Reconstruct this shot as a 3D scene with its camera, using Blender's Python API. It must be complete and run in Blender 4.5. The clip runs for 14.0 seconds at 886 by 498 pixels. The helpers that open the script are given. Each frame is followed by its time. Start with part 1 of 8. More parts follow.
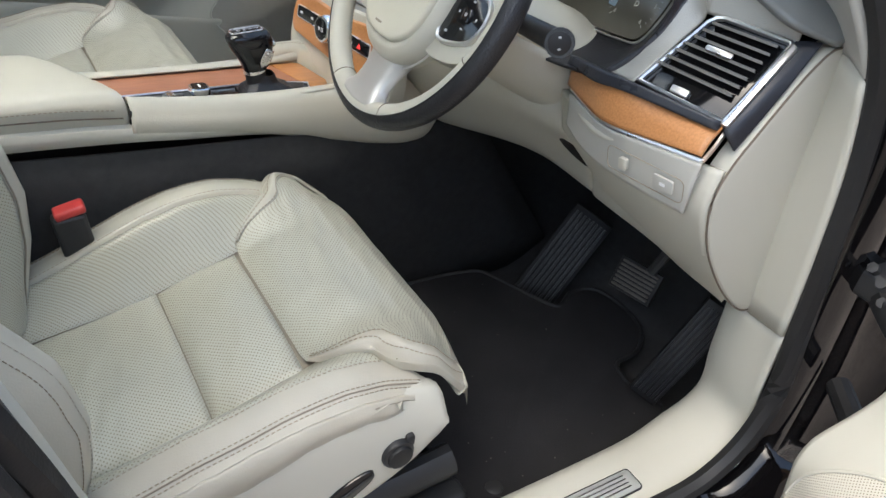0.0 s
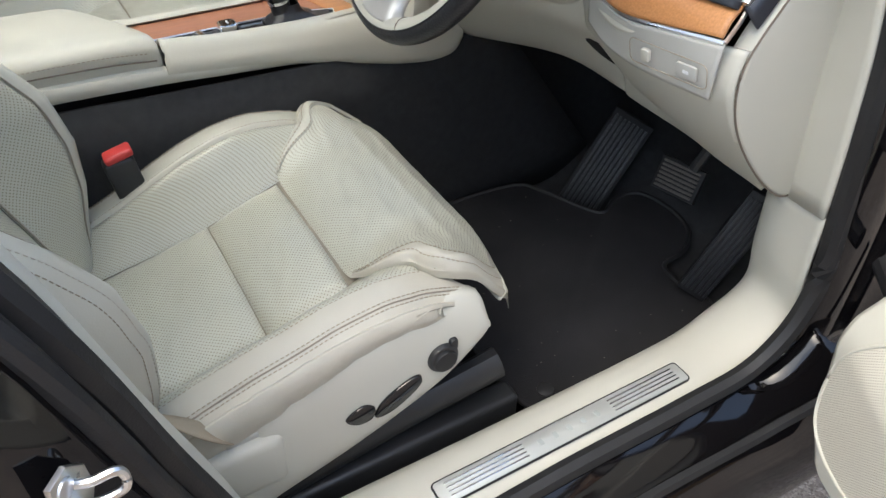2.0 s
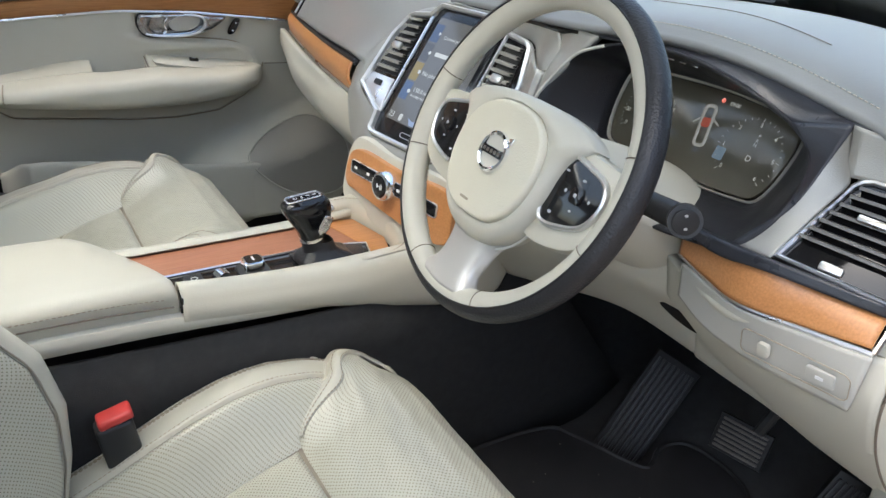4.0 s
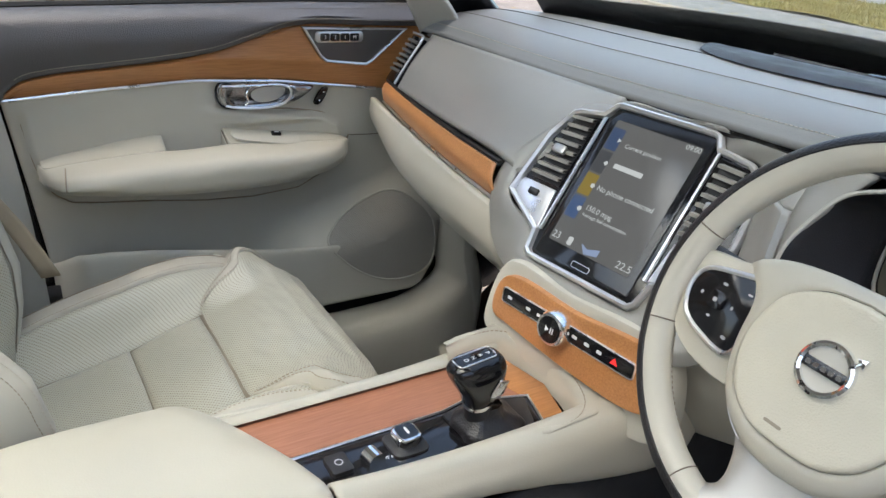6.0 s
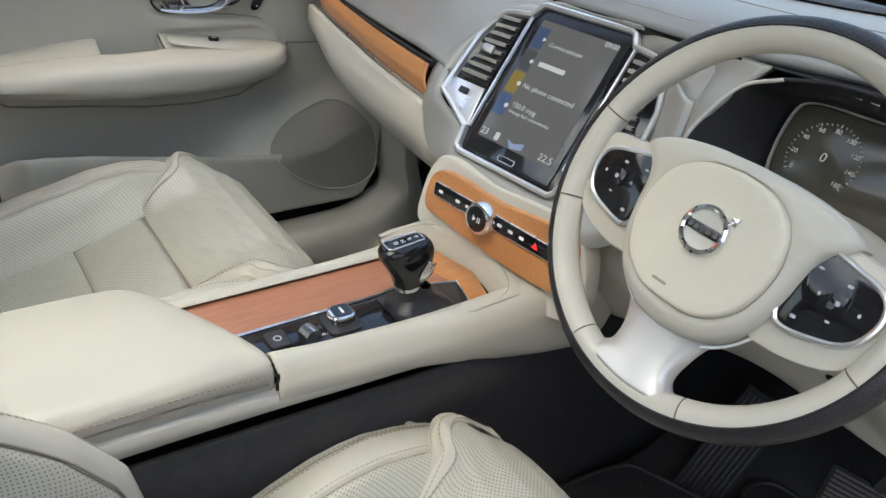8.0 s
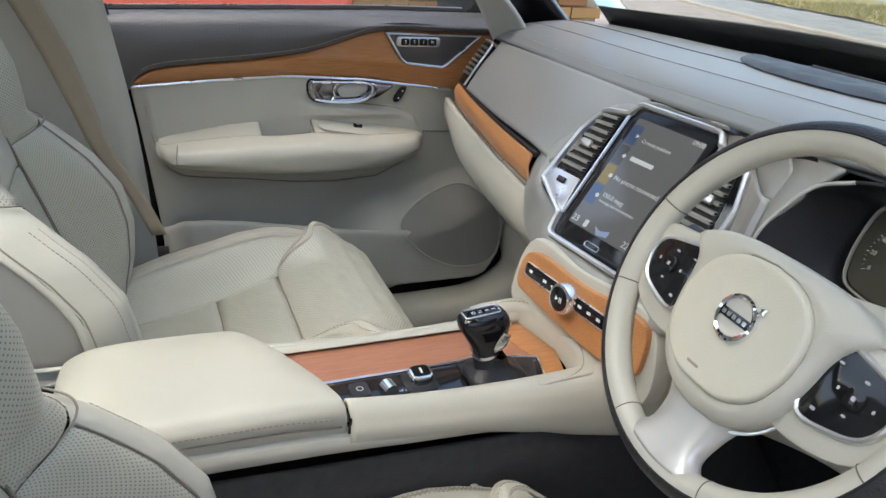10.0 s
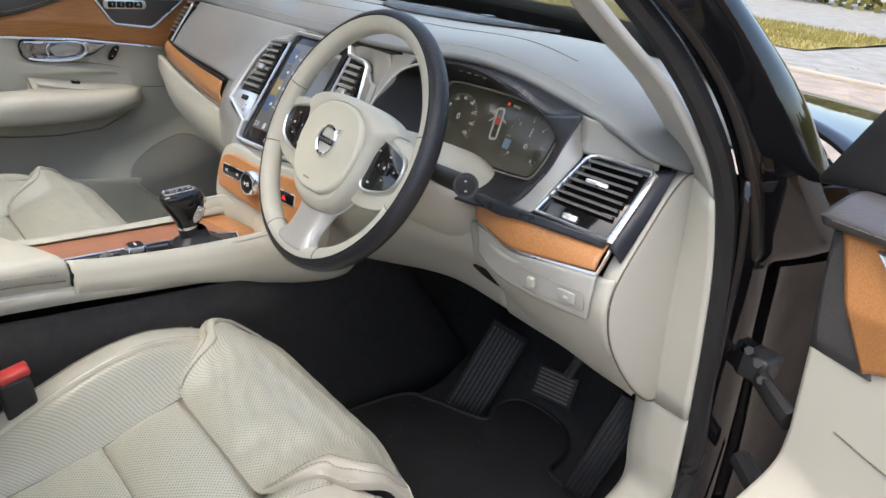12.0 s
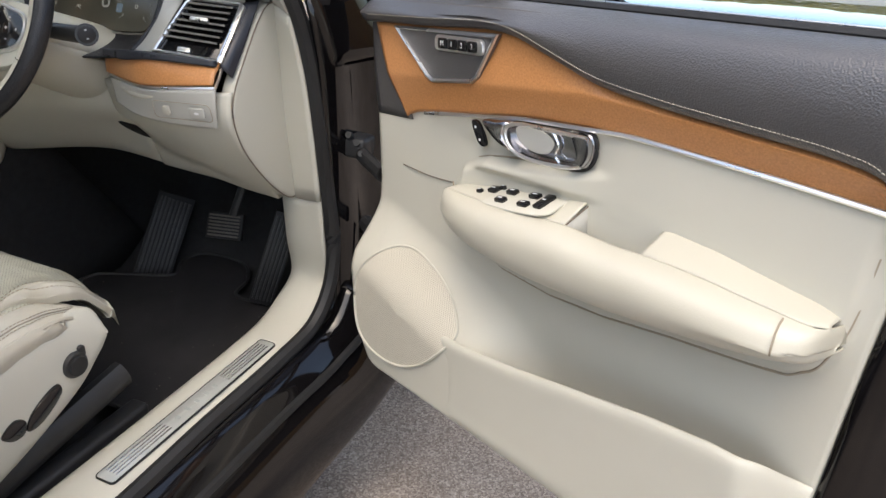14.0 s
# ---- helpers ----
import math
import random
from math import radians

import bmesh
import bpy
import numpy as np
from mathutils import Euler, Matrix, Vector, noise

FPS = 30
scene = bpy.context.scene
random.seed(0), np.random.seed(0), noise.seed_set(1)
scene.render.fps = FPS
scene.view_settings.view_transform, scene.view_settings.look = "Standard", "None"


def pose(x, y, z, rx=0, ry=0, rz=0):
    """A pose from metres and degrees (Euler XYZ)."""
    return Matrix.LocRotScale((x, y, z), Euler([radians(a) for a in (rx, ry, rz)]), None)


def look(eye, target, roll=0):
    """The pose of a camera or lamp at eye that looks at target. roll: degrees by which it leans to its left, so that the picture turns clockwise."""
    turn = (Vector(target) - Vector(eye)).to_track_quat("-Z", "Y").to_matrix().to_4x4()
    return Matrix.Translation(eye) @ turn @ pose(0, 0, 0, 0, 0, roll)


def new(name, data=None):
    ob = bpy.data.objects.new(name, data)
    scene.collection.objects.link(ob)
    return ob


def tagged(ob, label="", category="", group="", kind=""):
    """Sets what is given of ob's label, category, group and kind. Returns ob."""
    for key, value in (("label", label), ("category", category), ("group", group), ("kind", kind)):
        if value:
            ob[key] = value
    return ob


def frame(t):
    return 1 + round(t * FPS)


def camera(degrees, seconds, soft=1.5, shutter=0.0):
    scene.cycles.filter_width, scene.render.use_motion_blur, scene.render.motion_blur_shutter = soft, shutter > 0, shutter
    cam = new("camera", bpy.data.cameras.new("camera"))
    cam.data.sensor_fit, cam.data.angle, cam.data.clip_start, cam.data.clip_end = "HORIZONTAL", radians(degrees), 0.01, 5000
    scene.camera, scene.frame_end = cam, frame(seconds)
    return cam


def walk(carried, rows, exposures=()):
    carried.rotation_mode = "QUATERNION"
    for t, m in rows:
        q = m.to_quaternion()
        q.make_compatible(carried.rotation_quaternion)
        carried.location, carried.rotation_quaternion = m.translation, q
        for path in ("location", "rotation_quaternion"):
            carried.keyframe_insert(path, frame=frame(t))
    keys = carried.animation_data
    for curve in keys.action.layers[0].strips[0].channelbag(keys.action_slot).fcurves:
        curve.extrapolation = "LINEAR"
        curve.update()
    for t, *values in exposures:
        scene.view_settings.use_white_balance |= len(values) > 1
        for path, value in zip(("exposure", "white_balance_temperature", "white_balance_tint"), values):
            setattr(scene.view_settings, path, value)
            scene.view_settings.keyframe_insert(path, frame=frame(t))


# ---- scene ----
cam = camera(61.6, 14.0)
PATH = [
    (0, (1.156, -0.462, 1.293), (-0.186, 0.517, 0.179), 8.6),
    (0.5, (1.116, -0.419, 1.266), (-0.16, 0.554, 0.072), 8.3),
    (1, (1.123, -0.472, 1.258), (-0.051, 0.547, 0.0), 6.2),
    (1.5, (1.142, -0.533, 1.274), (-0.014, 0.471, -0.012), 3.5),
    (2, (1.201, -0.446, 1.289), (-0.122, 0.341, 0.012), 0.8),
    (2.5, (1.253, -0.364, 1.302), (-0.194, 0.204, 0.043), -1.1),
    (3, (1.231, -0.36, 1.312), (-0.25, 0.183, 0.081), -1.1),
    (3.5, (1.122, -0.412, 1.318), (-0.381, 0.354, 0.243), 1.7),
    (4, (0.969, -0.456, 1.319), (-0.518, 0.532, 0.417), 4.4),
    (6.5, (0.59, -0.528, 1.365), (-0.906, 0.481, 0.502), 6.1),
    (7, (0.612, -0.531, 1.345), (-0.816, 0.479, 0.375), 7.3),
    (7.5, (0.647, -0.538, 1.342), (-0.695, 0.543, 0.327), 7.6),
    (10, (0.798, -0.493, 1.378), (-0.852, 0.253, 0.529), 5.5),
    (10.5, (0.833, -0.433, 1.379), (-0.924, -0.068, 0.496), 6.5),
    (11, (0.922, -0.397, 1.371), (-0.807, 0.037, 0.464), 6.8),
    (11.5, (1.08, -0.474, 1.357), (-0.539, 0.337, 0.508), 6.7),
    (12, (1.219, -0.538, 1.345), (-0.141, 0.694, 0.55), 6.1),
    (12.5, (1.395, -0.61, 1.331), (0.298, 0.893, 0.598), 5.8),
    (13, (1.5, -0.678, 1.342), (0.635, 0.968, 0.603), 4.1),
    (13.5, (1.526, -0.749, 1.309), (0.834, 0.949, 0.51), 3.1),
    (14, (1.506, -0.77, 1.287), (0.846, 0.893, 0.393), 3.6),
]
walk(cam, [(t, look(eye, target, roll)) for t, eye, target, roll in PATH],
     exposures=((0, 1.46, 6500, 5), (2.5, 1.58, 6500, 5), (4, 1.62, 6550, 6), (6.5, 1.44, 6600, 7), (10.5, 1.42, 6550, 7), (11.5, 1.58, 6600, 8), (12.5, 1.52, 6850, 9), (13.2, 1.32, 6950, 8), (14, 1.26, 6950, 8)))

# ---- light ----
world = bpy.data.worlds.new("world")
scene.world = world
world.use_nodes = True
wn = world.node_tree.nodes
sky = wn.new("ShaderNodeTexSky")
sky.sky_type, sky.sun_disc = "NISHITA", False
sky.sun_elevation, sky.sun_rotation = radians(68), radians(175)
sky.dust_density, sky.air_density = 3.0, 1.0
wn["Background"].inputs["Strength"].default_value = 0.18
world.node_tree.links.new(sky.outputs[0], wn["Background"].inputs["Color"])
sun = new("sun", bpy.data.lights.new("sun", "SUN"))
sun.data.energy, sun.data.angle, sun.data.color = 0.5, radians(70), (1.0, 0.96, 0.88)
sun.matrix_world = look((0.2, -2.2, 5.5), (0, 0, 0))


# ---- materials ----
def material(name, color, rough=0.5, metal=0.0, vary=0.12, scale=8.0, grain=0.0, grain_scale=400.0, coat=0.0, spec=0.5, two=None, rvary=0.1):
    """A surface with slow variation of colour and gloss, and a fine relief."""
    m = bpy.data.materials.new(name)
    m.use_nodes = True
    nt = m.node_tree
    b = nt.nodes["Principled BSDF"]
    tc = nt.nodes.new("ShaderNodeTexCoord")
    nz = nt.nodes.new("ShaderNodeTexNoise")
    nz.inputs["Scale"].default_value, nz.inputs["Detail"].default_value = scale, 4.0
    nt.links.new(tc.outputs["Object"], nz.inputs["Vector"])
    ramp = nt.nodes.new("ShaderNodeMix")
    ramp.data_type = "RGBA"
    lo = two or tuple(c * (1 - vary) for c in color)
    hi = color if two else tuple(min(1, c * (1 + vary)) for c in color)
    ramp.inputs[6].default_value, ramp.inputs[7].default_value = (*lo, 1), (*hi, 1)
    nt.links.new(nz.outputs["Fac"], ramp.inputs[0])
    nt.links.new(ramp.outputs[2], b.inputs["Base Color"])
    mr = nt.nodes.new("ShaderNodeMapRange")
    mr.inputs[1].default_value, mr.inputs[2].default_value = 0.3, 0.7
    mr.inputs[3].default_value, mr.inputs[4].default_value = max(0.02, rough - rvary), min(1, rough + rvary)
    nt.links.new(nz.outputs["Fac"], mr.inputs[0])
    nt.links.new(mr.outputs[0], b.inputs["Roughness"])
    b.inputs["Metallic"].default_value = metal
    b.inputs["Coat Weight"].default_value = coat
    b.inputs["Coat Roughness"].default_value = 0.08
    b.inputs["Specular IOR Level"].default_value = spec
    if grain:
        v = nt.nodes.new("ShaderNodeTexVoronoi")
        v.inputs["Scale"].default_value = grain_scale
        nt.links.new(tc.outputs["Object"], v.inputs["Vector"])
        bp = nt.nodes.new("ShaderNodeBump")
        bp.inputs["Strength"].default_value, bp.inputs["Distance"].default_value = grain, 0.0008
        nt.links.new(v.outputs["Distance"], bp.inputs["Height"])
        nt.links.new(bp.outputs[0], b.inputs["Normal"])
    return m


def perforated(name, color, rough, pitch=0.0062, hole=0.145):
    """Leather with a staggered field of pin holes, laid out by the panel's own map in metres."""
    m = material(name, color, rough, vary=0.05, scale=14, grain=0.05, grain_scale=500, rvary=0.01)
    nt = m.node_tree
    b = nt.nodes["Principled BSDF"]
    uv = nt.nodes.new("ShaderNodeUVMap")
    sep = nt.nodes.new("ShaderNodeSeparateXYZ")
    nt.links.new(uv.outputs[0], sep.inputs[0])

    def op(kind, a, c=None):
        n = nt.nodes.new("ShaderNodeMath")
        n.operation = kind
        for k, v in ((0, a), (1, c)):
            if v is None:
                continue
            if isinstance(v, (int, float)):
                n.inputs[k].default_value = v
            else:
                nt.links.new(v, n.inputs[k])
        return n.outputs[0]
    su, sv = op("DIVIDE", sep.outputs[0], pitch), op("DIVIDE", sep.outputs[1], pitch * 0.5)
    row = op("FLOOR", sv)
    shift = op("MULTIPLY", op("MODULO", row, 2.0), 0.5)
    fu = op("SUBTRACT", op("FRACT", op("ADD", su, shift)), 0.5)
    fv = op("MULTIPLY", op("SUBTRACT", op("FRACT", sv), 0.5), 0.5)
    d = op("SQRT", op("ADD", op("MULTIPLY", fu, fu), op("MULTIPLY", fv, fv)))
    fac = op("LESS_THAN", d, hole)
    mix = nt.nodes.new("ShaderNodeMix")
    mix.data_type = "RGBA"
    old = b.inputs["Base Color"].links[0].from_socket
    nt.links.new(old, mix.inputs[6])
    mix.inputs[7].default_value = (color[0] * 0.42, color[1] * 0.40, color[2] * 0.36, 1)
    nt.links.new(fac, mix.inputs[0])
    nt.links.new(mix.outputs[2], b.inputs["Base Color"])
    return m


def wood_material(name, light, dark, rough=0.3, turn=1.25):
    m = bpy.data.materials.new(name)
    m.use_nodes = True
    nt = m.node_tree
    b = nt.nodes["Principled BSDF"]
    tc = nt.nodes.new("ShaderNodeTexCoord")
    mp = nt.nodes.new("ShaderNodeMapping")
    mp.inputs["Scale"].default_value = (420, 22, 420)
    mp.inputs["Rotation"].default_value = (0.15, 0.1, turn)
    nt.links.new(tc.outputs["Object"], mp.inputs[0])
    n1 = nt.nodes.new("ShaderNodeTexNoise")
    n1.inputs["Scale"].default_value, n1.inputs["Detail"].default_value = 1.0, 5
    nt.links.new(mp.outputs[0], n1.inputs["Vector"])
    n2 = nt.nodes.new("ShaderNodeTexNoise")
    n2.inputs["Scale"].default_value, n2.inputs["Detail"].default_value = 9.0, 3
    nt.links.new(tc.outputs["Object"], n2.inputs["Vector"])
    mx = nt.nodes.new("ShaderNodeMath")
    mx.operation = "MULTIPLY_ADD"
    mx.inputs[1].default_value = 0.8
    nt.links.new(n1.outputs["Fac"], mx.inputs[0])
    ml = nt.nodes.new("ShaderNodeMath")
    ml.operation = "MULTIPLY"
    ml.inputs[1].default_value = 0.2
    nt.links.new(n2.outputs["Fac"], ml.inputs[0])
    nt.links.new(ml.outputs[0], mx.inputs[2])
    r = nt.nodes.new("ShaderNodeValToRGB")
    r.color_ramp.elements[0].position, r.color_ramp.elements[1].position = 0.30, 0.68
    r.color_ramp.elements[0].color, r.color_ramp.elements[1].color = (*dark, 1), (*light, 1)
    nt.links.new(mx.outputs[0], r.inputs[0])
    nt.links.new(r.outputs[0], b.inputs["Base Color"])
    b.inputs["Roughness"].default_value = rough
    bp = nt.nodes.new("ShaderNodeBump")
    bp.inputs["Strength"].default_value, bp.inputs["Distance"].default_value = 0.15, 0.0004
    nt.links.new(n1.outputs["Fac"], bp.inputs["Height"])
    nt.links.new(bp.outputs[0], b.inputs["Normal"])
    return m


def glass_material(name, tint=(0.92, 0.97, 0.95)):
    m = bpy.data.materials.new(name)
    m.use_nodes = True
    b = m.node_tree.nodes["Principled BSDF"]
    b.inputs["Base Color"].default_value = (*tint, 1)
    b.inputs["Transmission Weight"].default_value = 1.0
    b.inputs["Roughness"].default_value = 0.0
    b.inputs["IOR"].default_value = 1.45
    return m


def glow(name, color, strength):
    m = bpy.data.materials.new(name)
    m.use_nodes = True
    b = m.node_tree.nodes["Principled BSDF"]
    b.inputs["Base Color"].default_value = (0.01, 0.01, 0.01, 1)
    b.inputs["Emission Color"].default_value = (*color, 1)
    b.inputs["Emission Strength"].default_value = strength
    b.inputs["Roughness"].default_value = 0.1
    return m


CREAM = (0.49, 0.468, 0.388)
LEATHER = material("cream_leather", CREAM, 0.34, vary=0.07, scale=7, grain=0.12, grain_scale=500, rvary=0.02)
PERF = perforated("perforated_cream_leather", (0.45, 0.436, 0.352), 0.29)
PLASTIC = material("cream_plastic", (0.51, 0.495, 0.425), 0.5, vary=0.05, scale=6, grain=0.12, grain_scale=900, rvary=0.03)
GREYCREAM = material("grey_beige_plastic", (0.44, 0.433, 0.395), 0.55, vary=0.05, scale=6, grain=0.15, grain_scale=900)
WORN = material("worn_cream_leather", (0.50, 0.485, 0.415), 0.42, vary=0.1, scale=11, grain=0.3, grain_scale=650, two=(0.44, 0.395, 0.31))
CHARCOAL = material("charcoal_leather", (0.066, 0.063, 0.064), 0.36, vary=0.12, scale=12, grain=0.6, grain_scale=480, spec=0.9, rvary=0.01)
# charcoal too, with the windscreen glare lifted into its base colour
DASHPAD = material("glare_paled_dash_pad", (0.19, 0.197, 0.197), 0.36, vary=0.05, scale=8, grain=0.12, grain_scale=450, rvary=0.01)
CARPET = material("black_carpet", (0.037, 0.037, 0.038), 0.95, vary=0.4, scale=60, grain=1.0, grain_scale=900, spec=0.15)
MAT = material("black_floor_mat", (0.012, 0.012, 0.0135), 0.95, vary=0.5, scale=7, grain=1.0, grain_scale=700, spec=0.1, two=(0.036, 0.035, 0.036))
BLACKPL = material("black_plastic", (0.02, 0.02, 0.021), 0.45, vary=0.15, scale=20, grain=0.2, grain_scale=900)
RUBBER = material("black_rubber", (0.011, 0.011, 0.0118), 0.6, vary=0.2, scale=25, grain=0.2)
GLOSS = material("gloss_black", (0.008, 0.008, 0.009), 0.08, vary=0.1, scale=10, rvary=0.03)
PAINT = material("black_car_paint", (0.005, 0.0045, 0.005), 0.05, vary=0.1, scale=5, spec=0.45, rvary=0.02)
CHROME = material("satin_chrome", (0.80, 0.80, 0.80), 0.3, metal=1.0, vary=0.05, scale=12, rvary=0.06)
BRIGHT = material("bright_chrome", (0.85, 0.86, 0.88), 0.07, metal=1.0, vary=0.03, scale=12, rvary=0.03)
STEEL = material("brushed_steel", (0.62, 0.61, 0.58), 0.33, metal=1.0, vary=0.08, scale=40, rvary=0.08)
WOOD = wood_material("linear_walnut", (0.55, 0.255, 0.098), (0.39, 0.165, 0.058), 0.3)
WOODRED = wood_material("reddish_walnut", (0.41, 0.185, 0.108), (0.29, 0.118, 0.064), 0.36, 0.45)
GLASS = glass_material("car_glass")
BLACKLEATHER = material("black_leather", (0.014, 0.014, 0.016), 0.4, vary=0.15, scale=14, grain=0.5, grain_scale=420)
BELT = material("tan_seat_belt", (0.36, 0.30, 0.215), 0.7, vary=0.1, scale=30, grain=0.5, grain_scale=900)
RED = material("red_plastic", (0.55, 0.05, 0.045), 0.4, vary=0.1, scale=30)
THREAD = material("pale_thread", (0.5, 0.46, 0.38), 0.8, vary=0.1, scale=50)
TANTHREAD = material("tan_thread", (0.31, 0.265, 0.2), 0.8, vary=0.1, scale=50)
DARKTHREAD = material("dark_seam", (0.16, 0.13, 0.1), 0.8, vary=0.2, scale=50)
WHITE = material("white_print", (0.75, 0.75, 0.75), 0.5, vary=0.02)
MIRROR = material("mirror_silver", (0.9, 0.9, 0.9), 0.01, metal=1.0, vary=0.0, rvary=0.0)
SCREEN = material("screen_glass", (0.012, 0.013, 0.015), 0.09, vary=0.05, rvary=0.02)
LIT = glow("lit_display_text", (0.80, 0.84, 0.86), 0.24)


# ---- mesh helpers ----
def spl(points, n, closed=False):
    """n points along a smooth curve through the given ones."""
    p = np.array(points, float)
    k = len(p)
    if k == 2 and not closed:
        return np.array([p[0] + (p[1] - p[0]) * i / (n - 1) for i in range(n)])
    seg = np.linalg.norm(np.diff(np.vstack([p, p[:1]]) if closed else p, axis=0), axis=1)
    seg = np.maximum(seg, 1e-6) ** 0.5
    ts = np.r_[0, np.cumsum(seg)]
    total = ts[-1]
    out = []
    for i in range(n):
        t = total * i / (n if closed else n - 1)
        j = min(int(np.searchsorted(ts, t, "right")) - 1, len(seg) - 1)
        if closed:
            a, b, c, d = p[(j - 1) % k], p[j % k], p[(j + 1) % k], p[(j + 2) % k]
            h0, h1, h2 = seg[(j - 1) % k], seg[j], seg[(j + 1) % k]
        else:
            b, c = p[j], p[j + 1]
            a = p[j - 1] if j else 2 * b - c
            d = p[j + 2] if j + 2 < k else 2 * c - b
            h0, h1, h2 = seg[j - 1] if j else seg[j], seg[j], seg[j + 1] if j + 1 < len(seg) else seg[j]
        m1 = ((b - a) / h0 - (c - a) / (h0 + h1) + (c - b) / h1) * h1
        m2 = ((c - b) / h1 - (d - b) / (h1 + h2) + (d - c) / h2) * h1
        u = (t - ts[j]) / h1
        out.append((2 * u**3 - 3 * u**2 + 1) * b + (u**3 - 2 * u**2 + u) * m1 + (-2 * u**3 + 3 * u**2) * c + (u**3 - u**2) * m2)
    return np.array(out)


def surface(rows, nu, nv):
    """A smooth grid of nu x nv points through rows of points."""
    g = [spl(r, nv) for r in rows]
    return np.array([spl([r[j] for r in g], nu) for j in range(nv)]).transpose(1, 0, 2)


def add_grid(bm, g, loop_u=False, loop_v=False):
    """Quads over a grid of points, with a map in metres."""
    nu, nv = len(g), len(g[0])
    uvl = bm.loops.layers.uv.verify()
    vs = [[bm.verts.new(p) for p in r] for r in g]
    a = np.array(g, float)
    du = np.r_[0, np.cumsum(np.linalg.norm(np.diff(a[:, nv // 2], axis=0), axis=1))]
    dv = np.r_[0, np.cumsum(np.linalg.norm(np.diff(a[nu // 2], axis=0), axis=1))]
    for i in range(nu if loop_u else nu - 1):
        for j in range(nv if loop_v else nv - 1):
            ij = ((i, j), ((i + 1) % nu, j), ((i + 1) % nu, (j + 1) % nv), (i, (j + 1) % nv))
            try:
                f = bm.faces.new([vs[x][y] for x, y in ij])
            except ValueError:
                continue
            for l, (x, y) in zip(f.loops, ij):
                l[uvl].uv = (du[x], dv[y])
    return vs


def grid(rows, nu, nv):
    bm = bmesh.new()
    add_grid(bm, surface(rows, nu, nv))
    return bm


def field(fn, us, vs):
    bm = bmesh.new()
    add_grid(bm, [[fn(u, v) for v in vs] for u in us])
    return bm


def tube(path, r, n=40, seg=8, closed=False, smooth=True, bm=None, squash=1.0, up=(0, 0, 1)):
    """A round bar along a curve; r a number, or a list of radii along it."""
    bm = bm or bmesh.new()
    p = spl(path, n, closed) if smooth else np.array(path, float)
    n = len(p)
    rr = np.interp(np.linspace(0, 1, n), np.linspace(0, 1, len(r)), r) if isinstance(r, (list, tuple)) else [r] * n
    rings = []
    for i in range(n):
        t = p[(i + 1) % n] - p[i - 1] if closed else p[min(i + 1, n - 1)] - p[max(i - 1, 0)]
        t = Vector(t).normalized()
        s = t.cross(Vector(up))
        s = s.normalized() if s.length > 1e-4 else t.orthogonal().normalized()
        w = s.cross(t)
        rings.append([Vector(p[i]) + (s * math.cos(a) + w * math.sin(a) * squash) * rr[i] for a in (2 * math.pi * k / seg for k in range(seg))])
    vs = add_grid(bm, rings, closed, True)
    if not closed:
        bm.faces.new(vs[0]), bm.faces.new(list(reversed(vs[-1])))
    return bm


def basis(origin, ex, ey):
    ex = Vector(ex).normalized()
    ey = (Vector(ey) - ex * Vector(ey).dot(ex)).normalized()
    ez = ex.cross(ey)
    return Matrix(((ex.x, ey.x, ez.x, origin[0]), (ex.y, ey.y, ez.y, origin[1]), (ex.z, ey.z, ez.z, origin[2]), (0, 0, 0, 1)))


def plate(outline, m, depth, bevel=0.0, z0=0.0, segs=2, bm=None):
    """A flat outline in the plane of m, raised by depth along its normal, with rounded edges."""
    own = bmesh.new()
    lo = [own.verts.new((x, y, z0)) for x, y in outline]
    hi = [own.verts.new((x, y, z0 + depth)) for x, y in outline]
    k = len(outline)
    own.faces.new(list(reversed(lo)))
    top = own.faces.new(hi)
    for i in range(k):
        own.faces.new((lo[i], lo[(i + 1) % k], hi[(i + 1) % k], hi[i]))
    bmesh.ops.recalc_face_normals(own, faces=own.faces)
    if bevel:
        bmesh.ops.bevel(own, geom=list(top.edges), offset=bevel, segments=segs, affect="EDGES", profile=0.5)
    own.transform(m)
    if bm is None:
        return own
    me = bpy.data.meshes.new("t")
    own.to_mesh(me)
    own.free()
    bm.from_mesh(me)
    bpy.data.meshes.remove(me)
    return bm


def rrect(w, h, r, n=5, cx=0.0, cy=0.0):
    """A rectangle with round corners."""
    out = []
    for sx, sy, a0 in ((1, 1, 0), (-1, 1, 90), (-1, -1, 180), (1, -1, 270)):
        for k in range(n + 1):
            a = radians(a0 + 90 * k / n)
            out.append((cx + sx * (w / 2 - r) + r * math.cos(a), cy + sy * (h / 2 - r) + r * math.sin(a)))
    return out


def disc(r, n=28, cx=0.0, cy=0.0):
    return [(cx + r * math.cos(2 * math.pi * k / n), cy + r * math.sin(2 * math.pi * k / n)) for k in range(n)]


def soften(poly, n, closed=True):
    return [(p[0], p[1]) for p in spl([(x, y, 0) for x, y in poly], n, closed)]


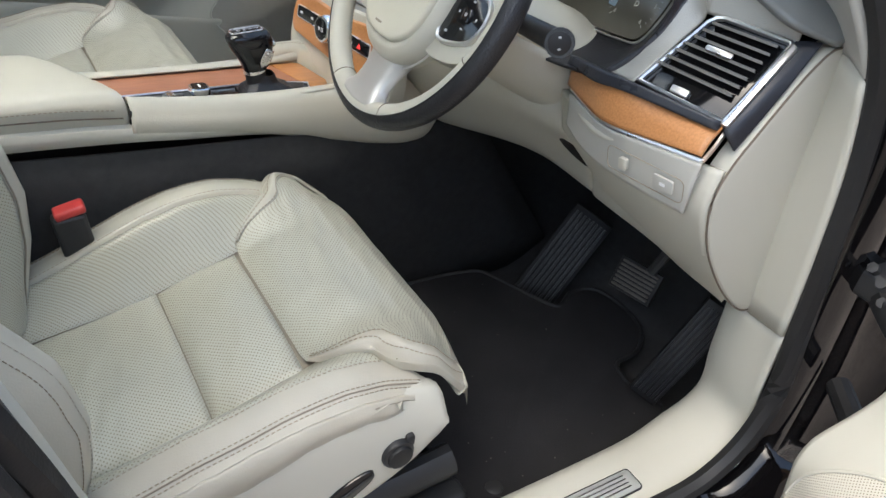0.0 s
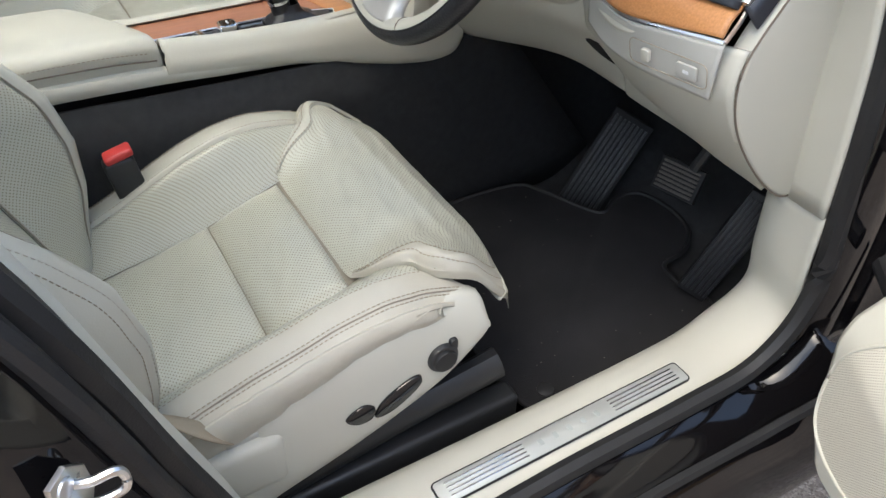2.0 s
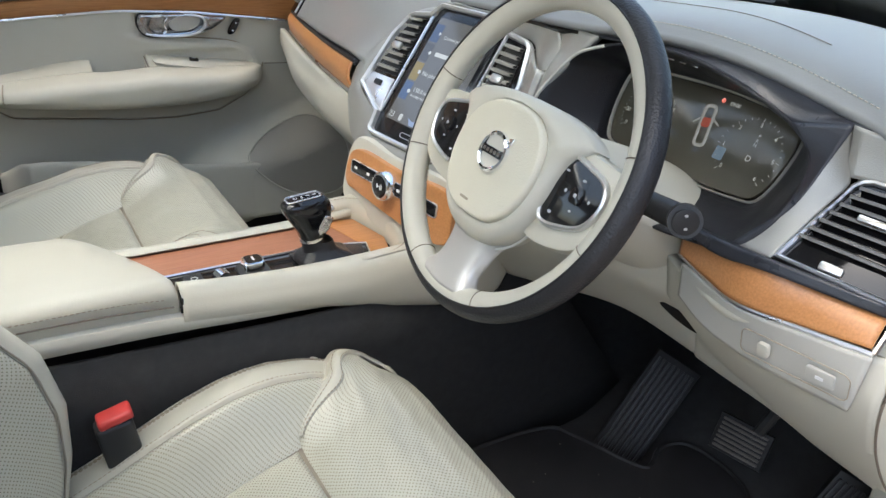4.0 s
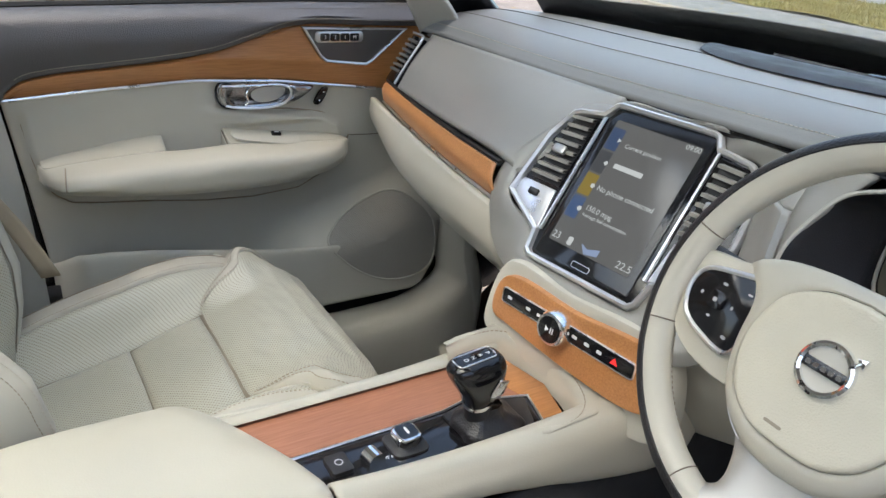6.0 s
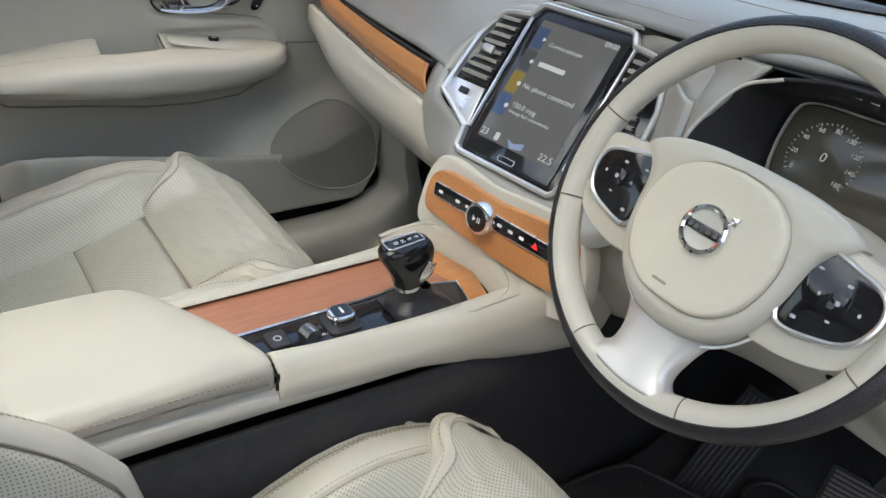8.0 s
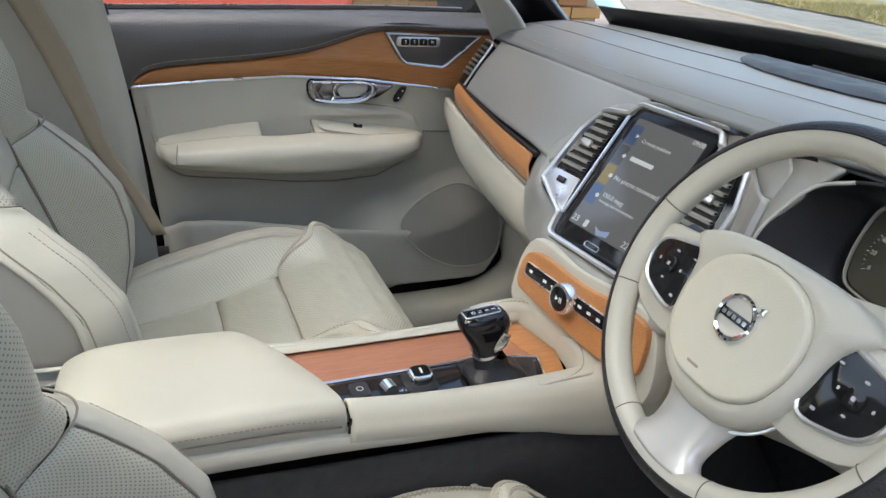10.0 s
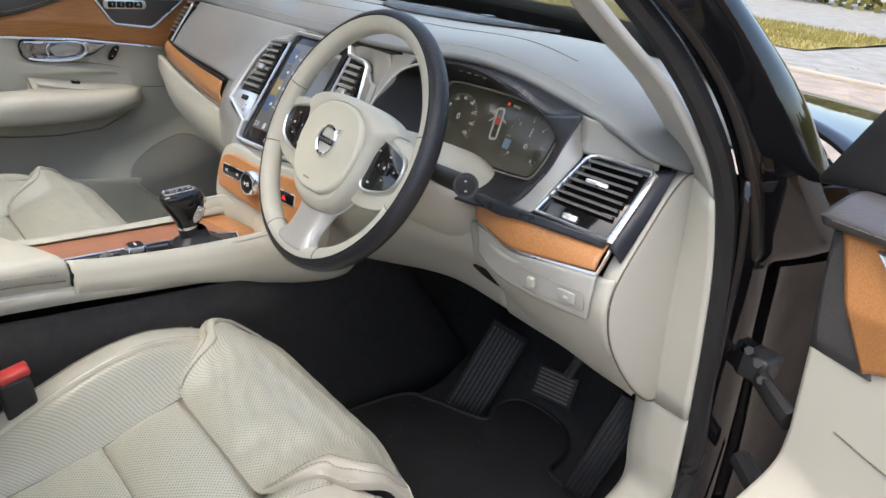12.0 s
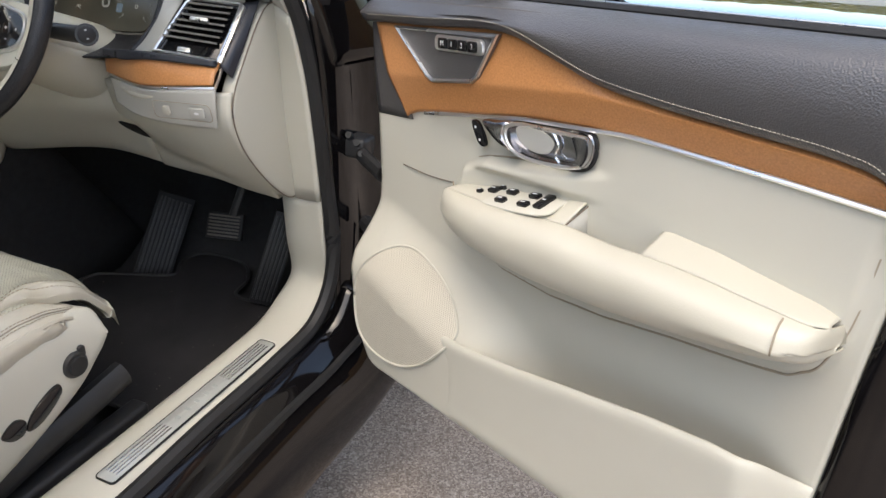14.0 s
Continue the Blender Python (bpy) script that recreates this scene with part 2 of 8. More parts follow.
def band(poly, m, width, depth, z0=0.0):
    """A closed frame of that width along an outline, raised along the normal of m."""
    bm = bmesh.new()
    k = len(poly)
    inner = []
    area = sum(poly[i][0] * poly[(i + 1) % k][1] - poly[(i + 1) % k][0] * poly[i][1] for i in range(k))
    sgn = 1 if area > 0 else -1
    for i in range(k):
        a, b, c = Vector(poly[i - 1]), Vector(poly[i]), Vector(poly[(i + 1) % k])
        t1, t2 = (b - a), (c - b)
        t1 = t1.normalized() if t1.length > 1e-7 else t2.normalized()
        t2 = t2.normalized() if t2.length > 1e-7 else t1
        n = Vector((-(t1.y + t2.y), t1.x + t2.x))
        n = n.normalized() * sgn if n.length > 1e-6 else Vector((-t1.y, t1.x)) * sgn
        cosine = max(0.5, n.dot(Vector((-t1.y, t1.x)) * sgn))
        inner.append(b + n * width / cosine)
    mid = [(Vector(p) + q) / 2 for p, q in zip(poly, inner)]
    rows = [[(p[0], p[1], z0) for p in poly], [(p[0] * 0.85 + q[0] * 0.15, p[1] * 0.85 + q[1] * 0.15, z0 + depth * 0.75) for p, q in zip(poly, inner)],
            [(p[0], p[1], z0 + depth) for p in mid], [(p[0] * 0.15 + q[0] * 0.85, p[1] * 0.15 + q[1] * 0.85, z0 + depth * 0.75) for p, q in zip(poly, inner)],
            [(q[0], q[1], z0) for q in inner]]
    add_grid(bm, rows, False, True)
    bm.transform(m)
    return bm


def rbox(center, size, r=0.01, segs=3, m=None):
    bm = bmesh.new()
    bmesh.ops.create_cube(bm, size=1.0)
    bm.transform(Matrix.Diagonal((*size, 1)))
    bmesh.ops.bevel(bm, geom=list(bm.edges), offset=r, segments=segs, affect="EDGES", profile=0.5)
    bm.transform(Matrix.Translation(center) if m is None else m @ Matrix.Translation(center))
    return bm


def part(name, bm, mat, parent=None, label="", solid=0.0, sub=0, bevel=0.0, sharp=35, offset=-1.0):
    """Links a bmesh as one mesh object, under a thing or under a part."""
    me = bpy.data.meshes.new(name)
    if not solid:
        bmesh.ops.recalc_face_normals(bm, faces=bm.faces)
    bm.to_mesh(me)
    bm.free()
    me.materials.append(mat)
    me.polygons.foreach_set("use_smooth", [True] * len(me.polygons))
    me.set_sharp_from_angle(angle=radians(sharp))
    ob = new(name, me)
    if solid:
        md = ob.modifiers.new("solid", "SOLIDIFY")
        md.thickness, md.offset = solid, offset
    if bevel:
        md = ob.modifiers.new("bevel", "BEVEL")
        md.width, md.segments, md.limit_method = bevel, 2, "ANGLE"
    if sub:
        md = ob.modifiers.new("sub", "SUBSURF")
        md.levels = md.render_levels = sub
    if parent:
        ob.parent = parent
        ob.matrix_parent_inverse = ROOT.get(parent.name, Matrix.Identity(4))
    if label:
        ob["label"] = label
    return ob


ROOT = {}


def thing(name, base, label, category, group="", kind=""):
    """An Empty at the base of a thing, to which its parts are tied."""
    e = new(name)
    e.empty_display_size = 0.05
    e.location = base
    ROOT[e.name] = Matrix.Translation(base).inverted()
    return tagged(e, label, category, group, kind)


def stitches(path, mat, parent, length=0.004, gap=0.0025, r=0.0007, lift=(0, 0, 0), name="stitching"):
    """A row of single stitches along a curve."""
    bm = bmesh.new()
    p = spl(path, 400)
    d = np.r_[0, np.cumsum(np.linalg.norm(np.diff(p, axis=0), axis=1))]
    s = 0.0
    lift = Vector(lift)
    while s + length < d[-1]:
        a = Vector([np.interp(s, d, p[:, k]) for k in range(3)]) + lift
        b = Vector([np.interp(s + length, d, p[:, k]) for k in range(3)]) + lift
        t = (b - a).normalized()
        x = t.orthogonal().normalized() * r
        y = t.cross(x)
        q = [bm.verts.new(c + e) for c in (a, b) for e in (x, y, -x, -y)]
        for k in range(4):
            bm.faces.new((q[k], q[(k + 1) % 4], q[4 + (k + 1) % 4], q[4 + k]))
        bm.faces.new((q[3], q[2], q[1], q[0])), bm.faces.new(q[4:])
        s += length + gap
    return part(name, bm, mat, parent)


def lerp(x, xs, ys):
    return float(np.interp(x, xs, ys))


def sstep(a, b, x):
    t = min(1.0, max(0.0, (x - a) / (b - a)))
    return t * t * (3 - 2 * t)


# ---- ground and surroundings ----
bm = bmesh.new()
add_grid(bm, [[(x, y, 0.0) for y in (-400, -40, -8, -2, 0, 2, 4, 8, 12, 40, 400)] for x in (-400, -40, -8, -2, 0, 2, 4, 8, 40, 400)])
def stony(name, ramp, scale, rough=0.9):
    """Bound stones of many tones, with slow stains."""
    m = material(name, (0.5, 0.5, 0.5), rough, grain=1.0, grain_scale=scale)
    nt = m.node_tree
    tc = nt.nodes.new("ShaderNodeTexCoord")
    v = nt.nodes.new("ShaderNodeTexVoronoi")
    v.inputs["Scale"].default_value = scale
    nt.links.new(tc.outputs["Object"], v.inputs["Vector"])
    r = nt.nodes.new("ShaderNodeValToRGB")
    r.color_ramp.elements[0].color, r.color_ramp.elements[1].color = (*ramp[0], 1), (*ramp[2], 1)
    r.color_ramp.elements.new(0.55).color = (*ramp[1], 1)
    nt.links.new(v.outputs["Color"], r.inputs[0])
    nz = nt.nodes.new("ShaderNodeTexNoise")
    nz.inputs["Scale"].default_value, nz.inputs["Detail"].default_value = 3.0, 8.0
    nt.links.new(tc.outputs["Object"], nz.inputs["Vector"])
    mr = nt.nodes.new("ShaderNodeMapRange")
    mr.inputs[1].default_value, mr.inputs[2].default_value, mr.inputs[3].default_value, mr.inputs[4].default_value = 0.3, 0.7, 0.72, 1.12
    nt.links.new(nz.outputs["Fac"], mr.inputs[0])
    mx = nt.nodes.new("ShaderNodeMix")
    mx.data_type, mx.blend_type = "RGBA", "MULTIPLY"
    mx.inputs[0].default_value = 1.0
    nt.links.new(r.outputs[0], mx.inputs[6])
    nt.links.new(mr.outputs[0], mx.inputs[7])
    nt.links.new(mx.outputs[2], nt.nodes["Principled BSDF"].inputs["Base Color"])
    return m


GROUND = stony("worn_tarmac", ((0.15, 0.115, 0.092), (0.31, 0.253, 0.205), (0.54, 0.46, 0.38)), 240)
tagged(part("ground", bm, GROUND), "worn pinkish-grey tarmac with small exposed stones", "ground", kind="structure")

# ---- car body ----
body = thing("car_body", (0, 0, 0.0), "black car body shell with open driver doorway", "car")
# floor pan and tunnel
bm = grid([[(-0.80, -1.6, 0.31), (-0.80, 0.2, 0.31), (-0.80, 0.5, 0.36), (-0.80, 0.75, 0.62), (-0.8, 0.85, 0.95)], [(0.72, -1.6, 0.31), (0.72, 0.2, 0.31), (0.72, 0.5, 0.36), (0.72, 0.75, 0.62), (0.72, 0.85, 0.95)]], 12, 30)
part("floor_carpet", bm, CARPET, body, "black carpet", solid=0.03)


# sill: cream inner trim, seals and painted outer sill
def along(profile, path, n):
    """A profile in (across, up) carried along a path of (x, y, z, scale)."""
    return [[(x + a * s, y, z + b * s) for a, b in profile] for x, y, z, s in path]


sill_prof = [(-0.075, -0.16), (-0.07, -0.03), (-0.055, 0.0), (0.0, 0.004), (0.03, 0.0), (0.045, -0.01)]
rows = []
for y, dx, zz, w in ((-0.75, 0.0, 0.45, 1), (-0.3, 0.0, 0.444, 1), (0.0, 0.0, 0.442, 1), (0.2, 0.0, 0.444, 1), (0.3, 0.0, 0.452, 1.0), (0.36, 0.0, 0.475, 1.0)):
    rows.append([(0.752 + dx + a * w, y, zz + b) for a, b in sill_prof])
rows.append([(0.690, 0.46, 0.34), (0.688, 0.435, 0.47), (0.692, 0.42, 0.51), (0.74, 0.405, 0.52), (0.775, 0.40, 0.52), (0.795, 0.405, 0.51)])
rows.append([(0.688, 0.47, 0.40), (0.688, 0.42, 0.58), (0.694, 0.405, 0.60), (0.74, 0.392, 0.60), (0.775, 0.388, 0.605), (0.795, 0.385, 0.60)])
rows.append([(0.688, 0.47, 0.5), (0.69, 0.41, 0.68), (0.696, 0.393, 0.70), (0.74, 0.382, 0.705), (0.775, 0.375, 0.715), (0.797, 0.37, 0.716)])
for s in (1, -1):
    part("sill_trim", grid([[(s * x, y, z) for x, y, z in r] for r in rows], 60, 16), PLASTIC, body, "cream plastic sill trim", solid=0.006, offset=-s)
# painted sill outside the seal
rows = [[(0.80, y, 0.435), (0.83, y, 0.425), (0.86, y, 0.40), (0.885, y, 0.36), (0.90, y, 0.30), (0.89, y, 0.22), (0.80, y, 0.20)] for y in (-0.8, -0.3, 0.0, 0.2)]
rows.append([(0.80, 0.36, 0.45), (0.835, 0.33, 0.43), (0.865, 0.34, 0.40), (0.89, 0.36, 0.36), (0.905, 0.38, 0.30), (0.89, 0.4, 0.22), (0.80, 0.4, 0.20)])
rows.append([(0.81, 0.42, 0.52), (0.84, 0.415, 0.51), (0.87, 0.45, 0.49), (0.90, 0.5, 0.45), (0.92, 0.5, 0.36), (0.90, 0.5, 0.25), (0.80, 0.5, 0.20)])
for s in (1, -1):
    part("outer_sill", grid([[(s * x, y, z) for x, y, z in r] for r in rows], 40, 24), PAINT, body, "glossy black painted sill", solid=0.01)
# hinge pillar
rows = [[(0.806, y, z), (0.82, y + 0.03, z), (0.826, y + 0.10, z), (0.86, y + 0.17, z), (0.90, 0.58, z)] for z, y in ((0.42, 0.39), (0.62, 0.392), (0.73, 0.38), (0.86, 0.36), (1.0, 0.34), (1.1, 0.31))]
for s in (1, -1):
    part("hinge_pillar", grid([[(s * x, y, z) for x, y, z in r] for r in rows], 12, 16), PAINT, body, "glossy black painted hinge pillar", solid=0.01)
# door seal round the opening
seal_path = [(0.803, -0.27, 0.449), (0.80, 0.0, 0.447), (0.802, 0.2, 0.45), (0.808, 0.31, 0.47), (0.812, 0.365, 0.53), (0.812, 0.384, 0.62), (0.806, 0.374, 0.73), (0.802, 0.356, 0.86), (0.797, 0.338, 0.98), (0.788, 0.305, 1.09), (0.768, 0.255, 1.175), (0.738, 0.203, 1.245), (0.702, 0.135, 1.31), (0.635, -0.03, 1.46), (0.585, -0.22, 1.575), (0.58, -0.55, 1.61), (0.66, -0.68, 1.4), (0.75, -0.60, 1.18), (0.80, -0.505, 0.98), (0.80, -0.459, 0.80), (0.80, -0.427, 0.684), (0.80, -0.40, 0.57), (0.802, -0.35, 0.48)]
part("door_seal", tube(seal_path, 0.015, 160, 8, closed=True), RUBBER, body, "black rubber door seal")
# A-pillar inner trim
rows = [[(0.712, 0.352, 1.080), (0.748, 0.338, 1.074), (0.788, 0.318, 1.062)], [(0.692, 0.330, 1.125), (0.735, 0.304, 1.130), (0.774, 0.276, 1.122)], [(0.676, 0.255, 1.200), (0.716, 0.232, 1.206), (0.748, 0.213, 1.202)],
        [(0.655, 0.165, 1.266), (0.692, 0.148, 1.272), (0.720, 0.134, 1.268)], [(0.600, 0.025, 1.40), (0.632, 0.010, 1.402), (0.658, -0.002, 1.396)], [(0.53, -0.12, 1.55), (0.56, -0.13, 1.552), (0.59, -0.145, 1.546)]]
for s in (1, -1):
    part("pillar_trim", grid([[(s * x, y, z) for x, y, z in r] for r in rows], 30, 10), GREYCREAM, body, "grey-beige windscreen pillar trim", solid=0.01)
rows = [[(0.797, 0.368, 0.716), (0.797, 0.345, 0.86), (0.792, 0.326, 0.98), (0.785, 0.306, 1.066)], [(0.745, 0.380, 0.708), (0.750, 0.356, 0.86), (0.752, 0.340, 0.98), (0.748, 0.330, 1.074)], [(0.70, 0.395, 0.70), (0.715, 0.36, 0.9), (0.725, 0.352, 1.0), (0.712, 0.350, 1.08)]]
for s in (1, -1):
    part("side_trim", grid([[(s * x, y, z) for x, y, z in r] for r in rows], 10, 14), PLASTIC, body, "cream trim beside the dashboard end", solid=0.008)
# outer pillar, black
rows = [[(0.815, 0.36, 0.98), (0.86, 0.50, 0.98), (0.885, 0.62, 0.98)], [(0.802, 0.318, 1.09), (0.828, 0.44, 1.09), (0.79, 0.56, 1.078)], [(0.782, 0.268, 1.178), (0.804, 0.37, 1.184), (0.765, 0.452, 1.176)], [(0.752, 0.215, 1.248), (0.776, 0.29, 1.256), (0.742, 0.362, 1.247)],
        [(0.716, 0.146, 1.314), (0.742, 0.19, 1.332), (0.715, 0.25, 1.335)], [(0.648, -0.02, 1.464), (0.672, 0.01, 1.482), (0.645, 0.07, 1.485)], [(0.598, -0.21, 1.58), (0.625, -0.15, 1.595), (0.60, -0.06, 1.585)]]
for s in (1, -1):
    part("outer_pillar", grid([[(s * x, y, z) for x, y, z in r] for r in rows], 30, 10), PAINT, body, "glossy black windscreen pillar", solid=0.02)
# roof, rear pillars and far side
for xa, xb, za, zb in ((-0.62, -0.40, 1.60, 1.665), (0.40, 0.62, 1.665, 1.60)):
    rows = [[(xa, y, za), ((xa + xb) / 2, y, (za + zb) / 2 + 0.012), (xb, y, zb)] for y in (-0.03, -0.5, -1.2, -2.2)]
    part("roof_rail", grid(rows, 10, 8), GREYCREAM, body, "pale headlining", solid=0.04)
for ya, yb in ((-0.03, -0.18), (-1.5, -2.2)):
    rows = [[(-0.40, y, 1.665), (0, y, 1.69), (0.40, y, 1.665)] for y in (ya, yb)]
    part("roof_cross", grid(rows, 4, 10), GREYCREAM, body, "pale headlining", solid=0.04)
rows = [[(-0.42, y, 1.685), (0, y, 1.71), (0.42, y, 1.685)] for y in (-0.15, -1.53)]
gl = part("roof_glass", grid(rows, 6, 10), GLASS, body, "clear panoramic roof glass", solid=0.005)
gl.visible_shadow = False
pil = ((0.80, -0.36, 0.46), (0.80, -0.40, 0.57), (0.80, -0.427, 0.684), (0.80, -0.459, 0.80), (0.80, -0.505, 0.98), (0.75, -0.60, 1.18), (0.66, -0.68, 1.4), (0.58, -0.72, 1.6))
rows = [[(x + 0.004, y - 0.004, z), (x + 0.035, y - 0.012, z), (x + 0.06, y - 0.04, z), (x + 0.075, y - 0.09, z), (x + 0.085, y - 0.25, z)] for x, y, z in pil]
part("centre_pillar", grid(rows, 30, 16), PAINT, body, "glossy black centre pillar", solid=0.01)
rows = [[(-0.80, -0.46, 0.40), (-0.80, -0.465, 0.6), (-0.785, -0.485, 0.9), (-0.74, -0.53, 1.2), (-0.62, -0.60, 1.6)], [(-0.79, -0.75, 0.40), (-0.76, -0.75, 0.6), (-0.74, -0.75, 0.9), (-0.70, -0.78, 1.2), (-0.60, -0.85, 1.6)]]
part("centre_pillar_trim", grid(rows, 8, 18), PLASTIC, body, "cream centre pillar trim", solid=0.02)
rows = [[(-0.80, y, 0.31), (-0.79, y, 0.7), (-0.78, y, 1.08)] for y in (-0.75, -1.4, -2.2)]
part("rear_side_trim", grid(rows, 6, 10), GREYCREAM, body, "grey-beige rear side trim", solid=0.02)
part("rear_door_trim", grid([[(0.80, y, 0.31), (0.80, y, 0.7), (0.78, y, 1.08)] for y in (-0.72, -1.4, -2.2)], 8, 8), GREYCREAM, body, "grey-beige rear door trim", solid=0.03)
part("door_gap_seal", grid([[(-0.806, y, 0.40), (-0.812, y, 0.5), (-0.815, y, 0.62)] for y in (-0.75, 0.0, 0.46)] + [[(-0.80, 0.5, 0.40), (-0.80, 0.5, 0.7), (-0.80, 0.5, 0.95)]], 12, 8), RUBBER, body, "black seal behind the passenger door", solid=0.004)
rows = [[(s * 0.80, -2.2, 0.31), (s * 0.78, -2.2, 1.0), (s * 0.60, -2.2, 1.66)] for s in (-1, 1)]
part("tailgate_trim", grid(rows, 6, 10), GREYCREAM, body, "grey-beige tailgate trim", solid=0.02)
# windscreen, bonnet, wings
rows = [[(-0.70, 0.62, 1.10), (-0.4, 0.86, 1.12), (0, 0.92, 1.125), (0.4, 0.84, 1.115), (0.75, 0.56, 1.085)], [(-0.56, 0.0, 1.57), (-0.3, 0.03, 1.60), (0, 0.04, 1.61), (0.3, 0.03, 1.60), (0.60, -0.03, 1.57)]]
ws = part("windscreen", grid(rows, 8, 20), GLASS, body, "clear windscreen glass", solid=0.005)
ws.visible_shadow = False
rows = [[(-0.70, 0.61, 1.095), (-0.4, 0.85, 1.115), (0, 0.91, 1.12), (0.4, 0.85, 1.115), (0.72, 0.59, 1.095)], [(-0.665, 0.49, 1.195), (-0.38, 0.725, 1.205), (0, 0.785, 1.21), (0.38, 0.725, 1.205), (0.70, 0.515, 1.16)]]
part("screen_edge_band", grid(rows, 4, 20), BLACKPL, body, "black printed band along the windscreen foot", solid=0.003)
rows = [[(-0.75, 0.60, 1.085), (-0.4, 0.84, 1.105), (0, 0.90, 1.11), (0.4, 0.84, 1.105), (0.75, 0.58, 1.085)], [(-0.78, 0.72, 1.03), (-0.4, 0.98, 1.045), (0, 1.05, 1.05), (0.4, 0.98, 1.045), (0.79, 0.72, 1.03)]]
part("scuttle", grid(rows, 4, 20), BLACKPL, body, "black windscreen scuttle", solid=0.01)
rows = [[(-0.87, 0.62, 1.055), (-0.6, 0.86, 1.075), (0, 1.06, 1.07), (0.6, 0.86, 1.075), (0.87, 0.62, 1.055)], [(-0.89, 1.0, 1.04), (-0.6, 1.05, 1.07), (0, 1.12, 1.068), (0.6, 1.05, 1.07), (0.89, 1.0, 1.04)], [(-0.90, 1.4, 1.0), (-0.55, 1.4, 1.035), (0, 1.45, 1.035), (0.55, 1.4, 1.035), (0.90, 1.4, 1.0)], [(-0.86, 1.9, 0.89), (-0.5, 2.05, 0.92), (0, 2.12, 0.93), (0.5, 2.05, 0.92), (0.86, 1.9, 0.89)]]
part("bonnet", grid(rows, 16, 24), PAINT, body, "glossy black bonnet reflecting the sky", solid=0.01)
for s in (-1, 1):
    rows = [[(s * 0.90, 0.57, z), (s * 0.95, 1.0, z), (s * 0.95, 1.6, z), (s * 0.86, 2.0, z)] for z in (0.35, 0.7)] + [[(s * 0.94, 0.60, 0.98), (s * 0.955, 1.0, 0.97), (s * 0.955, 1.4, 0.94), (s * 0.90, 1.9, 0.83)], [(s * 0.872, 0.62, 1.052), (s * 0.892, 1.0, 1.037), (s * 0.902, 1.4, 0.997), (s * 0.862, 1.9, 0.887)]]
    part("front_wing", grid(rows, 10, 12), PAINT, body, "glossy black front wing", solid=0.01)

# outer skins that close the shell
for xa, xb, za, zb in ((-0.68, -0.42, 1.60, 1.715), (0.42, 0.68, 1.715, 1.60)):
    part("roof_skin", grid([[(xa, y, za), ((xa + xb) / 2, y, (za + zb) / 2 + 0.03), (xb, y, zb)] for y in (0.0, -0.5, -1.2, -2.25)], 10, 8), PAINT, body, "glossy black roof edge", solid=0.004, offset=1.0)
for ya, yb in ((0.0, -0.16), (-1.5, -2.25)):
    part("roof_skin", grid([[(-0.44, y, 1.715), (0, y, 1.74), (0.44, y, 1.715)] for y in (ya, yb)], 4, 10), PAINT, body, "glossy black roof panel", solid=0.004, offset=1.0)
for s in (-1, 1):
    part("rear_side_panel", grid([[(s * 0.84, y, 0.25), (s * 0.92, y, 0.45), (s * 0.93, y, 0.85), (s * 0.87, y, 1.09)] for y in (-0.80, -1.4, -2.3)], 10, 14), PAINT, body, "glossy black rear side panel", solid=0.01)
part("tailgate_panel", grid([[(-0.9, -2.32, 0.3), (-0.88, -2.32, 1.0), (-0.66, -2.26, 1.62)], [(0.9, -2.32, 0.3), (0.88, -2.32, 1.0), (0.66, -2.26, 1.62)]], 8, 12), PAINT, body, "glossy black tailgate", solid=0.01)

# sill plate
PALEMARK = material("pale_mark", (0.40, 0.42, 0.40), 0.5, vary=0.03)
plm = basis((0.753, 0.025, 0.4535), (0, -1, 0), (1, 0, 0))
splate = part("sill_plate", plate(rrect(0.415, 0.034, 0.006, 4), plm, 0.0085, 0.001, -0.005), material("satin_steel_plate", (0.52, 0.53, 0.50), 0.42, metal=0.45, vary=0.06, scale=30), body, "brushed steel sill plate with ribs and plain marks")
part("plate_edge", band(rrect(0.419, 0.038, 0.007, 4), plm, 0.0022, 0.004, -0.0002), BLACKPL, splate)
for s in (-1, 1):
    for k in range(4):
        part("plate_rib", plate(rrect(0.12, 0.0022, 0.001, 2, s * 0.133, -0.0095 + 0.0063 * k), plm, 0.001, 0.0003, 0.0034), BRIGHT, splate)
for k in range(5):
    part("plate_mark", plate(rrect(0.007, 0.010, 0.002, 2, -0.048 + 0.024 * k, 0.0), plm, 0.0006, 0, 0.0034), PALEMARK, splate)
# scuffed weather strip and second seal on the painted sill
part("sill_strip", tube([(0.868, -0.8, 0.405), (0.868, 0.1, 0.405), (0.875, 0.3, 0.41), (0.895, 0.46, 0.47), (0.90, 0.52, 0.6)], 0.009, 60, 6), RUBBER, body, "black lower weather strip")
# centre pillar details
rows = [[(x - 0.002, y + 0.004, z), (x - 0.03, y + 0.004, z), (x - 0.06, y - 0.004, z), (x - 0.075, y - 0.03, z), (x - 0.085, y - 0.2, z)] for x, y, z in pil]
part("pillar_inner_trim", grid(rows, 30, 16), PLASTIC, body, "cream inner pillar trim", solid=0.006)
part("pillar_seal", tube([(x + 0.03, y - 0.006, z) for x, y, z in pil], 0.010, 40, 8), RUBBER, body, "black rubber pillar seal")
LM = basis((0.868, -0.512, 0.879), (-0.75, 0.6, 0.05), (0.05, 0.0, 1))
lat = part("latch_striker", plate([(-0.013, 0.028), (0.004, 0.027), (0.017, 0.010), (0.017, -0.014), (0.005, -0.030), (-0.012, -0.026), (-0.017, 0.0)][::-1], LM, 0.004, 0.0015), STEEL, body, "zinc door latch striker")
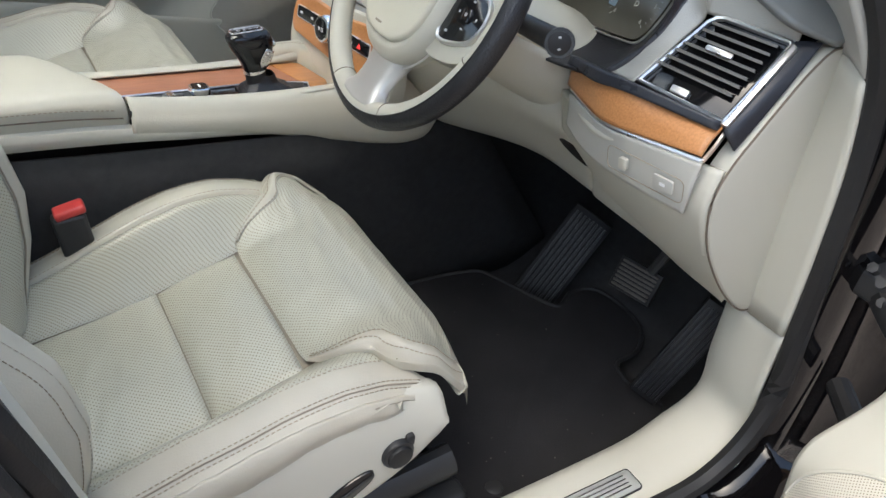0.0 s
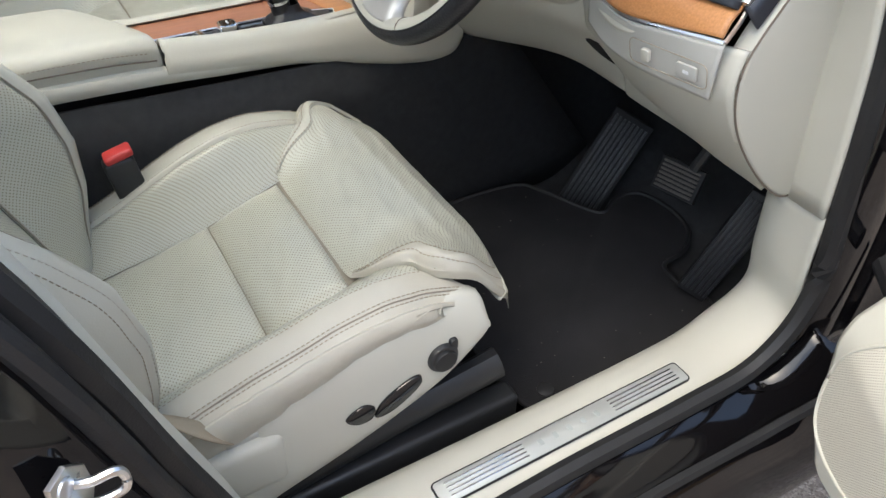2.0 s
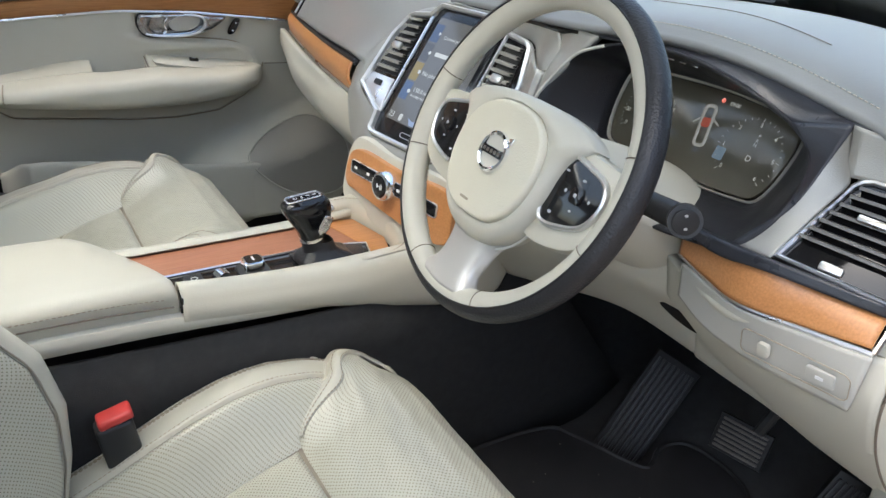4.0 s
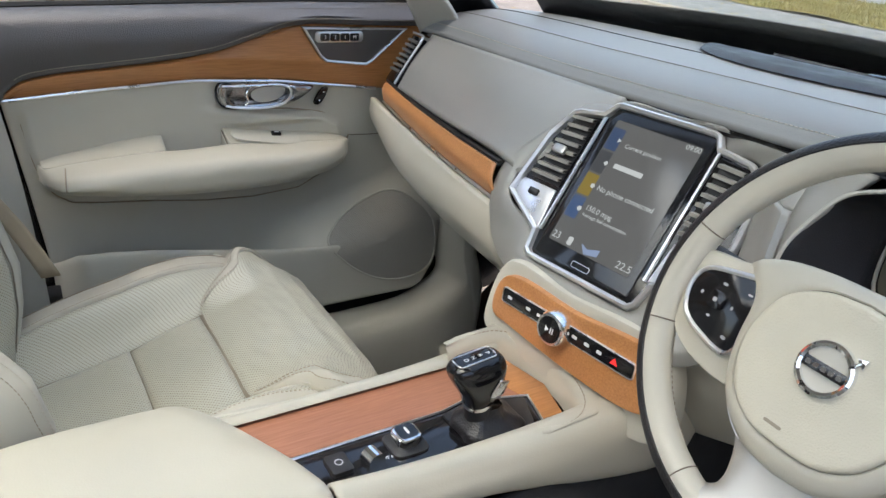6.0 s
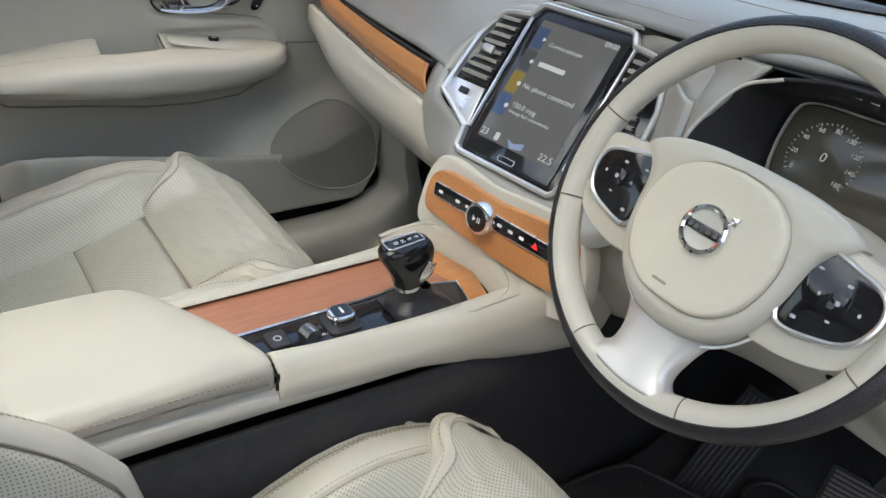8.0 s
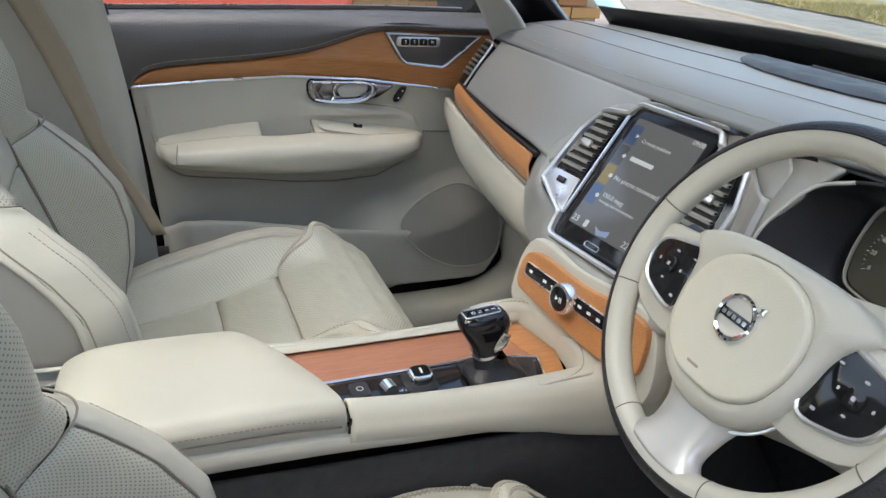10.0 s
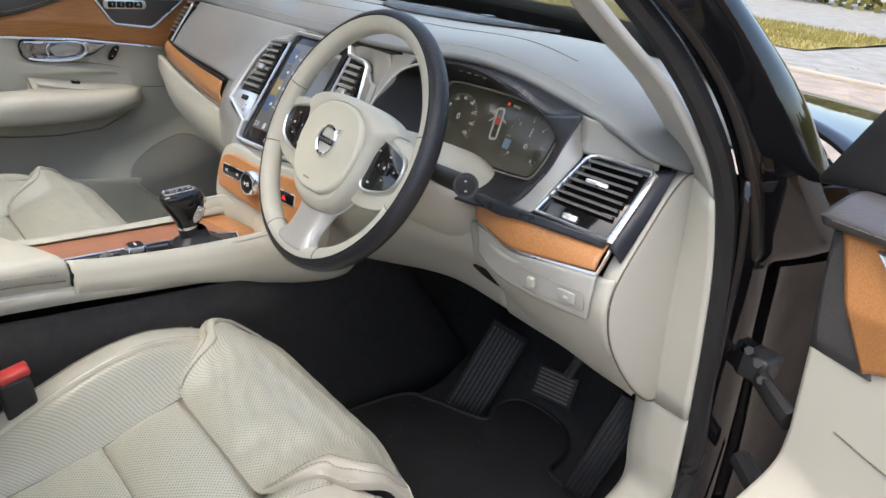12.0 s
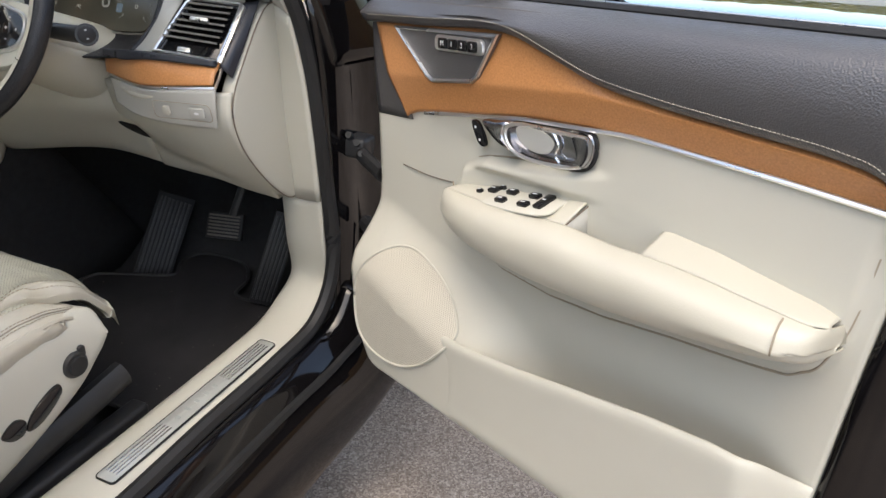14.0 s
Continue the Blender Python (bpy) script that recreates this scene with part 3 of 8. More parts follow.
for p in (0.016, -0.018):
    part("striker_bolt", plate(disc(0.0075, 12, -0.004, p), LM, 0.003, 0.001, 0.003), CHROME, lat)
part("striker_loop", tube([LM @ Vector(p) for p in ((0.004, 0.006, 0.002), (0.008, 0.007, 0.013), (0.015, 0.009, 0.023), (0.018, 0.005, 0.026), (0.017, -0.010, 0.026), (0.013, -0.014, 0.021), (0.005, -0.015, 0.010), (0.002, -0.015, 0.002))], 0.0033, 40, 8), CHROME, lat, "zinc striker loop")
# door hinge and check strap
part("door_check", tube([(0.835, 0.43, 0.815), (0.87, 0.40, 0.81), (0.93, 0.36, 0.80)], 0.011, 10, 8, squash=1.5), BLACKPL, body, "door check strap")
hg = part("door_hinge", rbox((0.845, 0.425, 0.82), (0.05, 0.05, 0.04), 0.008), BLACKPL, body, "black painted hinge")
for p in ((0.84, 0.40, 0.845), (0.855, 0.405, 0.83), (0.87, 0.395, 0.815)):
    part("hinge_bolt", tube([(p[0], p[1] - 0.006, p[2] + 0.004), (p[0], p[1] + 0.006, p[2] - 0.004)], 0.007, 3, 6), BLACKPL, hg)
part("gaiter_tube", tube([(0.86, 0.43, 0.66), (0.90, 0.40, 0.655), (0.95, 0.35, 0.66)], 0.016, 14, 10), RUBBER, body, "black cable gaiter")
pvm = basis((0.684, 0.295, 1.168), (-0.02, -0.085, 0.075), (0.045, -0.024, 0.004))
pil_slot = part("pillar_vent", plate(rrect(0.115, 0.013, 0.004), pvm, 0.004, 0, -0.001), BLACKPL, body, "dark demister slot in the pillar trim")
for k in range(7):
    part("slot_rib", plate(rrect(0.004, 0.011, 0.001, 2, -0.048 + 0.016 * k, 0), pvm, 0.002, 0, 0.003), GREYCREAM, pil_slot)

# ---- lettering ----
def words(text, size, m, mat, parent, align="CENTER", label=""):
    """Flat letters in the plane of m, as one mesh."""
    cu = bpy.data.curves.new("t", "FONT")
    cu.body, cu.size, cu.align_x, cu.align_y, cu.extrude = text, size, align, "CENTER", size * 0.01
    tmp = bpy.data.objects.new("t", cu)
    scene.collection.objects.link(tmp)
    me = bpy.data.meshes.new_from_object(tmp)
    bpy.data.objects.remove(tmp)
    bpy.data.curves.remove(cu)
    me.transform(m)
    me.materials.clear()
    me.materials.append(mat)
    ob = new("lettering", me)
    ob.parent = parent
    ob.matrix_parent_inverse = ROOT.get(parent.name, ID)
    if label:
        ob["label"] = label
    return ob


ID = Matrix.Identity(4)


def sh(m, x, y, z=0.0, turn=0.0):
    return m @ Matrix.Translation((x, y, z)) @ Matrix.Rotation(radians(turn), 4, "Z")


def slats(quad, m, count, mat, parent, depth=0.012, thick=0.004, tilt=0.5):
    """Vent blades across a four-sided opening (bottom left, bottom right, top right, top left)."""
    bl, br, tr, tl = (Vector(q) for q in quad)
    for k in range(count):
        t = (k + 0.5) / count
        a, b = bl.lerp(tl, t), br.lerp(tr, t)
        bm = bmesh.new()
        add_grid(bm, [[(p.x, p.y + o, z) for o, z in ((-thick / 2, 0), (thick / 2, 0.001), (thick / 2 + depth * tilt, -depth), (-thick / 2 + depth * tilt, -depth))] for p in (a, b)], False, True)
        bm.transform(m)
        part("slat", bm, mat, parent)


# ---- dashboard ----
dash = thing("dashboard", (0, 0.35, 0.7), "two-tone dashboard with charcoal pad, cream lower part and walnut trim", "dashboard")
rows = [
    [(-0.80, 0.31, 1.09), (-0.80, 0.36, 1.115), (-0.80, 0.50, 1.135), (-0.78, 0.70, 1.10)],
    [(-0.765, 0.293, 1.103), (-0.76, 0.33, 1.128), (-0.74, 0.50, 1.15), (-0.70, 0.72, 1.12)],
    [(-0.30, 0.268, 1.118), (-0.30, 0.30, 1.142), (-0.30, 0.50, 1.165), (-0.30, 0.88, 1.125)],
    [(0.0, 0.248, 1.136), (0.0, 0.28, 1.158), (0.0, 0.50, 1.175), (0.0, 0.91, 1.125)],
    [(0.18, 0.244, 1.146), (0.18, 0.28, 1.168), (0.18, 0.50, 1.18), (0.2, 0.90, 1.125)],
    [(0.37, 0.247, 1.163), (0.37, 0.285, 1.182), (0.37, 0.50, 1.187), (0.4, 0.86, 1.125)],
    [(0.46, 0.250, 1.160), (0.46, 0.288, 1.177), (0.46, 0.48, 1.182), (0.49, 0.80, 1.125)],
    [(0.55, 0.254, 1.146), (0.55, 0.293, 1.163), (0.55, 0.45, 1.168), (0.58, 0.74, 1.12)],
    [(0.64, 0.257, 1.125), (0.64, 0.295, 1.143), (0.63, 0.44, 1.150), (0.65, 0.68, 1.115)],
    [(0.705, 0.266, 1.103), (0.705, 0.30, 1.118), (0.69, 0.42, 1.132), (0.70, 0.62, 1.11)],
    [(0.735, 0.315, 1.085), (0.735, 0.33, 1.095), (0.73, 0.43, 1.11), (0.75, 0.58, 1.10)]]
TOP = surface(rows, 90, 30)
bm = bmesh.new()
add_grid(bm, TOP)
part("top_pad", bm, DASHPAD, dash, "charcoal stitched dashboard pad, paled by glare in its colour", solid=0.009)
stitches([TOP[i][3] + np.array((0, 0, 0.0012)) for i in range(2, 78, 4)], THREAD, dash, r=0.0006)
stitches([TOP[i][9] + np.array((0, 0, 0.0012)) for i in range(2, 70, 4)], DARKTHREAD, dash, length=0.006, gap=0.0005, r=0.0006)
part("pad_seam", tube([TOP[i][14] + np.array((0, 0.0, 0.0005)) for i in range(3, 45, 3)], 0.0009, 60, 4), RUBBER, dash)
# centre speaker cover and its slot
bm = bmesh.new()
rows = []
for x in np.linspace(-0.26, 0.26, 30):
    h = 0.075 * math.sqrt(max(0.0, 1 - (x / 0.262) ** 2)) ** 0.8 + 0.004
    y1 = 0.60
    r = []
    for t in np.linspace(0, 1, 8):
        y = y1 - 2 * h * (1 - t)
        i = min(range(90), key=lambda k: abs(TOP[k][15][0] - x))
        z = float(np.interp(y, [p[1] for p in TOP[i]], [p[2] for p in TOP[i]]))
        r.append((x, y, z + 0.009 - (0.006 if t in (0, 1) else 0)))
    rows.append(r)
part("speaker_cover", grid(rows, 50, 14), BLACKPL, dash, "charcoal centre speaker cover")
part("speaker_slot", tube([(-0.16, 0.607, 1.172), (0.0, 0.612, 1.173), (0.16, 0.607, 1.172)], 0.004, 20, 6), GLOSS, dash, "dark air slot")
part("light_sensor", plate(disc(0.016, 20), basis((0.02, 0.605, 1.175), (1.6, 0, 0), (0, 1, 0)), 0.005, 0.002), GLOSS, dash, "small dark sensor dome")
part("dash_core", grid([[(x, 0.345, 0.74), (x, 0.345, 0.95), (x, 0.345, zt)] for x, zt in ((-0.77, 1.09), (-0.3, 1.125), (0.0, 1.14), (0.35, 1.15), (0.55, 1.12), (0.70, 1.08))], 20, 8), BLACKPL, dash, "black inner core of the dashboard", solid=0.004)
# black bar drawn as the shadow gap under the pad edge
part("pad_shadow_gap", tube([(-0.77, 0.297, 1.094), (-0.3, 0.272, 1.111), (0.0, 0.253, 1.128), (0.18, 0.251, 1.137), (0.225, 0.251, 1.139)], 0.0055, 40, 6), GLOSS, dash, "black bar drawn as the shadow gap under the pad")
# passenger-side leather fascia
rows = [[(-0.700, 0.287, 1.098), (-0.692, 0.243, 1.05), (-0.678, 0.203, 1.0)], [(-0.66, 0.285, 1.099), (-0.655, 0.238, 1.052), (-0.645, 0.197, 1.001)], [(-0.45, 0.272, 1.107), (-0.45, 0.210, 1.06), (-0.45, 0.16, 1.008)], [(-0.25, 0.262, 1.114), (-0.25, 0.198, 1.07), (-0.245, 0.135, 1.012)], [(-0.125, 0.256, 1.120), (-0.14, 0.212, 1.076), (-0.20, 0.142, 1.0)]]
FASCIA = material("bronze_grey_leather", (0.32, 0.317, 0.29), 0.35, metal=0.4, vary=0.06, scale=10, grain=0.3, grain_scale=800, rvary=0.01)
part("passenger_fascia", grid(rows, 60, 20), FASCIA, dash, "grained grey-bronze leather fascia", solid=0.012)
rows = [[(-0.757, 0.212, 0.998), (-0.757, 0.205, 0.985), (-0.757, 0.209, 0.962)], [(-0.6, 0.178, 1.0), (-0.6, 0.170, 0.985), (-0.6, 0.176, 0.962)], [(-0.40, 0.144, 1.003), (-0.40, 0.135, 0.985), (-0.40, 0.141, 0.961)], [(-0.232, 0.120, 1.008), (-0.225, 0.111, 0.985), (-0.212, 0.117, 0.961)]]
part("wood_strip", grid(rows, 50, 12), WOOD, dash, "satin walnut strip", solid=0.004)
ledge = [[(-0.757, 0.210, 0.998), (-0.757, 0.24, 1.004)], [(-0.6, 0.177, 1.0), (-0.6, 0.205, 1.006)], [(-0.40, 0.143, 1.003), (-0.40, 0.168, 1.012)], [(-0.235, 0.123, 1.006), (-0.235, 0.147, 1.013)]]
part("trim_ledge", grid(ledge, 40, 4), BLACKPL, dash, "dark ledge above the strip", solid=0.006)
part("trim_lip", tube([(-0.757, 0.212, 1.002), (-0.6, 0.180, 1.004), (-0.4, 0.146, 1.008), (-0.228, 0.124, 1.012)], 0.003, 40, 6), BLACKPL, dash, "dark lip above the strip")
part("chrome_strip", tube([(-0.757, 0.205, 0.958), (-0.6, 0.172, 0.958), (-0.4, 0.137, 0.957), (-0.21, 0.113, 0.957)], 0.003, 40, 6), CHROME, dash, "thin chrome strip")
rows = [[(-0.80, 0.21, 0.955), (-0.80, 0.21, 0.92), (-0.79, 0.232, 0.88), (-0.78, 0.30, 0.84), (-0.77, 0.45, 0.80)], [(-0.60, 0.172, 0.953), (-0.60, 0.160, 0.92), (-0.60, 0.168, 0.878), (-0.60, 0.24, 0.82), (-0.6, 0.42, 0.78)], [(-0.40, 0.139, 0.952), (-0.40, 0.130, 0.92), (-0.40, 0.14, 0.876), (-0.40, 0.21, 0.81), (-0.4, 0.42, 0.77)], [(-0.20, 0.115, 0.952), (-0.19, 0.110, 0.92), (-0.185, 0.12, 0.878), (-0.18, 0.19, 0.81), (-0.18, 0.42, 0.77)]]
part("glovebox", grid(rows, 40, 24), LEATHER, dash, "cream glovebox", solid=0.012)
# passenger end vent
PV = basis((-0.724, 0.240, 1.046), (1, -0.22, 0.0), (-0.02, 0.55, 0.83))
pv = [(-0.046, 0.052), (0.022, 0.055), (0.034, -0.048), (-0.034, -0.055)]
pvo = part("air_vent", plate(pv[::-1], PV, 0.012, 0.002, -0.004), GLOSS, dash, "gloss black passenger end vent")
slats([(-0.030, -0.036), (0.026, -0.032), (0.016, 0.046), (-0.040, 0.044)], PV @ Matrix.Translation((0, 0, 0.014)), 7, material("grey_vent_blade", (0.11, 0.107, 0.10), 0.4, vary=0.05), pvo, depth=0.008)
part("vent_frame", tube([PV @ Vector(p) for p in ((-0.046, 0.055, 0.010), (0.0, 0.058, 0.011), (0.022, 0.057, 0.012), (0.028, 0.0, 0.012), (0.036, -0.050, 0.012))], 0.0025, 16, 6), CHROME, pvo)
# centre stack, turned a little to the driver
SA, ST = radians(8), radians(34.5)
sx = Vector((math.cos(SA), math.sin(SA), 0))
sy = Vector((-math.sin(SA) * math.sin(ST), math.cos(SA) * math.sin(ST), math.cos(ST)))
so = Vector((-0.060, 0.165, 1.016)) + sx * 0.035 + sy * 0.011
SM = basis(so, sx, sy)
SILVER = material("pale_satin_silver", (0.68, 0.68, 0.67), 0.3, metal=0.7, vary=0.04, scale=15, rvary=0.03)
outline = [(-0.172, -0.055), (-0.16, 0.045), (-0.140, 0.088), (-0.128, 0.094), (-0.092, 0.100), (-0.080, 0.117), (-0.072, 0.120), (0.072, 0.122), (0.082, 0.118), (0.090, 0.104), (0.135, 0.098), (0.148, 0.088), (0.168, 0.03), (0.172, -0.055), (0.105, -0.09), (0.098, -0.12), (0.088, -0.128), (-0.082, -0.128), (-0.093, -0.12), (-0.098, -0.092)]
part("screen_surround", plate(outline, SM, 0.035, 0.004, -0.033), GLOSS, dash, "gloss black screen surround")
part("chrome_frame", band(outline, SM, 0.0095, 0.013), SILVER, dash, "chrome frame round screen and vents")
for s in (-1, 1):
    wedge = [(s * 0.168, -0.052), (s * 0.158, -0.028), (s * 0.098, -0.028), (s * 0.092, -0.085)]
    part("vent_fillet", plate(wedge if s > 0 else wedge[::-1], SM, 0.004, 0.001, 0.001), CHROME, dash, "satin chrome panel below the vent")
    part("divider", tube([SM @ Vector((s * 0.088, y, 0.004)) for y in (-0.085, 0.0, 0.098)], 0.003, 10, 6), CHROME, dash, "chrome divider")
    op = [(s * 0.150, -0.022), (s * 0.098, -0.022), (s * 0.098, 0.086), (s * 0.132, 0.084)]
    vo = part("air_vent", plate(op[::-1] if s > 0 else op, SM, 0.002, 0, 0.0022), BLACKPL, dash, "black centre air vent")
    q = [op[0], op[1], op[2], op[3]] if s < 0 else [op[1], op[0], op[3], op[2]]
    slats(q, SM @ Matrix.Translation((0, 0, 0.0115)), 8, material("pale_vent_blade", (0.27, 0.258, 0.23), 0.36, vary=0.05), vo, depth=0.008, thick=0.0045)
    part("vent_tab", rbox((s * 0.122, 0.026, 0.014), (0.022, 0.013, 0.008), 0.003, 2, SM), STEEL, vo, "vent thumb tab")
part("vent_button", rbox((-0.130, -0.042, 0.006), (0.018, 0.010, 0.005), 0.002, 2, SM), BLACKPL, dash, "small black vent wheel")
screen = part("touch_screen", plate(rrect(0.158, 0.232, 0.008), SM, 0.003, 0.001, 0.002), SCREEN, dash, "dark portrait touch screen showing a menu")
part("display", plate(rrect(0.134, 0.186, 0.003, cy=0.002), SM, 0.0004, 0, 0.0052), glow("dim_display", (0.15, 0.152, 0.155), 0.27), screen, "dim grey lit display")
for k, (col, yy) in enumerate((((0.10, 0.17, 0.36), 0.068), ((0.14, 0.15, 0.17), 0.033), ((0.55, 0.40, 0.08), -0.002), ((0.12, 0.22, 0.48), -0.037))):
    part("menu_tile", plate(rrect(0.020, 0.032, 0.001, 2, -0.056, yy), SM, 0.0003, 0, 0.0057), glow("menu_tile_colour", col, 0.15), screen)
    part("menu_icon", plate(disc(0.0038, 3 + k, -0.048, yy), SM, 0.0002, 0, 0.0061), LIT, screen)
words("Current position", 0.0085, sh(SM, -0.036, 0.064, 0.0058), LIT, screen, "LEFT")
part("title_bar", plate(rrect(0.046, 0.007, 0.001, 2, -0.012, 0.034), SM, 0.0002, 0, 0.0058), LIT, screen, "bright line of text")
words("No phone connected", 0.0105, sh(SM, -0.040, -0.002, 0.0058), LIT, screen, "LEFT")
words("150.0 mpg", 0.0105, sh(SM, -0.040, -0.032, 0.0058), LIT, screen, "LEFT")
words("Average fuel consumption", 0.007, sh(SM, -0.040, -0.042, 0.0058), LIT, screen, "LEFT")
words("09:00", 0.010, sh(SM, 0.055, 0.090, 0.0058), LIT, screen)
words("23", 0.014, sh(SM, -0.058, -0.082, 0.0058), LIT, screen)
words("22.5", 0.014, sh(SM, 0.055, -0.082, 0.0058), LIT, screen)
part("seat_icon", plate(rrect(0.008, 0.012, 0.002, 2, -0.034, -0.082), SM, 0.0002, 0, 0.0058), LIT, screen)
part("climate_icon", plate([(-0.016, -0.078), (-0.004, -0.082), (0.014, -0.076), (0.014, -0.086), (-0.006, -0.090)], SM, 0.0002, 0, 0.0058), glow("blue_icon", (0.35, 0.45, 0.7), 0.25), screen)
part("home_key", band(rrect(0.030, 0.009, 0.003, 3, 0, -0.107), SM, 0.0012, 0.0012, 0.005), CHROME, screen, "outlined home key")
# grained panel round the stack
inner_edge = [SM @ Vector((x, y, 0.0)) for x, y in ((-0.140, 0.090), (-0.16, 0.045), (-0.172, -0.055), (-0.099, -0.092), (-0.094, -0.12), (-0.082, -0.128), (0.0, -0.129), (0.088, -0.128), (0.099, -0.12), (0.106, -0.09), (0.172, -0.055), (0.168, 0.03), (0.148, 0.09))]
outer_edge = [(-0.19, 0.20, 1.06), (-0.226, 0.140, 1.015), (-0.222, 0.113, 0.962), (-0.186, 0.097, 0.915), (-0.155, 0.088, 0.90), (-0.12, 0.083, 0.893), (0.0, 0.090, 0.890), (0.12, 0.104, 0.890), (0.15, 0.110, 0.897), (0.18, 0.125, 0.915), (0.208, 0.150, 0.965), (0.190, 0.176, 1.03), (0.176, 0.208, 1.085)]
ie, oe = spl(inner_edge, 60), spl(outer_edge, 60)
rows = [[tuple(i - np.array((0, 0.0, 0.0))), tuple(i * 0.8 + o * 0.2 + np.array((0, -0.003, 0.002))), tuple((i + o) / 2 + np.array((0, -0.004, 0.002))), tuple(o), tuple(o + np.array((0, 0.03, -0.004)))] for i, o in zip(ie, oe)]
part("stack_body", grid(rows, 90, 14), FASCIA, dash, "grained grey-bronze panel round the screen", solid=0.004)
brow_in = [SM @ Vector((x, y, 0.0)) for x, y in ((-0.145, 0.086), (-0.128, 0.094), (-0.092, 0.101), (-0.076, 0.121), (0.0, 0.122), (0.076, 0.122), (0.091, 0.104), (0.135, 0.099), (0.150, 0.087), (0.163, 0.045))]
brow_out = [(-0.175, 0.262, 1.112), (-0.145, 0.260, 1.117), (-0.11, 0.258, 1.121), (-0.06, 0.255, 1.125), (0.02, 0.252, 1.130), (0.09, 0.250, 1.134), (0.125, 0.250, 1.136), (0.155, 0.249, 1.134), (0.176, 0.240, 1.112), (0.180, 0.216, 1.085)]
rows = [[tuple(i), tuple(Vector(i) * 0.7 + Vector(o) * 0.3 + Vector((0, -0.004, 0.003))), tuple(Vector(i) * 0.35 + Vector(o) * 0.65 + Vector((0, -0.004, 0.003))), o] for i, o in zip(brow_in, brow_out)]
part("stack_brow", grid(rows, 70, 12), FASCIA, dash, "grained grey-bronze brow above the screen", solid=0.003)
CM = basis((0.0, 0.074, 0.862), (math.cos(SA), math.sin(SA), 0), (0, 0.1, 0.99))
part("control_surround", plate(soften([(-0.112, 0.052), (-0.138, -0.02), (-0.135, -0.058), (-0.10, -0.07), (0.17, -0.07), (0.17, 0.02), (0.14, 0.052), (0.0, 0.052)], 60), CM, 0.03, 0.008, -0.036), PLASTIC, dash, "cream plastic surround")
ctl = part("control_panel", plate(soften([(-0.102, 0.034), (-0.117, -0.014), (-0.110, -0.028), (-0.09, -0.031), (0.15, -0.035), (0.16, 0.0), (0.15, 0.04), (0.02, 0.038)], 60), CM, 0.012, 0.003, -0.008), WOOD, dash, "walnut control panel")
part("key_bar", plate(rrect(0.222, 0.020, 0.004, 4, 0.014, 0.010), CM, 0.004, 0.0015, 0.003), GLOSS, ctl, "gloss black key bar")
part("bar_frame", band(rrect(0.226, 0.023, 0.005, 4, 0.014, 0.010), CM, 0.0018, 0.003, 0.004), CHROME, ctl, "chrome bar frame")
KN = CM @ Matrix.Translation((0.003, 0.008, 0))
bm = bmesh.new()
rows = []
for z, r in ((0.004, 0.0235), (0.018, 0.0225), (0.0205, 0.021), (0.021, 0.018)):
    rows.append([((r + (0.0007 if k % 2 else 0) * (r > 0.0215)) * math.cos(math.pi * k / 36), (r + (0.0007 if k % 2 else 0) * (r > 0.0215)) * math.sin(math.pi * k / 36), z) for k in range(72)])
add_grid(bm, rows, False, True)
bm.transform(KN)
kn = part("volume_knob", bm, BRIGHT, dash, "knurled chrome volume knob")
part("knob_face", plate(disc(0.0182, 36), KN, 0.003, 0.001, 0.0185), GLOSS, kn)
part("knob_mark", plate([(-0.006, -0.004), (0.0, 0.0), (-0.006, 0.004)], KN, 0.0003, 0, 0.0217), WHITE, kn)
for dx in (0.003, 0.0065):
    part("knob_mark", plate(rrect(0.0018, 0.008, 0.0004, 2, dx, 0), KN, 0.0003, 0, 0.0217), WHITE, kn)
for x in (-0.083, -0.048, -0.028, 0.034, 0.054, 0.074):
    part("key_mark", plate(rrect(0.008, 0.0045, 0.001, 2, x, 0.010), CM, 0.0003, 0, 0.0072), WHITE, ctl)
part("hazard_mark", plate([(0.092, 0.006), (0.103, 0.006), (0.0975, 0.015)], CM, 0.0004, 0, 0.0072), glow("red_mark", (0.9, 0.03, 0.03), 0.6), ctl, "red hazard triangle")
# driver side: hollow of the instruments, closed by a black hood
hood_rim = spl([(0.212, 0.166, 0.985), (0.200, 0.190, 1.05), (0.222, 0.228, 1.115), (0.29, 0.243, 1.143), (0.38, 0.244, 1.150), (0.47, 0.240, 1.138), (0.540, 0.240, 1.116), (0.577, 0.232, 1.090), (0.583, 0.205, 1.05), (0.560, 0.172, 1.003), (0.50, 0.163, 0.988), (0.36, 0.163, 0.98)], 90, True)
IM = basis((0.386, 0.290, 1.060), (1, 0.0, 0), (0, 0.4, 0.91))
inst_shape = soften([(-0.122, 0.042), (-0.05, 0.050), (0.05, 0.050), (0.118, 0.040), (0.132, 0.028), (0.118, -0.048), (0.09, -0.056), (-0.09, -0.056), (-0.118, -0.046), (-0.130, 0.02)], 60)
# base colour lifted to olive in place of the reflected haze
inst = part("instrument_display", plate(inst_shape, IM, 0.004, 0.001, -0.002), material("reflection_tinted_display_glass", (0.085, 0.078, 0.058), 0.12, vary=0.3, scale=9), dash, "glossy driver display with an olive reflection haze in its colour")
part("display_bezel", band([(x * 1.045, y * 1.09) for x, y in inst_shape], IM, 0.0035, 0.006, -0.002), material("pale_bezel", (0.42, 0.40, 0.34), 0.35, vary=0.05), inst, "pale display bezel")
NAVY = material("blue_black_plastic", (0.022, 0.024, 0.031), 0.34, vary=0.12, scale=20, grain=0.2, grain_scale=700)
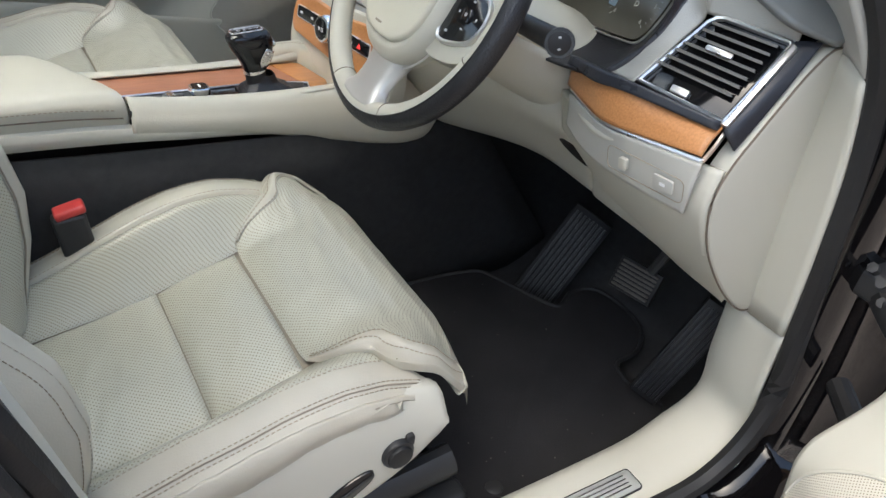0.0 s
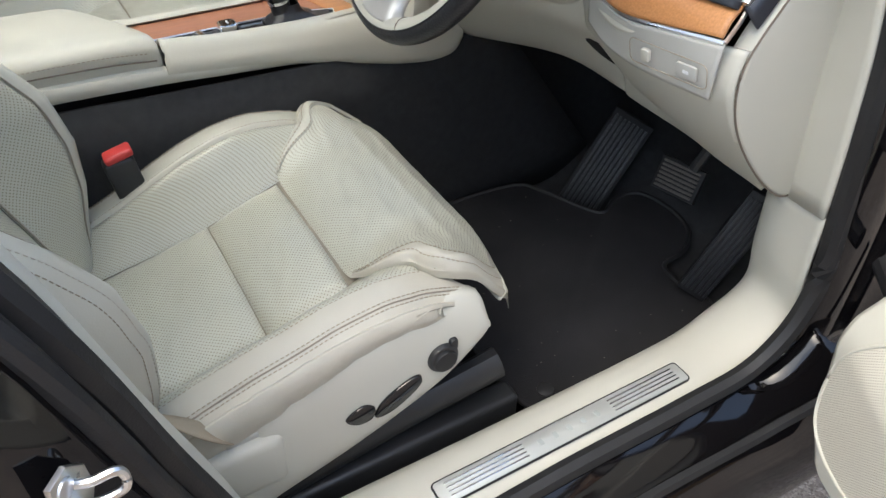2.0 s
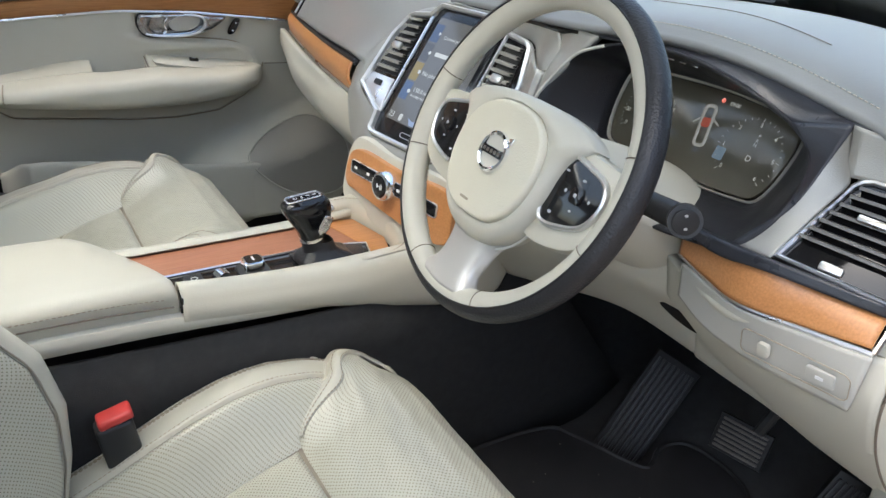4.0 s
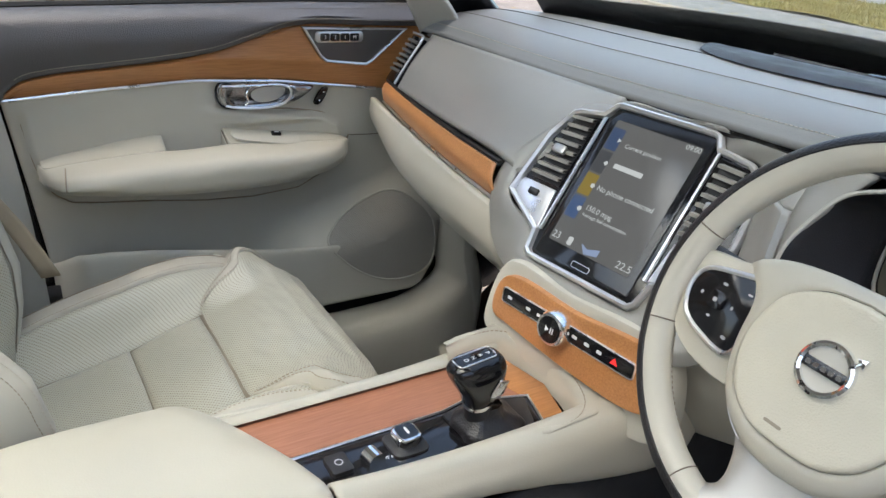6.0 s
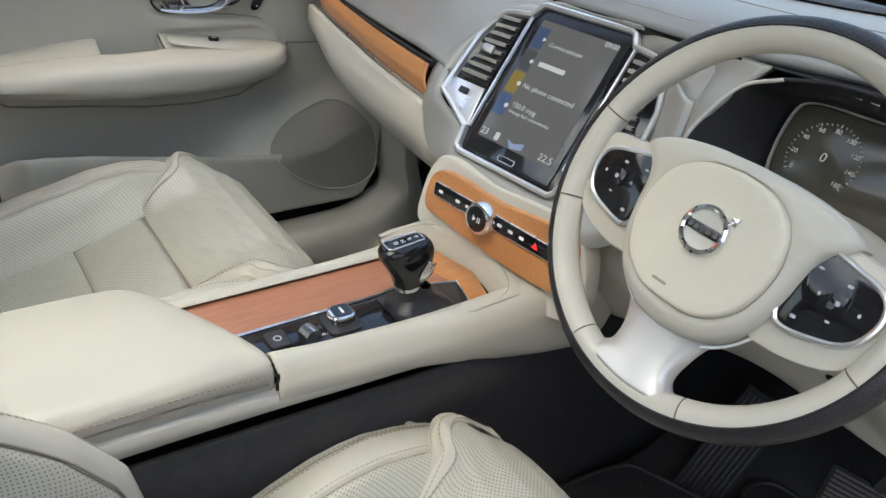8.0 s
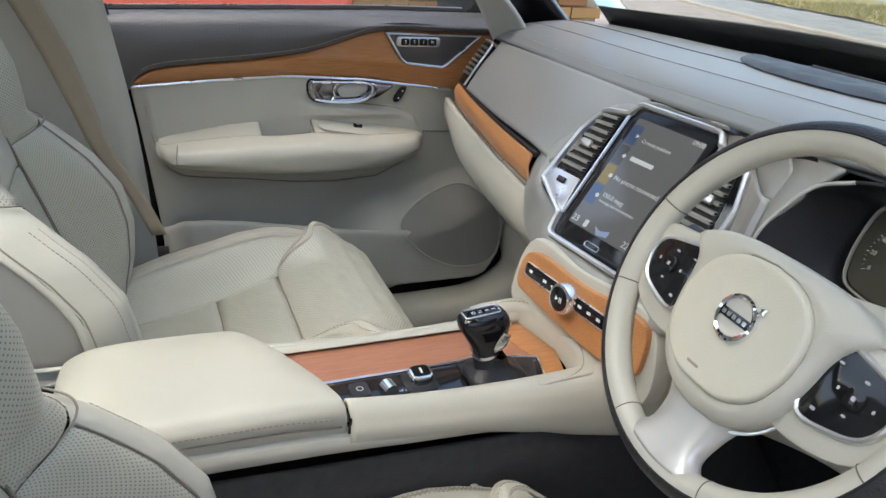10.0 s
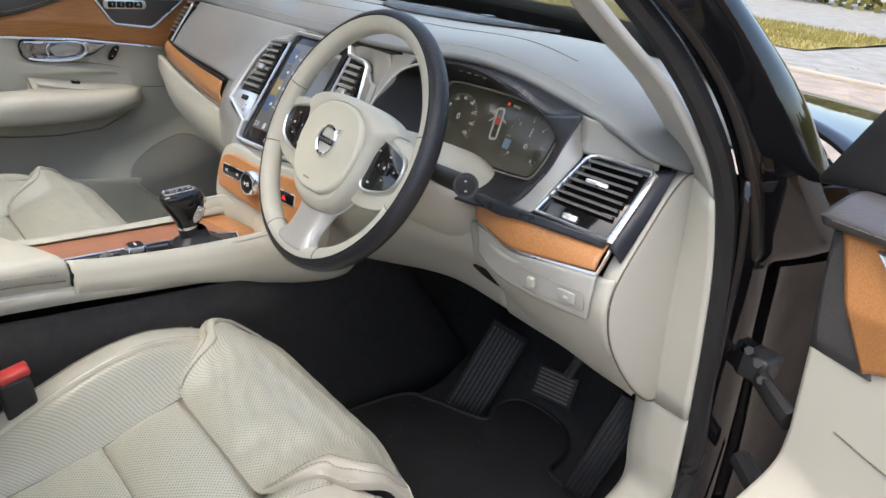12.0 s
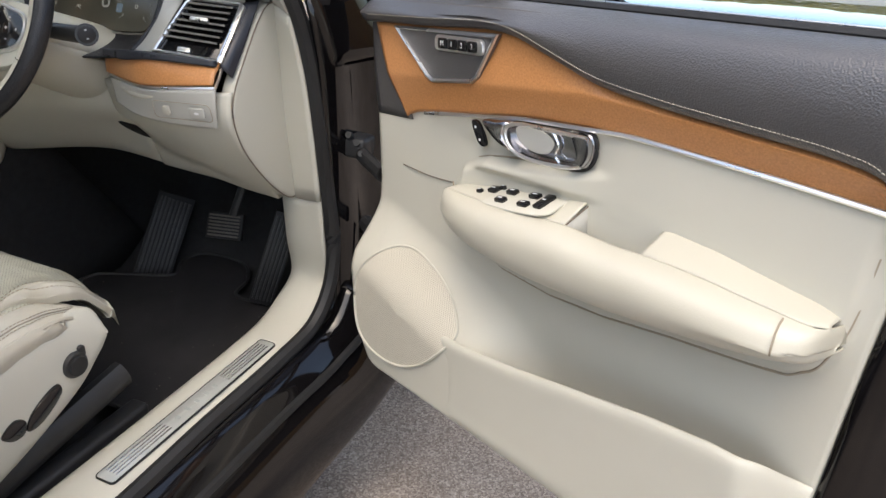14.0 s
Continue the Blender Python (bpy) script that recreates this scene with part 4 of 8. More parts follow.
HOODBLACK = material("hood_black_plastic", (0.012, 0.0125, 0.016), 0.4, vary=0.12, scale=20, grain=0.3, grain_scale=700)
back_rim = [IM @ Vector((x * 1.03, y * 1.07, -0.002)) for x, y in inst_shape]
ic = IM @ Vector((0, 0, 0))


def round_angle(p):
    return math.atan2(p[2] - ic[2], p[0] - ic[0])


hood_rim = sorted([tuple(p) for p in hood_rim], key=round_angle)
ba = sorted([tuple(p) for p in back_rim], key=round_angle)
aa = [round_angle(p) for p in ba]
inner = [tuple(np.interp(round_angle(p), aa, [q[k] for q in ba], period=2 * math.pi) for k in range(3)) for p in hood_rim]
bm = bmesh.new()
add_grid(bm, [[tuple(np.array(a) * (1 - f) + np.array(b) * f + np.array((0, -h, 0))) for a, b in zip(inner, hood_rim)] for f, h in ((0, 0.0), (0.15, 0.002), (0.5, 0.002), (0.85, 0.003), (0.97, 0.004), (1.04, 0.0))], False, True)
part("instrument_hood", bm, HOODBLACK, dash, "black instrument hood", solid=0.003)
part("hood_edge", tube([(0.224, 0.161, 0.983), (0.208, 0.166, 1.0), (0.199, 0.184, 1.05), (0.206, 0.206, 1.085), (0.224, 0.2275, 1.118), (0.262, 0.237, 1.136)], 0.0024, 40, 6), GREYCREAM, dash, "pale edge of the instrument hollow")
# grained panels on either side of the hood
rows = [[(0.145, 0.252, 1.138), (0.19, 0.249, 1.143), (0.240, 0.246, 1.143)], [(0.162, 0.250, 1.122), (0.192, 0.238, 1.122), (0.224, 0.232, 1.119)], [(0.170, 0.232, 1.09), (0.184, 0.214, 1.09), (0.208, 0.207, 1.085)], [(0.176, 0.196, 1.04), (0.186, 0.190, 1.04), (0.199, 0.186, 1.045)], [(0.19, 0.165, 0.99), (0.20, 0.162, 0.99), (0.212, 0.163, 0.985)]]
part("centre_wedge", grid(rows, 24, 10), FASCIA, dash, "grained grey panel beside the instruments", solid=0.008)
rows = [[(0.597, 0.252, 1.131), (0.602, 0.250, 1.108), (0.612, 0.247, 1.084)], [(0.595, 0.226, 1.095), (0.604, 0.229, 1.086), (0.617, 0.239, 1.079)], [(0.588, 0.203, 1.05), (0.597, 0.205, 1.047), (0.608, 0.208, 1.044)], [(0.560, 0.170, 1.003), (0.578, 0.170, 1.003), (0.598, 0.174, 1.003)]]
part("driver_wedge", grid(rows, 24, 12), FASCIA, dash, "grained grey panel beside the vent", solid=0.006)
rows = [[(0.540, 0.238, 1.118), (0.570, 0.244, 1.125), (0.598, 0.251, 1.132)], [(0.576, 0.230, 1.091), (0.586, 0.227, 1.093), (0.596, 0.225, 1.095)], [(0.582, 0.204, 1.05), (0.585, 0.202, 1.05), (0.589, 0.202, 1.05)], [(0.556, 0.170, 1.003), (0.559, 0.169, 1.003), (0.562, 0.169, 1.003)]]
part("hood_side", grid(rows, 24, 10), NAVY, dash, "blue-black side of the instrument hood", solid=0.004)
# dark return under the pad's edge
low_edge = [(0.20, 0.250, 1.140), (0.24, 0.246, 1.143), (0.29, 0.244, 1.146), (0.38, 0.245, 1.152), (0.47, 0.241, 1.140), (0.54, 0.240, 1.119), (0.597, 0.252, 1.131), (0.65, 0.269, 1.121), (0.706, 0.285, 1.103)]
rows = []
for p in low_edge:
    i = min(range(90), key=lambda k: abs(TOP[k][0][0] - p[0]))
    e = TOP[i][0] + np.array((0, 0.004, -0.003))
    rows.append([p, tuple((np.array(p) + e) / 2 + np.array((0, 0.004, 0))), tuple(e)])
part("pad_return", grid(rows, 60, 8), NAVY, dash, "blue-black return under the dashboard pad", solid=0.003)
rows = [[(0.500, 0.178, 0.998), (0.500, 0.176, 0.988)], [(0.56, 0.168, 1.005), (0.56, 0.166, 0.99)], [(0.600, 0.172, 1.006), (0.600, 0.168, 0.994)], [(0.705, 0.208, 1.0), (0.706, 0.206, 0.99)]]
part("vent_sill", grid(rows, 24, 5), NAVY, dash, "blue-black trim above the walnut strip", solid=0.012)
FAINT = glow("faint_display_text", (0.75, 0.76, 0.7), 0.14)
for gx, nums, lo, hi in ((-0.074, ("0", "20", "40", "60", "80", "100", "120", "140", "160"), 215, -35), (0.084, ("0", "1", "2", "3", "4", "5", "6"), 225, -45)):
    G = sh(IM, gx, -0.006, 0.0024)
    for k, t in enumerate(nums):
        a = radians(lo + (hi - lo) * k / (len(nums) - 1))
        words(t, 0.0075, sh(G, 0.034 * math.cos(a), 0.034 * math.sin(a), 0.0003), FAINT, inst)
        for f in (0, 0.25, 0.5, 0.75):
            b = radians(lo + (hi - lo) * (k + f) / (len(nums) - 1))
            if k + f <= len(nums) - 1:
                part("dial_tick", plate(rrect(0.004 if f == 0 else 0.0022, 0.0007, 0.0002, 1), sh(G, 0.0405 * math.cos(b), 0.0405 * math.sin(b), 0.0003, math.degrees(b)), 0.0002), FAINT, inst)
words("0", 0.015, sh(IM, -0.074, -0.004, 0.0027), FAINT, inst)
words("D", 0.010, sh(IM, 0.088, -0.012, 0.0027), FAINT, inst)
words("P\nR\nN", 0.0055, sh(IM, 0.088, 0.010, 0.0027), FAINT, inst)
words("09:00", 0.0065, sh(IM, 0.040, 0.040, 0.0027), FAINT, inst)
part("alert_mark", plate(disc(0.0030, 12, 0.022, 0.041), IM, 0.0002, 0, 0.0026), glow("red_symbol", (0.8, 0.1, 0.05), 0.25), inst)
part("trip_block", plate(rrect(0.014, 0.016, 0.002, 2, 0.050, -0.018), IM, 0.0002, 0, 0.0026), glow("blue_symbol", (0.30, 0.42, 0.55), 0.12), inst, "small blue block")
carm = sh(IM, 0.014, 0.006, 0.0024, 8)
PALE = glow("pale_symbol", (0.7, 0.7, 0.66), 0.10)
part("car_symbol", band(rrect(0.019, 0.054, 0.007), carm, 0.0045, 0.0003), PALE, inst, "pale car symbol seen from above")
part("car_glass_symbol", plate(rrect(0.012, 0.012, 0.003, 3, 0, 0.004), carm, 0.0003, 0, 0.0003), glow("red_seat_symbol", (0.55, 0.12, 0.08), 0.14), inst)
for sx_ in (-1, 1):
    part("door_symbol", plate([(sx_ * 0.010, 0.010), (sx_ * 0.019, 0.003), (sx_ * 0.018, 0.0015), (sx_ * 0.010, 0.006)], carm, 0.0003), PALE, inst)
# small chrome plates stand in for the light reflections under the hood
HT = basis((0.36, 0.262, 1.1385), (1, 0, 0), (0, 1, 0.35))
for k in range(8):
    part("hood_glint", plate(rrect(0.009, 0.0022, 0.0005, 2, -0.045 + 0.0185 * k, 0.0), HT @ Matrix.Rotation(math.pi, 4, "X"), 0.0012, 0, 0.0), CHROME, inst)
# right vent and outer end
part("end_fillet", grid([[(0.702, 0.288, 1.080), (0.707, 0.248, 1.035), (0.709, 0.206, 0.992)], [(0.713, 0.296, 1.083), (0.716, 0.254, 1.036), (0.717, 0.209, 0.984)], [(0.722, 0.304, 1.084), (0.723, 0.262, 1.03), (0.722, 0.218, 0.972)]], 12, 16), NAVY, dash, "blue-black dashboard end trim", solid=0.003)
part("vent_head", grid([[(0.606, 0.246, 1.083), (0.655, 0.268, 1.083), (0.704, 0.290, 1.079)], [(0.602, 0.250, 1.107), (0.652, 0.269, 1.103), (0.705, 0.288, 1.092)], [(0.597, 0.252, 1.131), (0.65, 0.270, 1.122), (0.706, 0.286, 1.104)]], 12, 12), FASCIA, dash, "grained grey panel above the vent", solid=0.003)
VM = basis((0.656, 0.2305, 1.041), (0.104, 0.030, -0.005), (0.0075, 0.077, 0.081))
vent_out = [(-0.068, -0.053), (0.046, -0.057), (0.062, 0.050), (0.058, 0.056), (-0.020, 0.056), (-0.030, 0.052), (-0.037, 0.043)]
rv = part("air_vent", plate(vent_out, VM, 0.014, 0.002, -0.014), GLOSS, dash, "gloss black driver air vent with grey blades")
part("vent_frame", band(vent_out, VM, 0.006, 0.006, 0.001), CHROME, rv, "chrome vent frame")
part("vent_frame_edge", plate([(0.042, -0.058), (0.051, -0.058), (0.066, 0.050), (0.056, 0.056)], VM, 0.009, 0.003, -0.003), CHROME, rv, "wide chrome vent edge")
slats([(-0.056, -0.030), (0.037, -0.033), (0.050, 0.046), (-0.025, 0.045)], VM @ Matrix.Translation((0, 0, 0.010)), 7, material("dark_vent_blade", (0.13, 0.123, 0.11), 0.35, vary=0.05), rv, depth=0.011, thick=0.003)
part("vent_tab", rbox((0.000, 0.010, 0.013), (0.032, 0.007, 0.006), 0.002, 2, VM), STEEL, rv, "satin vent tab")
part("vent_wheel", rbox((-0.016, -0.043, 0.003), (0.022, 0.009, 0.006), 0.002, 2, VM), STEEL, rv, "small vent wheel")
rows = [[(0.490, 0.190, 0.987), (0.490, 0.186, 0.975), (0.490, 0.185, 0.957)], [(0.54, 0.176, 0.992), (0.54, 0.171, 0.976), (0.54, 0.170, 0.955)], [(0.592, 0.168, 0.998), (0.590, 0.160, 0.978), (0.588, 0.158, 0.955)], [(0.65, 0.188, 0.995), (0.65, 0.175, 0.979), (0.65, 0.170, 0.959)], [(0.707, 0.210, 0.991), (0.711, 0.192, 0.980), (0.713, 0.182, 0.965)]]
part("wood_strip", grid(rows, 40, 10), WOOD, dash, "satin walnut strip with a bend", solid=0.005)
part("chrome_strip", tube([(0.487, 0.187, 0.953), (0.54, 0.171, 0.951), (0.588, 0.159, 0.951), (0.65, 0.171, 0.955), (0.715, 0.183, 0.961)], 0.0032, 40, 6), CHROME, dash, "thin chrome strip")
part("strip_end", tube([(0.715, 0.183, 0.961), (0.713, 0.198, 0.975), (0.709, 0.214, 0.990)], 0.0028, 10, 6), CHROME, dash, "chrome end of the walnut strip")
# knee panels
rows = [[(0.46, 0.212, 0.938), (0.46, 0.222, 0.90), (0.455, 0.235, 0.875), (0.45, 0.29, 0.83), (0.44, 0.33, 0.78), (0.43, 0.36, 0.73), (0.43, 0.40, 0.72)], [(0.52, 0.186, 0.938), (0.52, 0.20, 0.905), (0.52, 0.215, 0.875), (0.50, 0.28, 0.81), (0.49, 0.335, 0.765), (0.48, 0.362, 0.727), (0.48, 0.41, 0.715)], [(0.58, 0.168, 0.940), (0.58, 0.19, 0.91), (0.58, 0.205, 0.88), (0.58, 0.275, 0.80), (0.57, 0.34, 0.75), (0.56, 0.37, 0.72), (0.56, 0.42, 0.71)], [(0.65, 0.188, 0.945), (0.65, 0.195, 0.91), (0.65, 0.21, 0.875), (0.64, 0.285, 0.785), (0.63, 0.35, 0.73), (0.62, 0.375, 0.71), (0.62, 0.43, 0.70)], [(0.727, 0.214, 0.95), (0.729, 0.206, 0.91), (0.727, 0.236, 0.85), (0.715, 0.325, 0.75), (0.70, 0.367, 0.71), (0.69, 0.385, 0.702), (0.68, 0.43, 0.70)]]
part("knee_panel", grid(rows, 36, 40), PLASTIC, dash, "cream lower panel with switches", solid=0.01)
rows = [[(0.11, 0.15, 0.93), (0.12, 0.15, 0.86), (0.13, 0.19, 0.80), (0.13, 0.24, 0.745), (0.13, 0.30, 0.735)], [(0.3, 0.2, 0.95), (0.3, 0.2, 0.88), (0.3, 0.25, 0.82), (0.3, 0.33, 0.752), (0.3, 0.38, 0.74)], [(0.47, 0.225, 0.95), (0.458, 0.238, 0.878), (0.452, 0.292, 0.828), (0.43, 0.362, 0.733), (0.43, 0.41, 0.72)]]
part("column_panel", grid(rows, 24, 24), PLASTIC, dash, "cream lower panel below the column", solid=0.01)
part("panel_slot", plate(soften([(-0.03, 0.006), (0.0, 0.010), (0.03, -0.002), (0.034, -0.010), (0.0, -0.006)], 20), basis((0.445, 0.268, 0.825), (0.5, 0.55, -0.25), (0.0, 0.6, 0.8)), 0.003, 0, -0.001), GLOSS, dash, "dark slot in the lower panel")
rows = [[(0.497, 0.184, 0.948), (0.497, 0.188, 0.925), (0.497, 0.190, 0.905)], [(0.54, 0.172, 0.948), (0.54, 0.178, 0.92), (0.54, 0.183, 0.893)], [(0.588, 0.162, 0.948), (0.588, 0.172, 0.92), (0.590, 0.182, 0.888)], [(0.65, 0.172, 0.952), (0.65, 0.178, 0.92), (0.65, 0.184, 0.889)], [(0.716, 0.184, 0.958), (0.715, 0.183, 0.925), (0.71, 0.190, 0.892)]]
part("switch_fascia", grid(rows, 40, 14), GREYCREAM, dash, "pale grey fascia below the walnut strip", solid=0.004)
KM = basis((0.655, 0.1725, 0.918), (1, 0.10, 0.05), (0, -0.22, 0.97))
sp = part("switch_panel", band(rrect(0.112, 0.032, 0.008, 5), KM, 0.0012, 0.0008, 0.003), TANTHREAD, dash, "outlined switch panel")
part("tailgate_switch", plate(rrect(0.028, 0.018, 0.003, 3, 0.028, -0.001), KM, 0.003, 0.001, 0.002), GREYCREAM, sp, "tailgate switch")
part("switch_mark", plate(rrect(0.008, 0.004, 0.001, 2, 0.028, -0.001), KM, 0.0004, 0, 0.005), WHITE, sp)
part("light_switch", plate(rrect(0.012, 0.016, 0.003, 3, -0.030, 0.0), KM, 0.005, 0.001, 0.002), PLASTIC, sp, "small dimmer wheel")
cap = soften([(0.318, 1.080), (0.36, 1.07), (0.388, 1.02), (0.392, 0.85), (0.388, 0.72), (0.375, 0.708), (0.345, 0.72), (0.27, 0.79), (0.215, 0.87), (0.205, 0.93), (0.245, 1.0)], 50)
part("end_cap", plate(cap, basis((0.706, 0, 0), (0, 1, 0), (0, 0, 1)), 0.026, 0.006, 0.0, 3), PLASTIC, dash, "cream dashboard end cover")
part("end_gap", tube([(0.7305, y, z) for y, z in cap[::2]], 0.0014, 60, 5, closed=True), DARKTHREAD, dash, "dark gap round the end cover")

# ---- centre console ----
cons = thing("centre_console", (0, -0.2, 0.33), "cream centre console with walnut inlay and padded armrest", "console")
bm = bmesh.new()
for s in (1, -1):
    add_grid(bm, surface([[(s * 0.118, -0.9, 0.31), (s * 0.118, 0.0, 0.31), (s * 0.118, 0.6, 0.36)], [(s * 0.113, -0.9, 0.78), (s * 0.113, 0.0, 0.74), (s * 0.12, 0.3, 0.76)]], 6, 14))
part("carpet_side", bm, CARPET, cons, "black carpeted side", solid=0.01)
spec = ((-0.282, 0.817, 0.768, 0.108), (-0.20, 0.808, 0.760, 0.108), (-0.10, 0.803, 0.752, 0.111), (0.0, 0.803, 0.732, 0.117), (0.06, 0.806, 0.720, 0.122), (0.12, 0.815, 0.710, 0.127), (0.17, 0.825, 0.707, 0.131), (0.205, 0.82, 0.715, 0.132), (0.22, 0.80, 0.735, 0.130))
for s in (1, -1):
    side = spec if s > 0 else [(-0.37, 0.789, 0.775, 0.107)] + [(y, 0.788 + (zt - 0.788) * sstep(-0.04, 0.10, y), zl, w) for y, zt, zl, w in spec]
    rows = [[(s * 0.084, y, 0.782), (s * 0.086, y, zt - 0.004), (s * 0.094, y, zt), (s * (w - 0.006), y, zt - 0.004), (s * w, y, zt - 0.016), (s * (w + 0.004), y, (zt + zl) / 2 - 0.004), (s * w, y, zl + 0.004), (s * (w - 0.012), y, zl)] for y, zt, zl, w in side]
    part("side_rail", grid(rows, 70, 26), LEATHER, cons, "cream stitched console side", solid=0.006)
    stitches([(s * (w + 0.0058), y, zt - 0.026 - 0.35 * max(0, y + 0.1) * 0.25) for y, zt, zl, w in side[:-2]], THREAD, cons)
    stitches([(s * 0.091, y, zt + 0.0012) for y, zt, zl, w in side[-6:-1]], THREAD, cons)
    rows = [[(s * 0.100, y, zt), (s * lerp(y, (-0.9, -0.2, -0.04), (0.114, 0.112, 0.113)), y, zt - 0.006), (s * lerp(y, (-0.9, -0.2, -0.04), (0.112, 0.109, 0.106)), y, zb), (s * 0.098, y, zb - 0.002)] for y, zt, zb in ((-0.9, 0.80, 0.775), (-0.5, 0.795, 0.772), (-0.29, 0.786, 0.764), (-0.2, 0.774, 0.757), (-0.10, 0.764, 0.749), (-0.04, 0.756, 0.742))]
    part("lower_trim", grid(rows, 30, 8), PLASTIC, cons, "smooth cream lower trim", solid=0.004)
# rolled bridge round the front of the inlay
edge = spl([(-0.089, -0.03, 0), (-0.091, 0.015, 0), (-0.084, 0.050, 0), (-0.05, 0.066, 0), (0.0, 0.072, 0), (0.045, 0.066, 0), (0.082, 0.048, 0), (0.096, 0.018, 0), (0.090, -0.02, 0)], 60)
rows, seam = [], []
for k, p in enumerate(edge):
    t = edge[min(k + 1, 59)] - edge[max(k - 1, 0)]
    o = np.array((-t[1], t[0])) / math.hypot(t[0], t[1])
    lift = 0.006 * math.sin(math.pi * k / 59)
    wide_ = 0.4 + 0.6 * math.sin(math.pi * k / 59)
    rows.append([(max(-0.109, min(0.109, p[0] + o[0] * d * (wide_ if d > 0.01 else 1))), p[1] + o[1] * d * (wide_ if d > 0.01 else 1), z + lift * (z > 0.79)) for d, z in ((0, 0.770), (0.0005, 0.788), (0.003, 0.799), (0.008, 0.8055), (0.018, 0.809), (0.035, 0.8085), (0.052, 0.803), (0.060, 0.785))])
    seam.append((p[0] + o[0] * 0.011, p[1] + o[1] * 0.011, 0.8085 + lift))
part("front_bridge", grid(rows, 90, 30), LEATHER, cons, "cream rolled and stitched bridge before the controls")
stitches(seam[4:-4:3], TANTHREAD, cons)
# padded armrest
rows = [[(-0.104, -0.606, 0.78), (-0.105, -0.606, 0.785), (-0.098, -0.606, 0.79), (-0.06, -0.608, 0.795), (0.0, -0.608, 0.797), (0.06, -0.608, 0.797), (0.098, -0.606, 0.795), (0.106, -0.606, 0.79), (0.104, -0.606, 0.78)]]
rows += [[(-0.108, y, 0.785), (-0.112, y, zt - 0.034), (-0.102, y, zt - 0.020), (-0.06, y, zt - 0.006), (0.0, y, zt), (0.06, y, zt), (0.101, y, zt - 0.004), (0.112, y, zt - 0.016), (0.108, y, 0.785)] for y, zt in ((-0.598, 0.822), (-0.575, 0.835), (-0.54, 0.841), (-0.46, 0.842), (-0.42, 0.841))]
rows.append([(-0.108, -0.388, 0.785), (-0.111, -0.388, 0.803), (-0.102, -0.386, 0.817), (-0.06, -0.378, 0.832), (0.0, -0.368, 0.838), (0.06, -0.352, 0.839), (0.101, -0.342, 0.835), (0.111, -0.338, 0.822), (0.107, -0.338, 0.785)])
rows.append([(-0.106, -0.360, 0.785), (-0.108, -0.360, 0.792), (-0.10, -0.358, 0.799), (-0.06, -0.342, 0.810), (0.0, -0.320, 0.820), (0.06, -0.298, 0.826), (0.10, -0.290, 0.829), (0.110, -0.288, 0.816), (0.107, -0.288, 0.785)])
rows.append([(-0.104, -0.352, 0.778), (-0.105, -0.352, 0.782), (-0.098, -0.350, 0.786), (-0.06, -0.334, 0.79), (0.0, -0.312, 0.795), (0.06, -0.292, 0.80), (0.098, -0.285, 0.805), (0.107, -0.284, 0.798), (0.105, -0.284, 0.778)])
part("armrest_lid", grid(rows, 60, 50), LEATHER, cons, "padded cream leather armrest lid")
stitches([(0.1135, y, z) for y, z in ((-0.58, 0.822), (-0.45, 0.821), (-0.36, 0.819), (-0.30, 0.813))], TANTHREAD, cons)
part("lid_groove", tube([(0.1125, y, z) for y, z in ((-0.60, 0.809), (-0.45, 0.809), (-0.36, 0.806), (-0.292, 0.800))], 0.0012, 30, 5), DARKTHREAD, cons, "dark groove under the lid")
part("lid_gap", tube([(0.098, -0.281, 0.815), (0.110, -0.281, 0.808), (0.114, -0.283, 0.79)], 0.0022, 12, 5), GLOSS, cons, "dark gap before the lid")
part("wood_inlay", plate([(-0.096, -0.36), (0.086, -0.29), (0.086, 0.045), (0.0, 0.07), (-0.1, 0.05)], basis((0, 0, 0.767), (1, 0, 0), (0, 1, 0)), 0.010, 0.001), WOODRED, cons, "reddish walnut inlay")
part("inlay_end", plate([(-0.09, 0.0), (0.013, 0.028), (0.072, 0.010), (0.086, 0.045), (0.0, 0.07), (-0.096, 0.05)], basis((0, 0, 0.769), (1, 0, 0), (0, 1, 0)), 0.0095, 0.001), WOOD, cons, "orange walnut inlay end")
strip = [(-0.003, -0.31), (0.086, -0.28), (0.086, 0.002), (0.073, 0.013), (0.013, 0.030), (-0.012, -0.055), (-0.005, -0.088)]
ctrl = part("control_strip", plate(strip, basis((0, 0, 0.772), (1, 0, 0), (0, 1, 0)), 0.009, 0.001), GLOSS, cons, "gloss black control strip")
part("strip_edge", tube([(-0.003, -0.31, 0.782), (-0.004, -0.19, 0.782), (-0.005, -0.088, 0.782), (-0.012, -0.055, 0.782), (0.013, 0.030, 0.782), (0.073, 0.013, 0.782)], 0.0018, 60, 5, smooth=False), CHROME, ctrl, "chrome edge of the strip")
part("boot_plate", plate([(0.002, -0.095), (0.076, -0.09), (0.076, -0.002), (0.015, 0.022), (-0.006, -0.055)], basis((0, 0, 0.781), (1, 0, 0), (0, 1, 0)), 0.003, 0.001), BLACKPL, ctrl)
gear = thing("gear_lever", (0.045, -0.07, 0.785), "black leather gear lever with chrome trim and gaiter", "gear lever")
rows = []
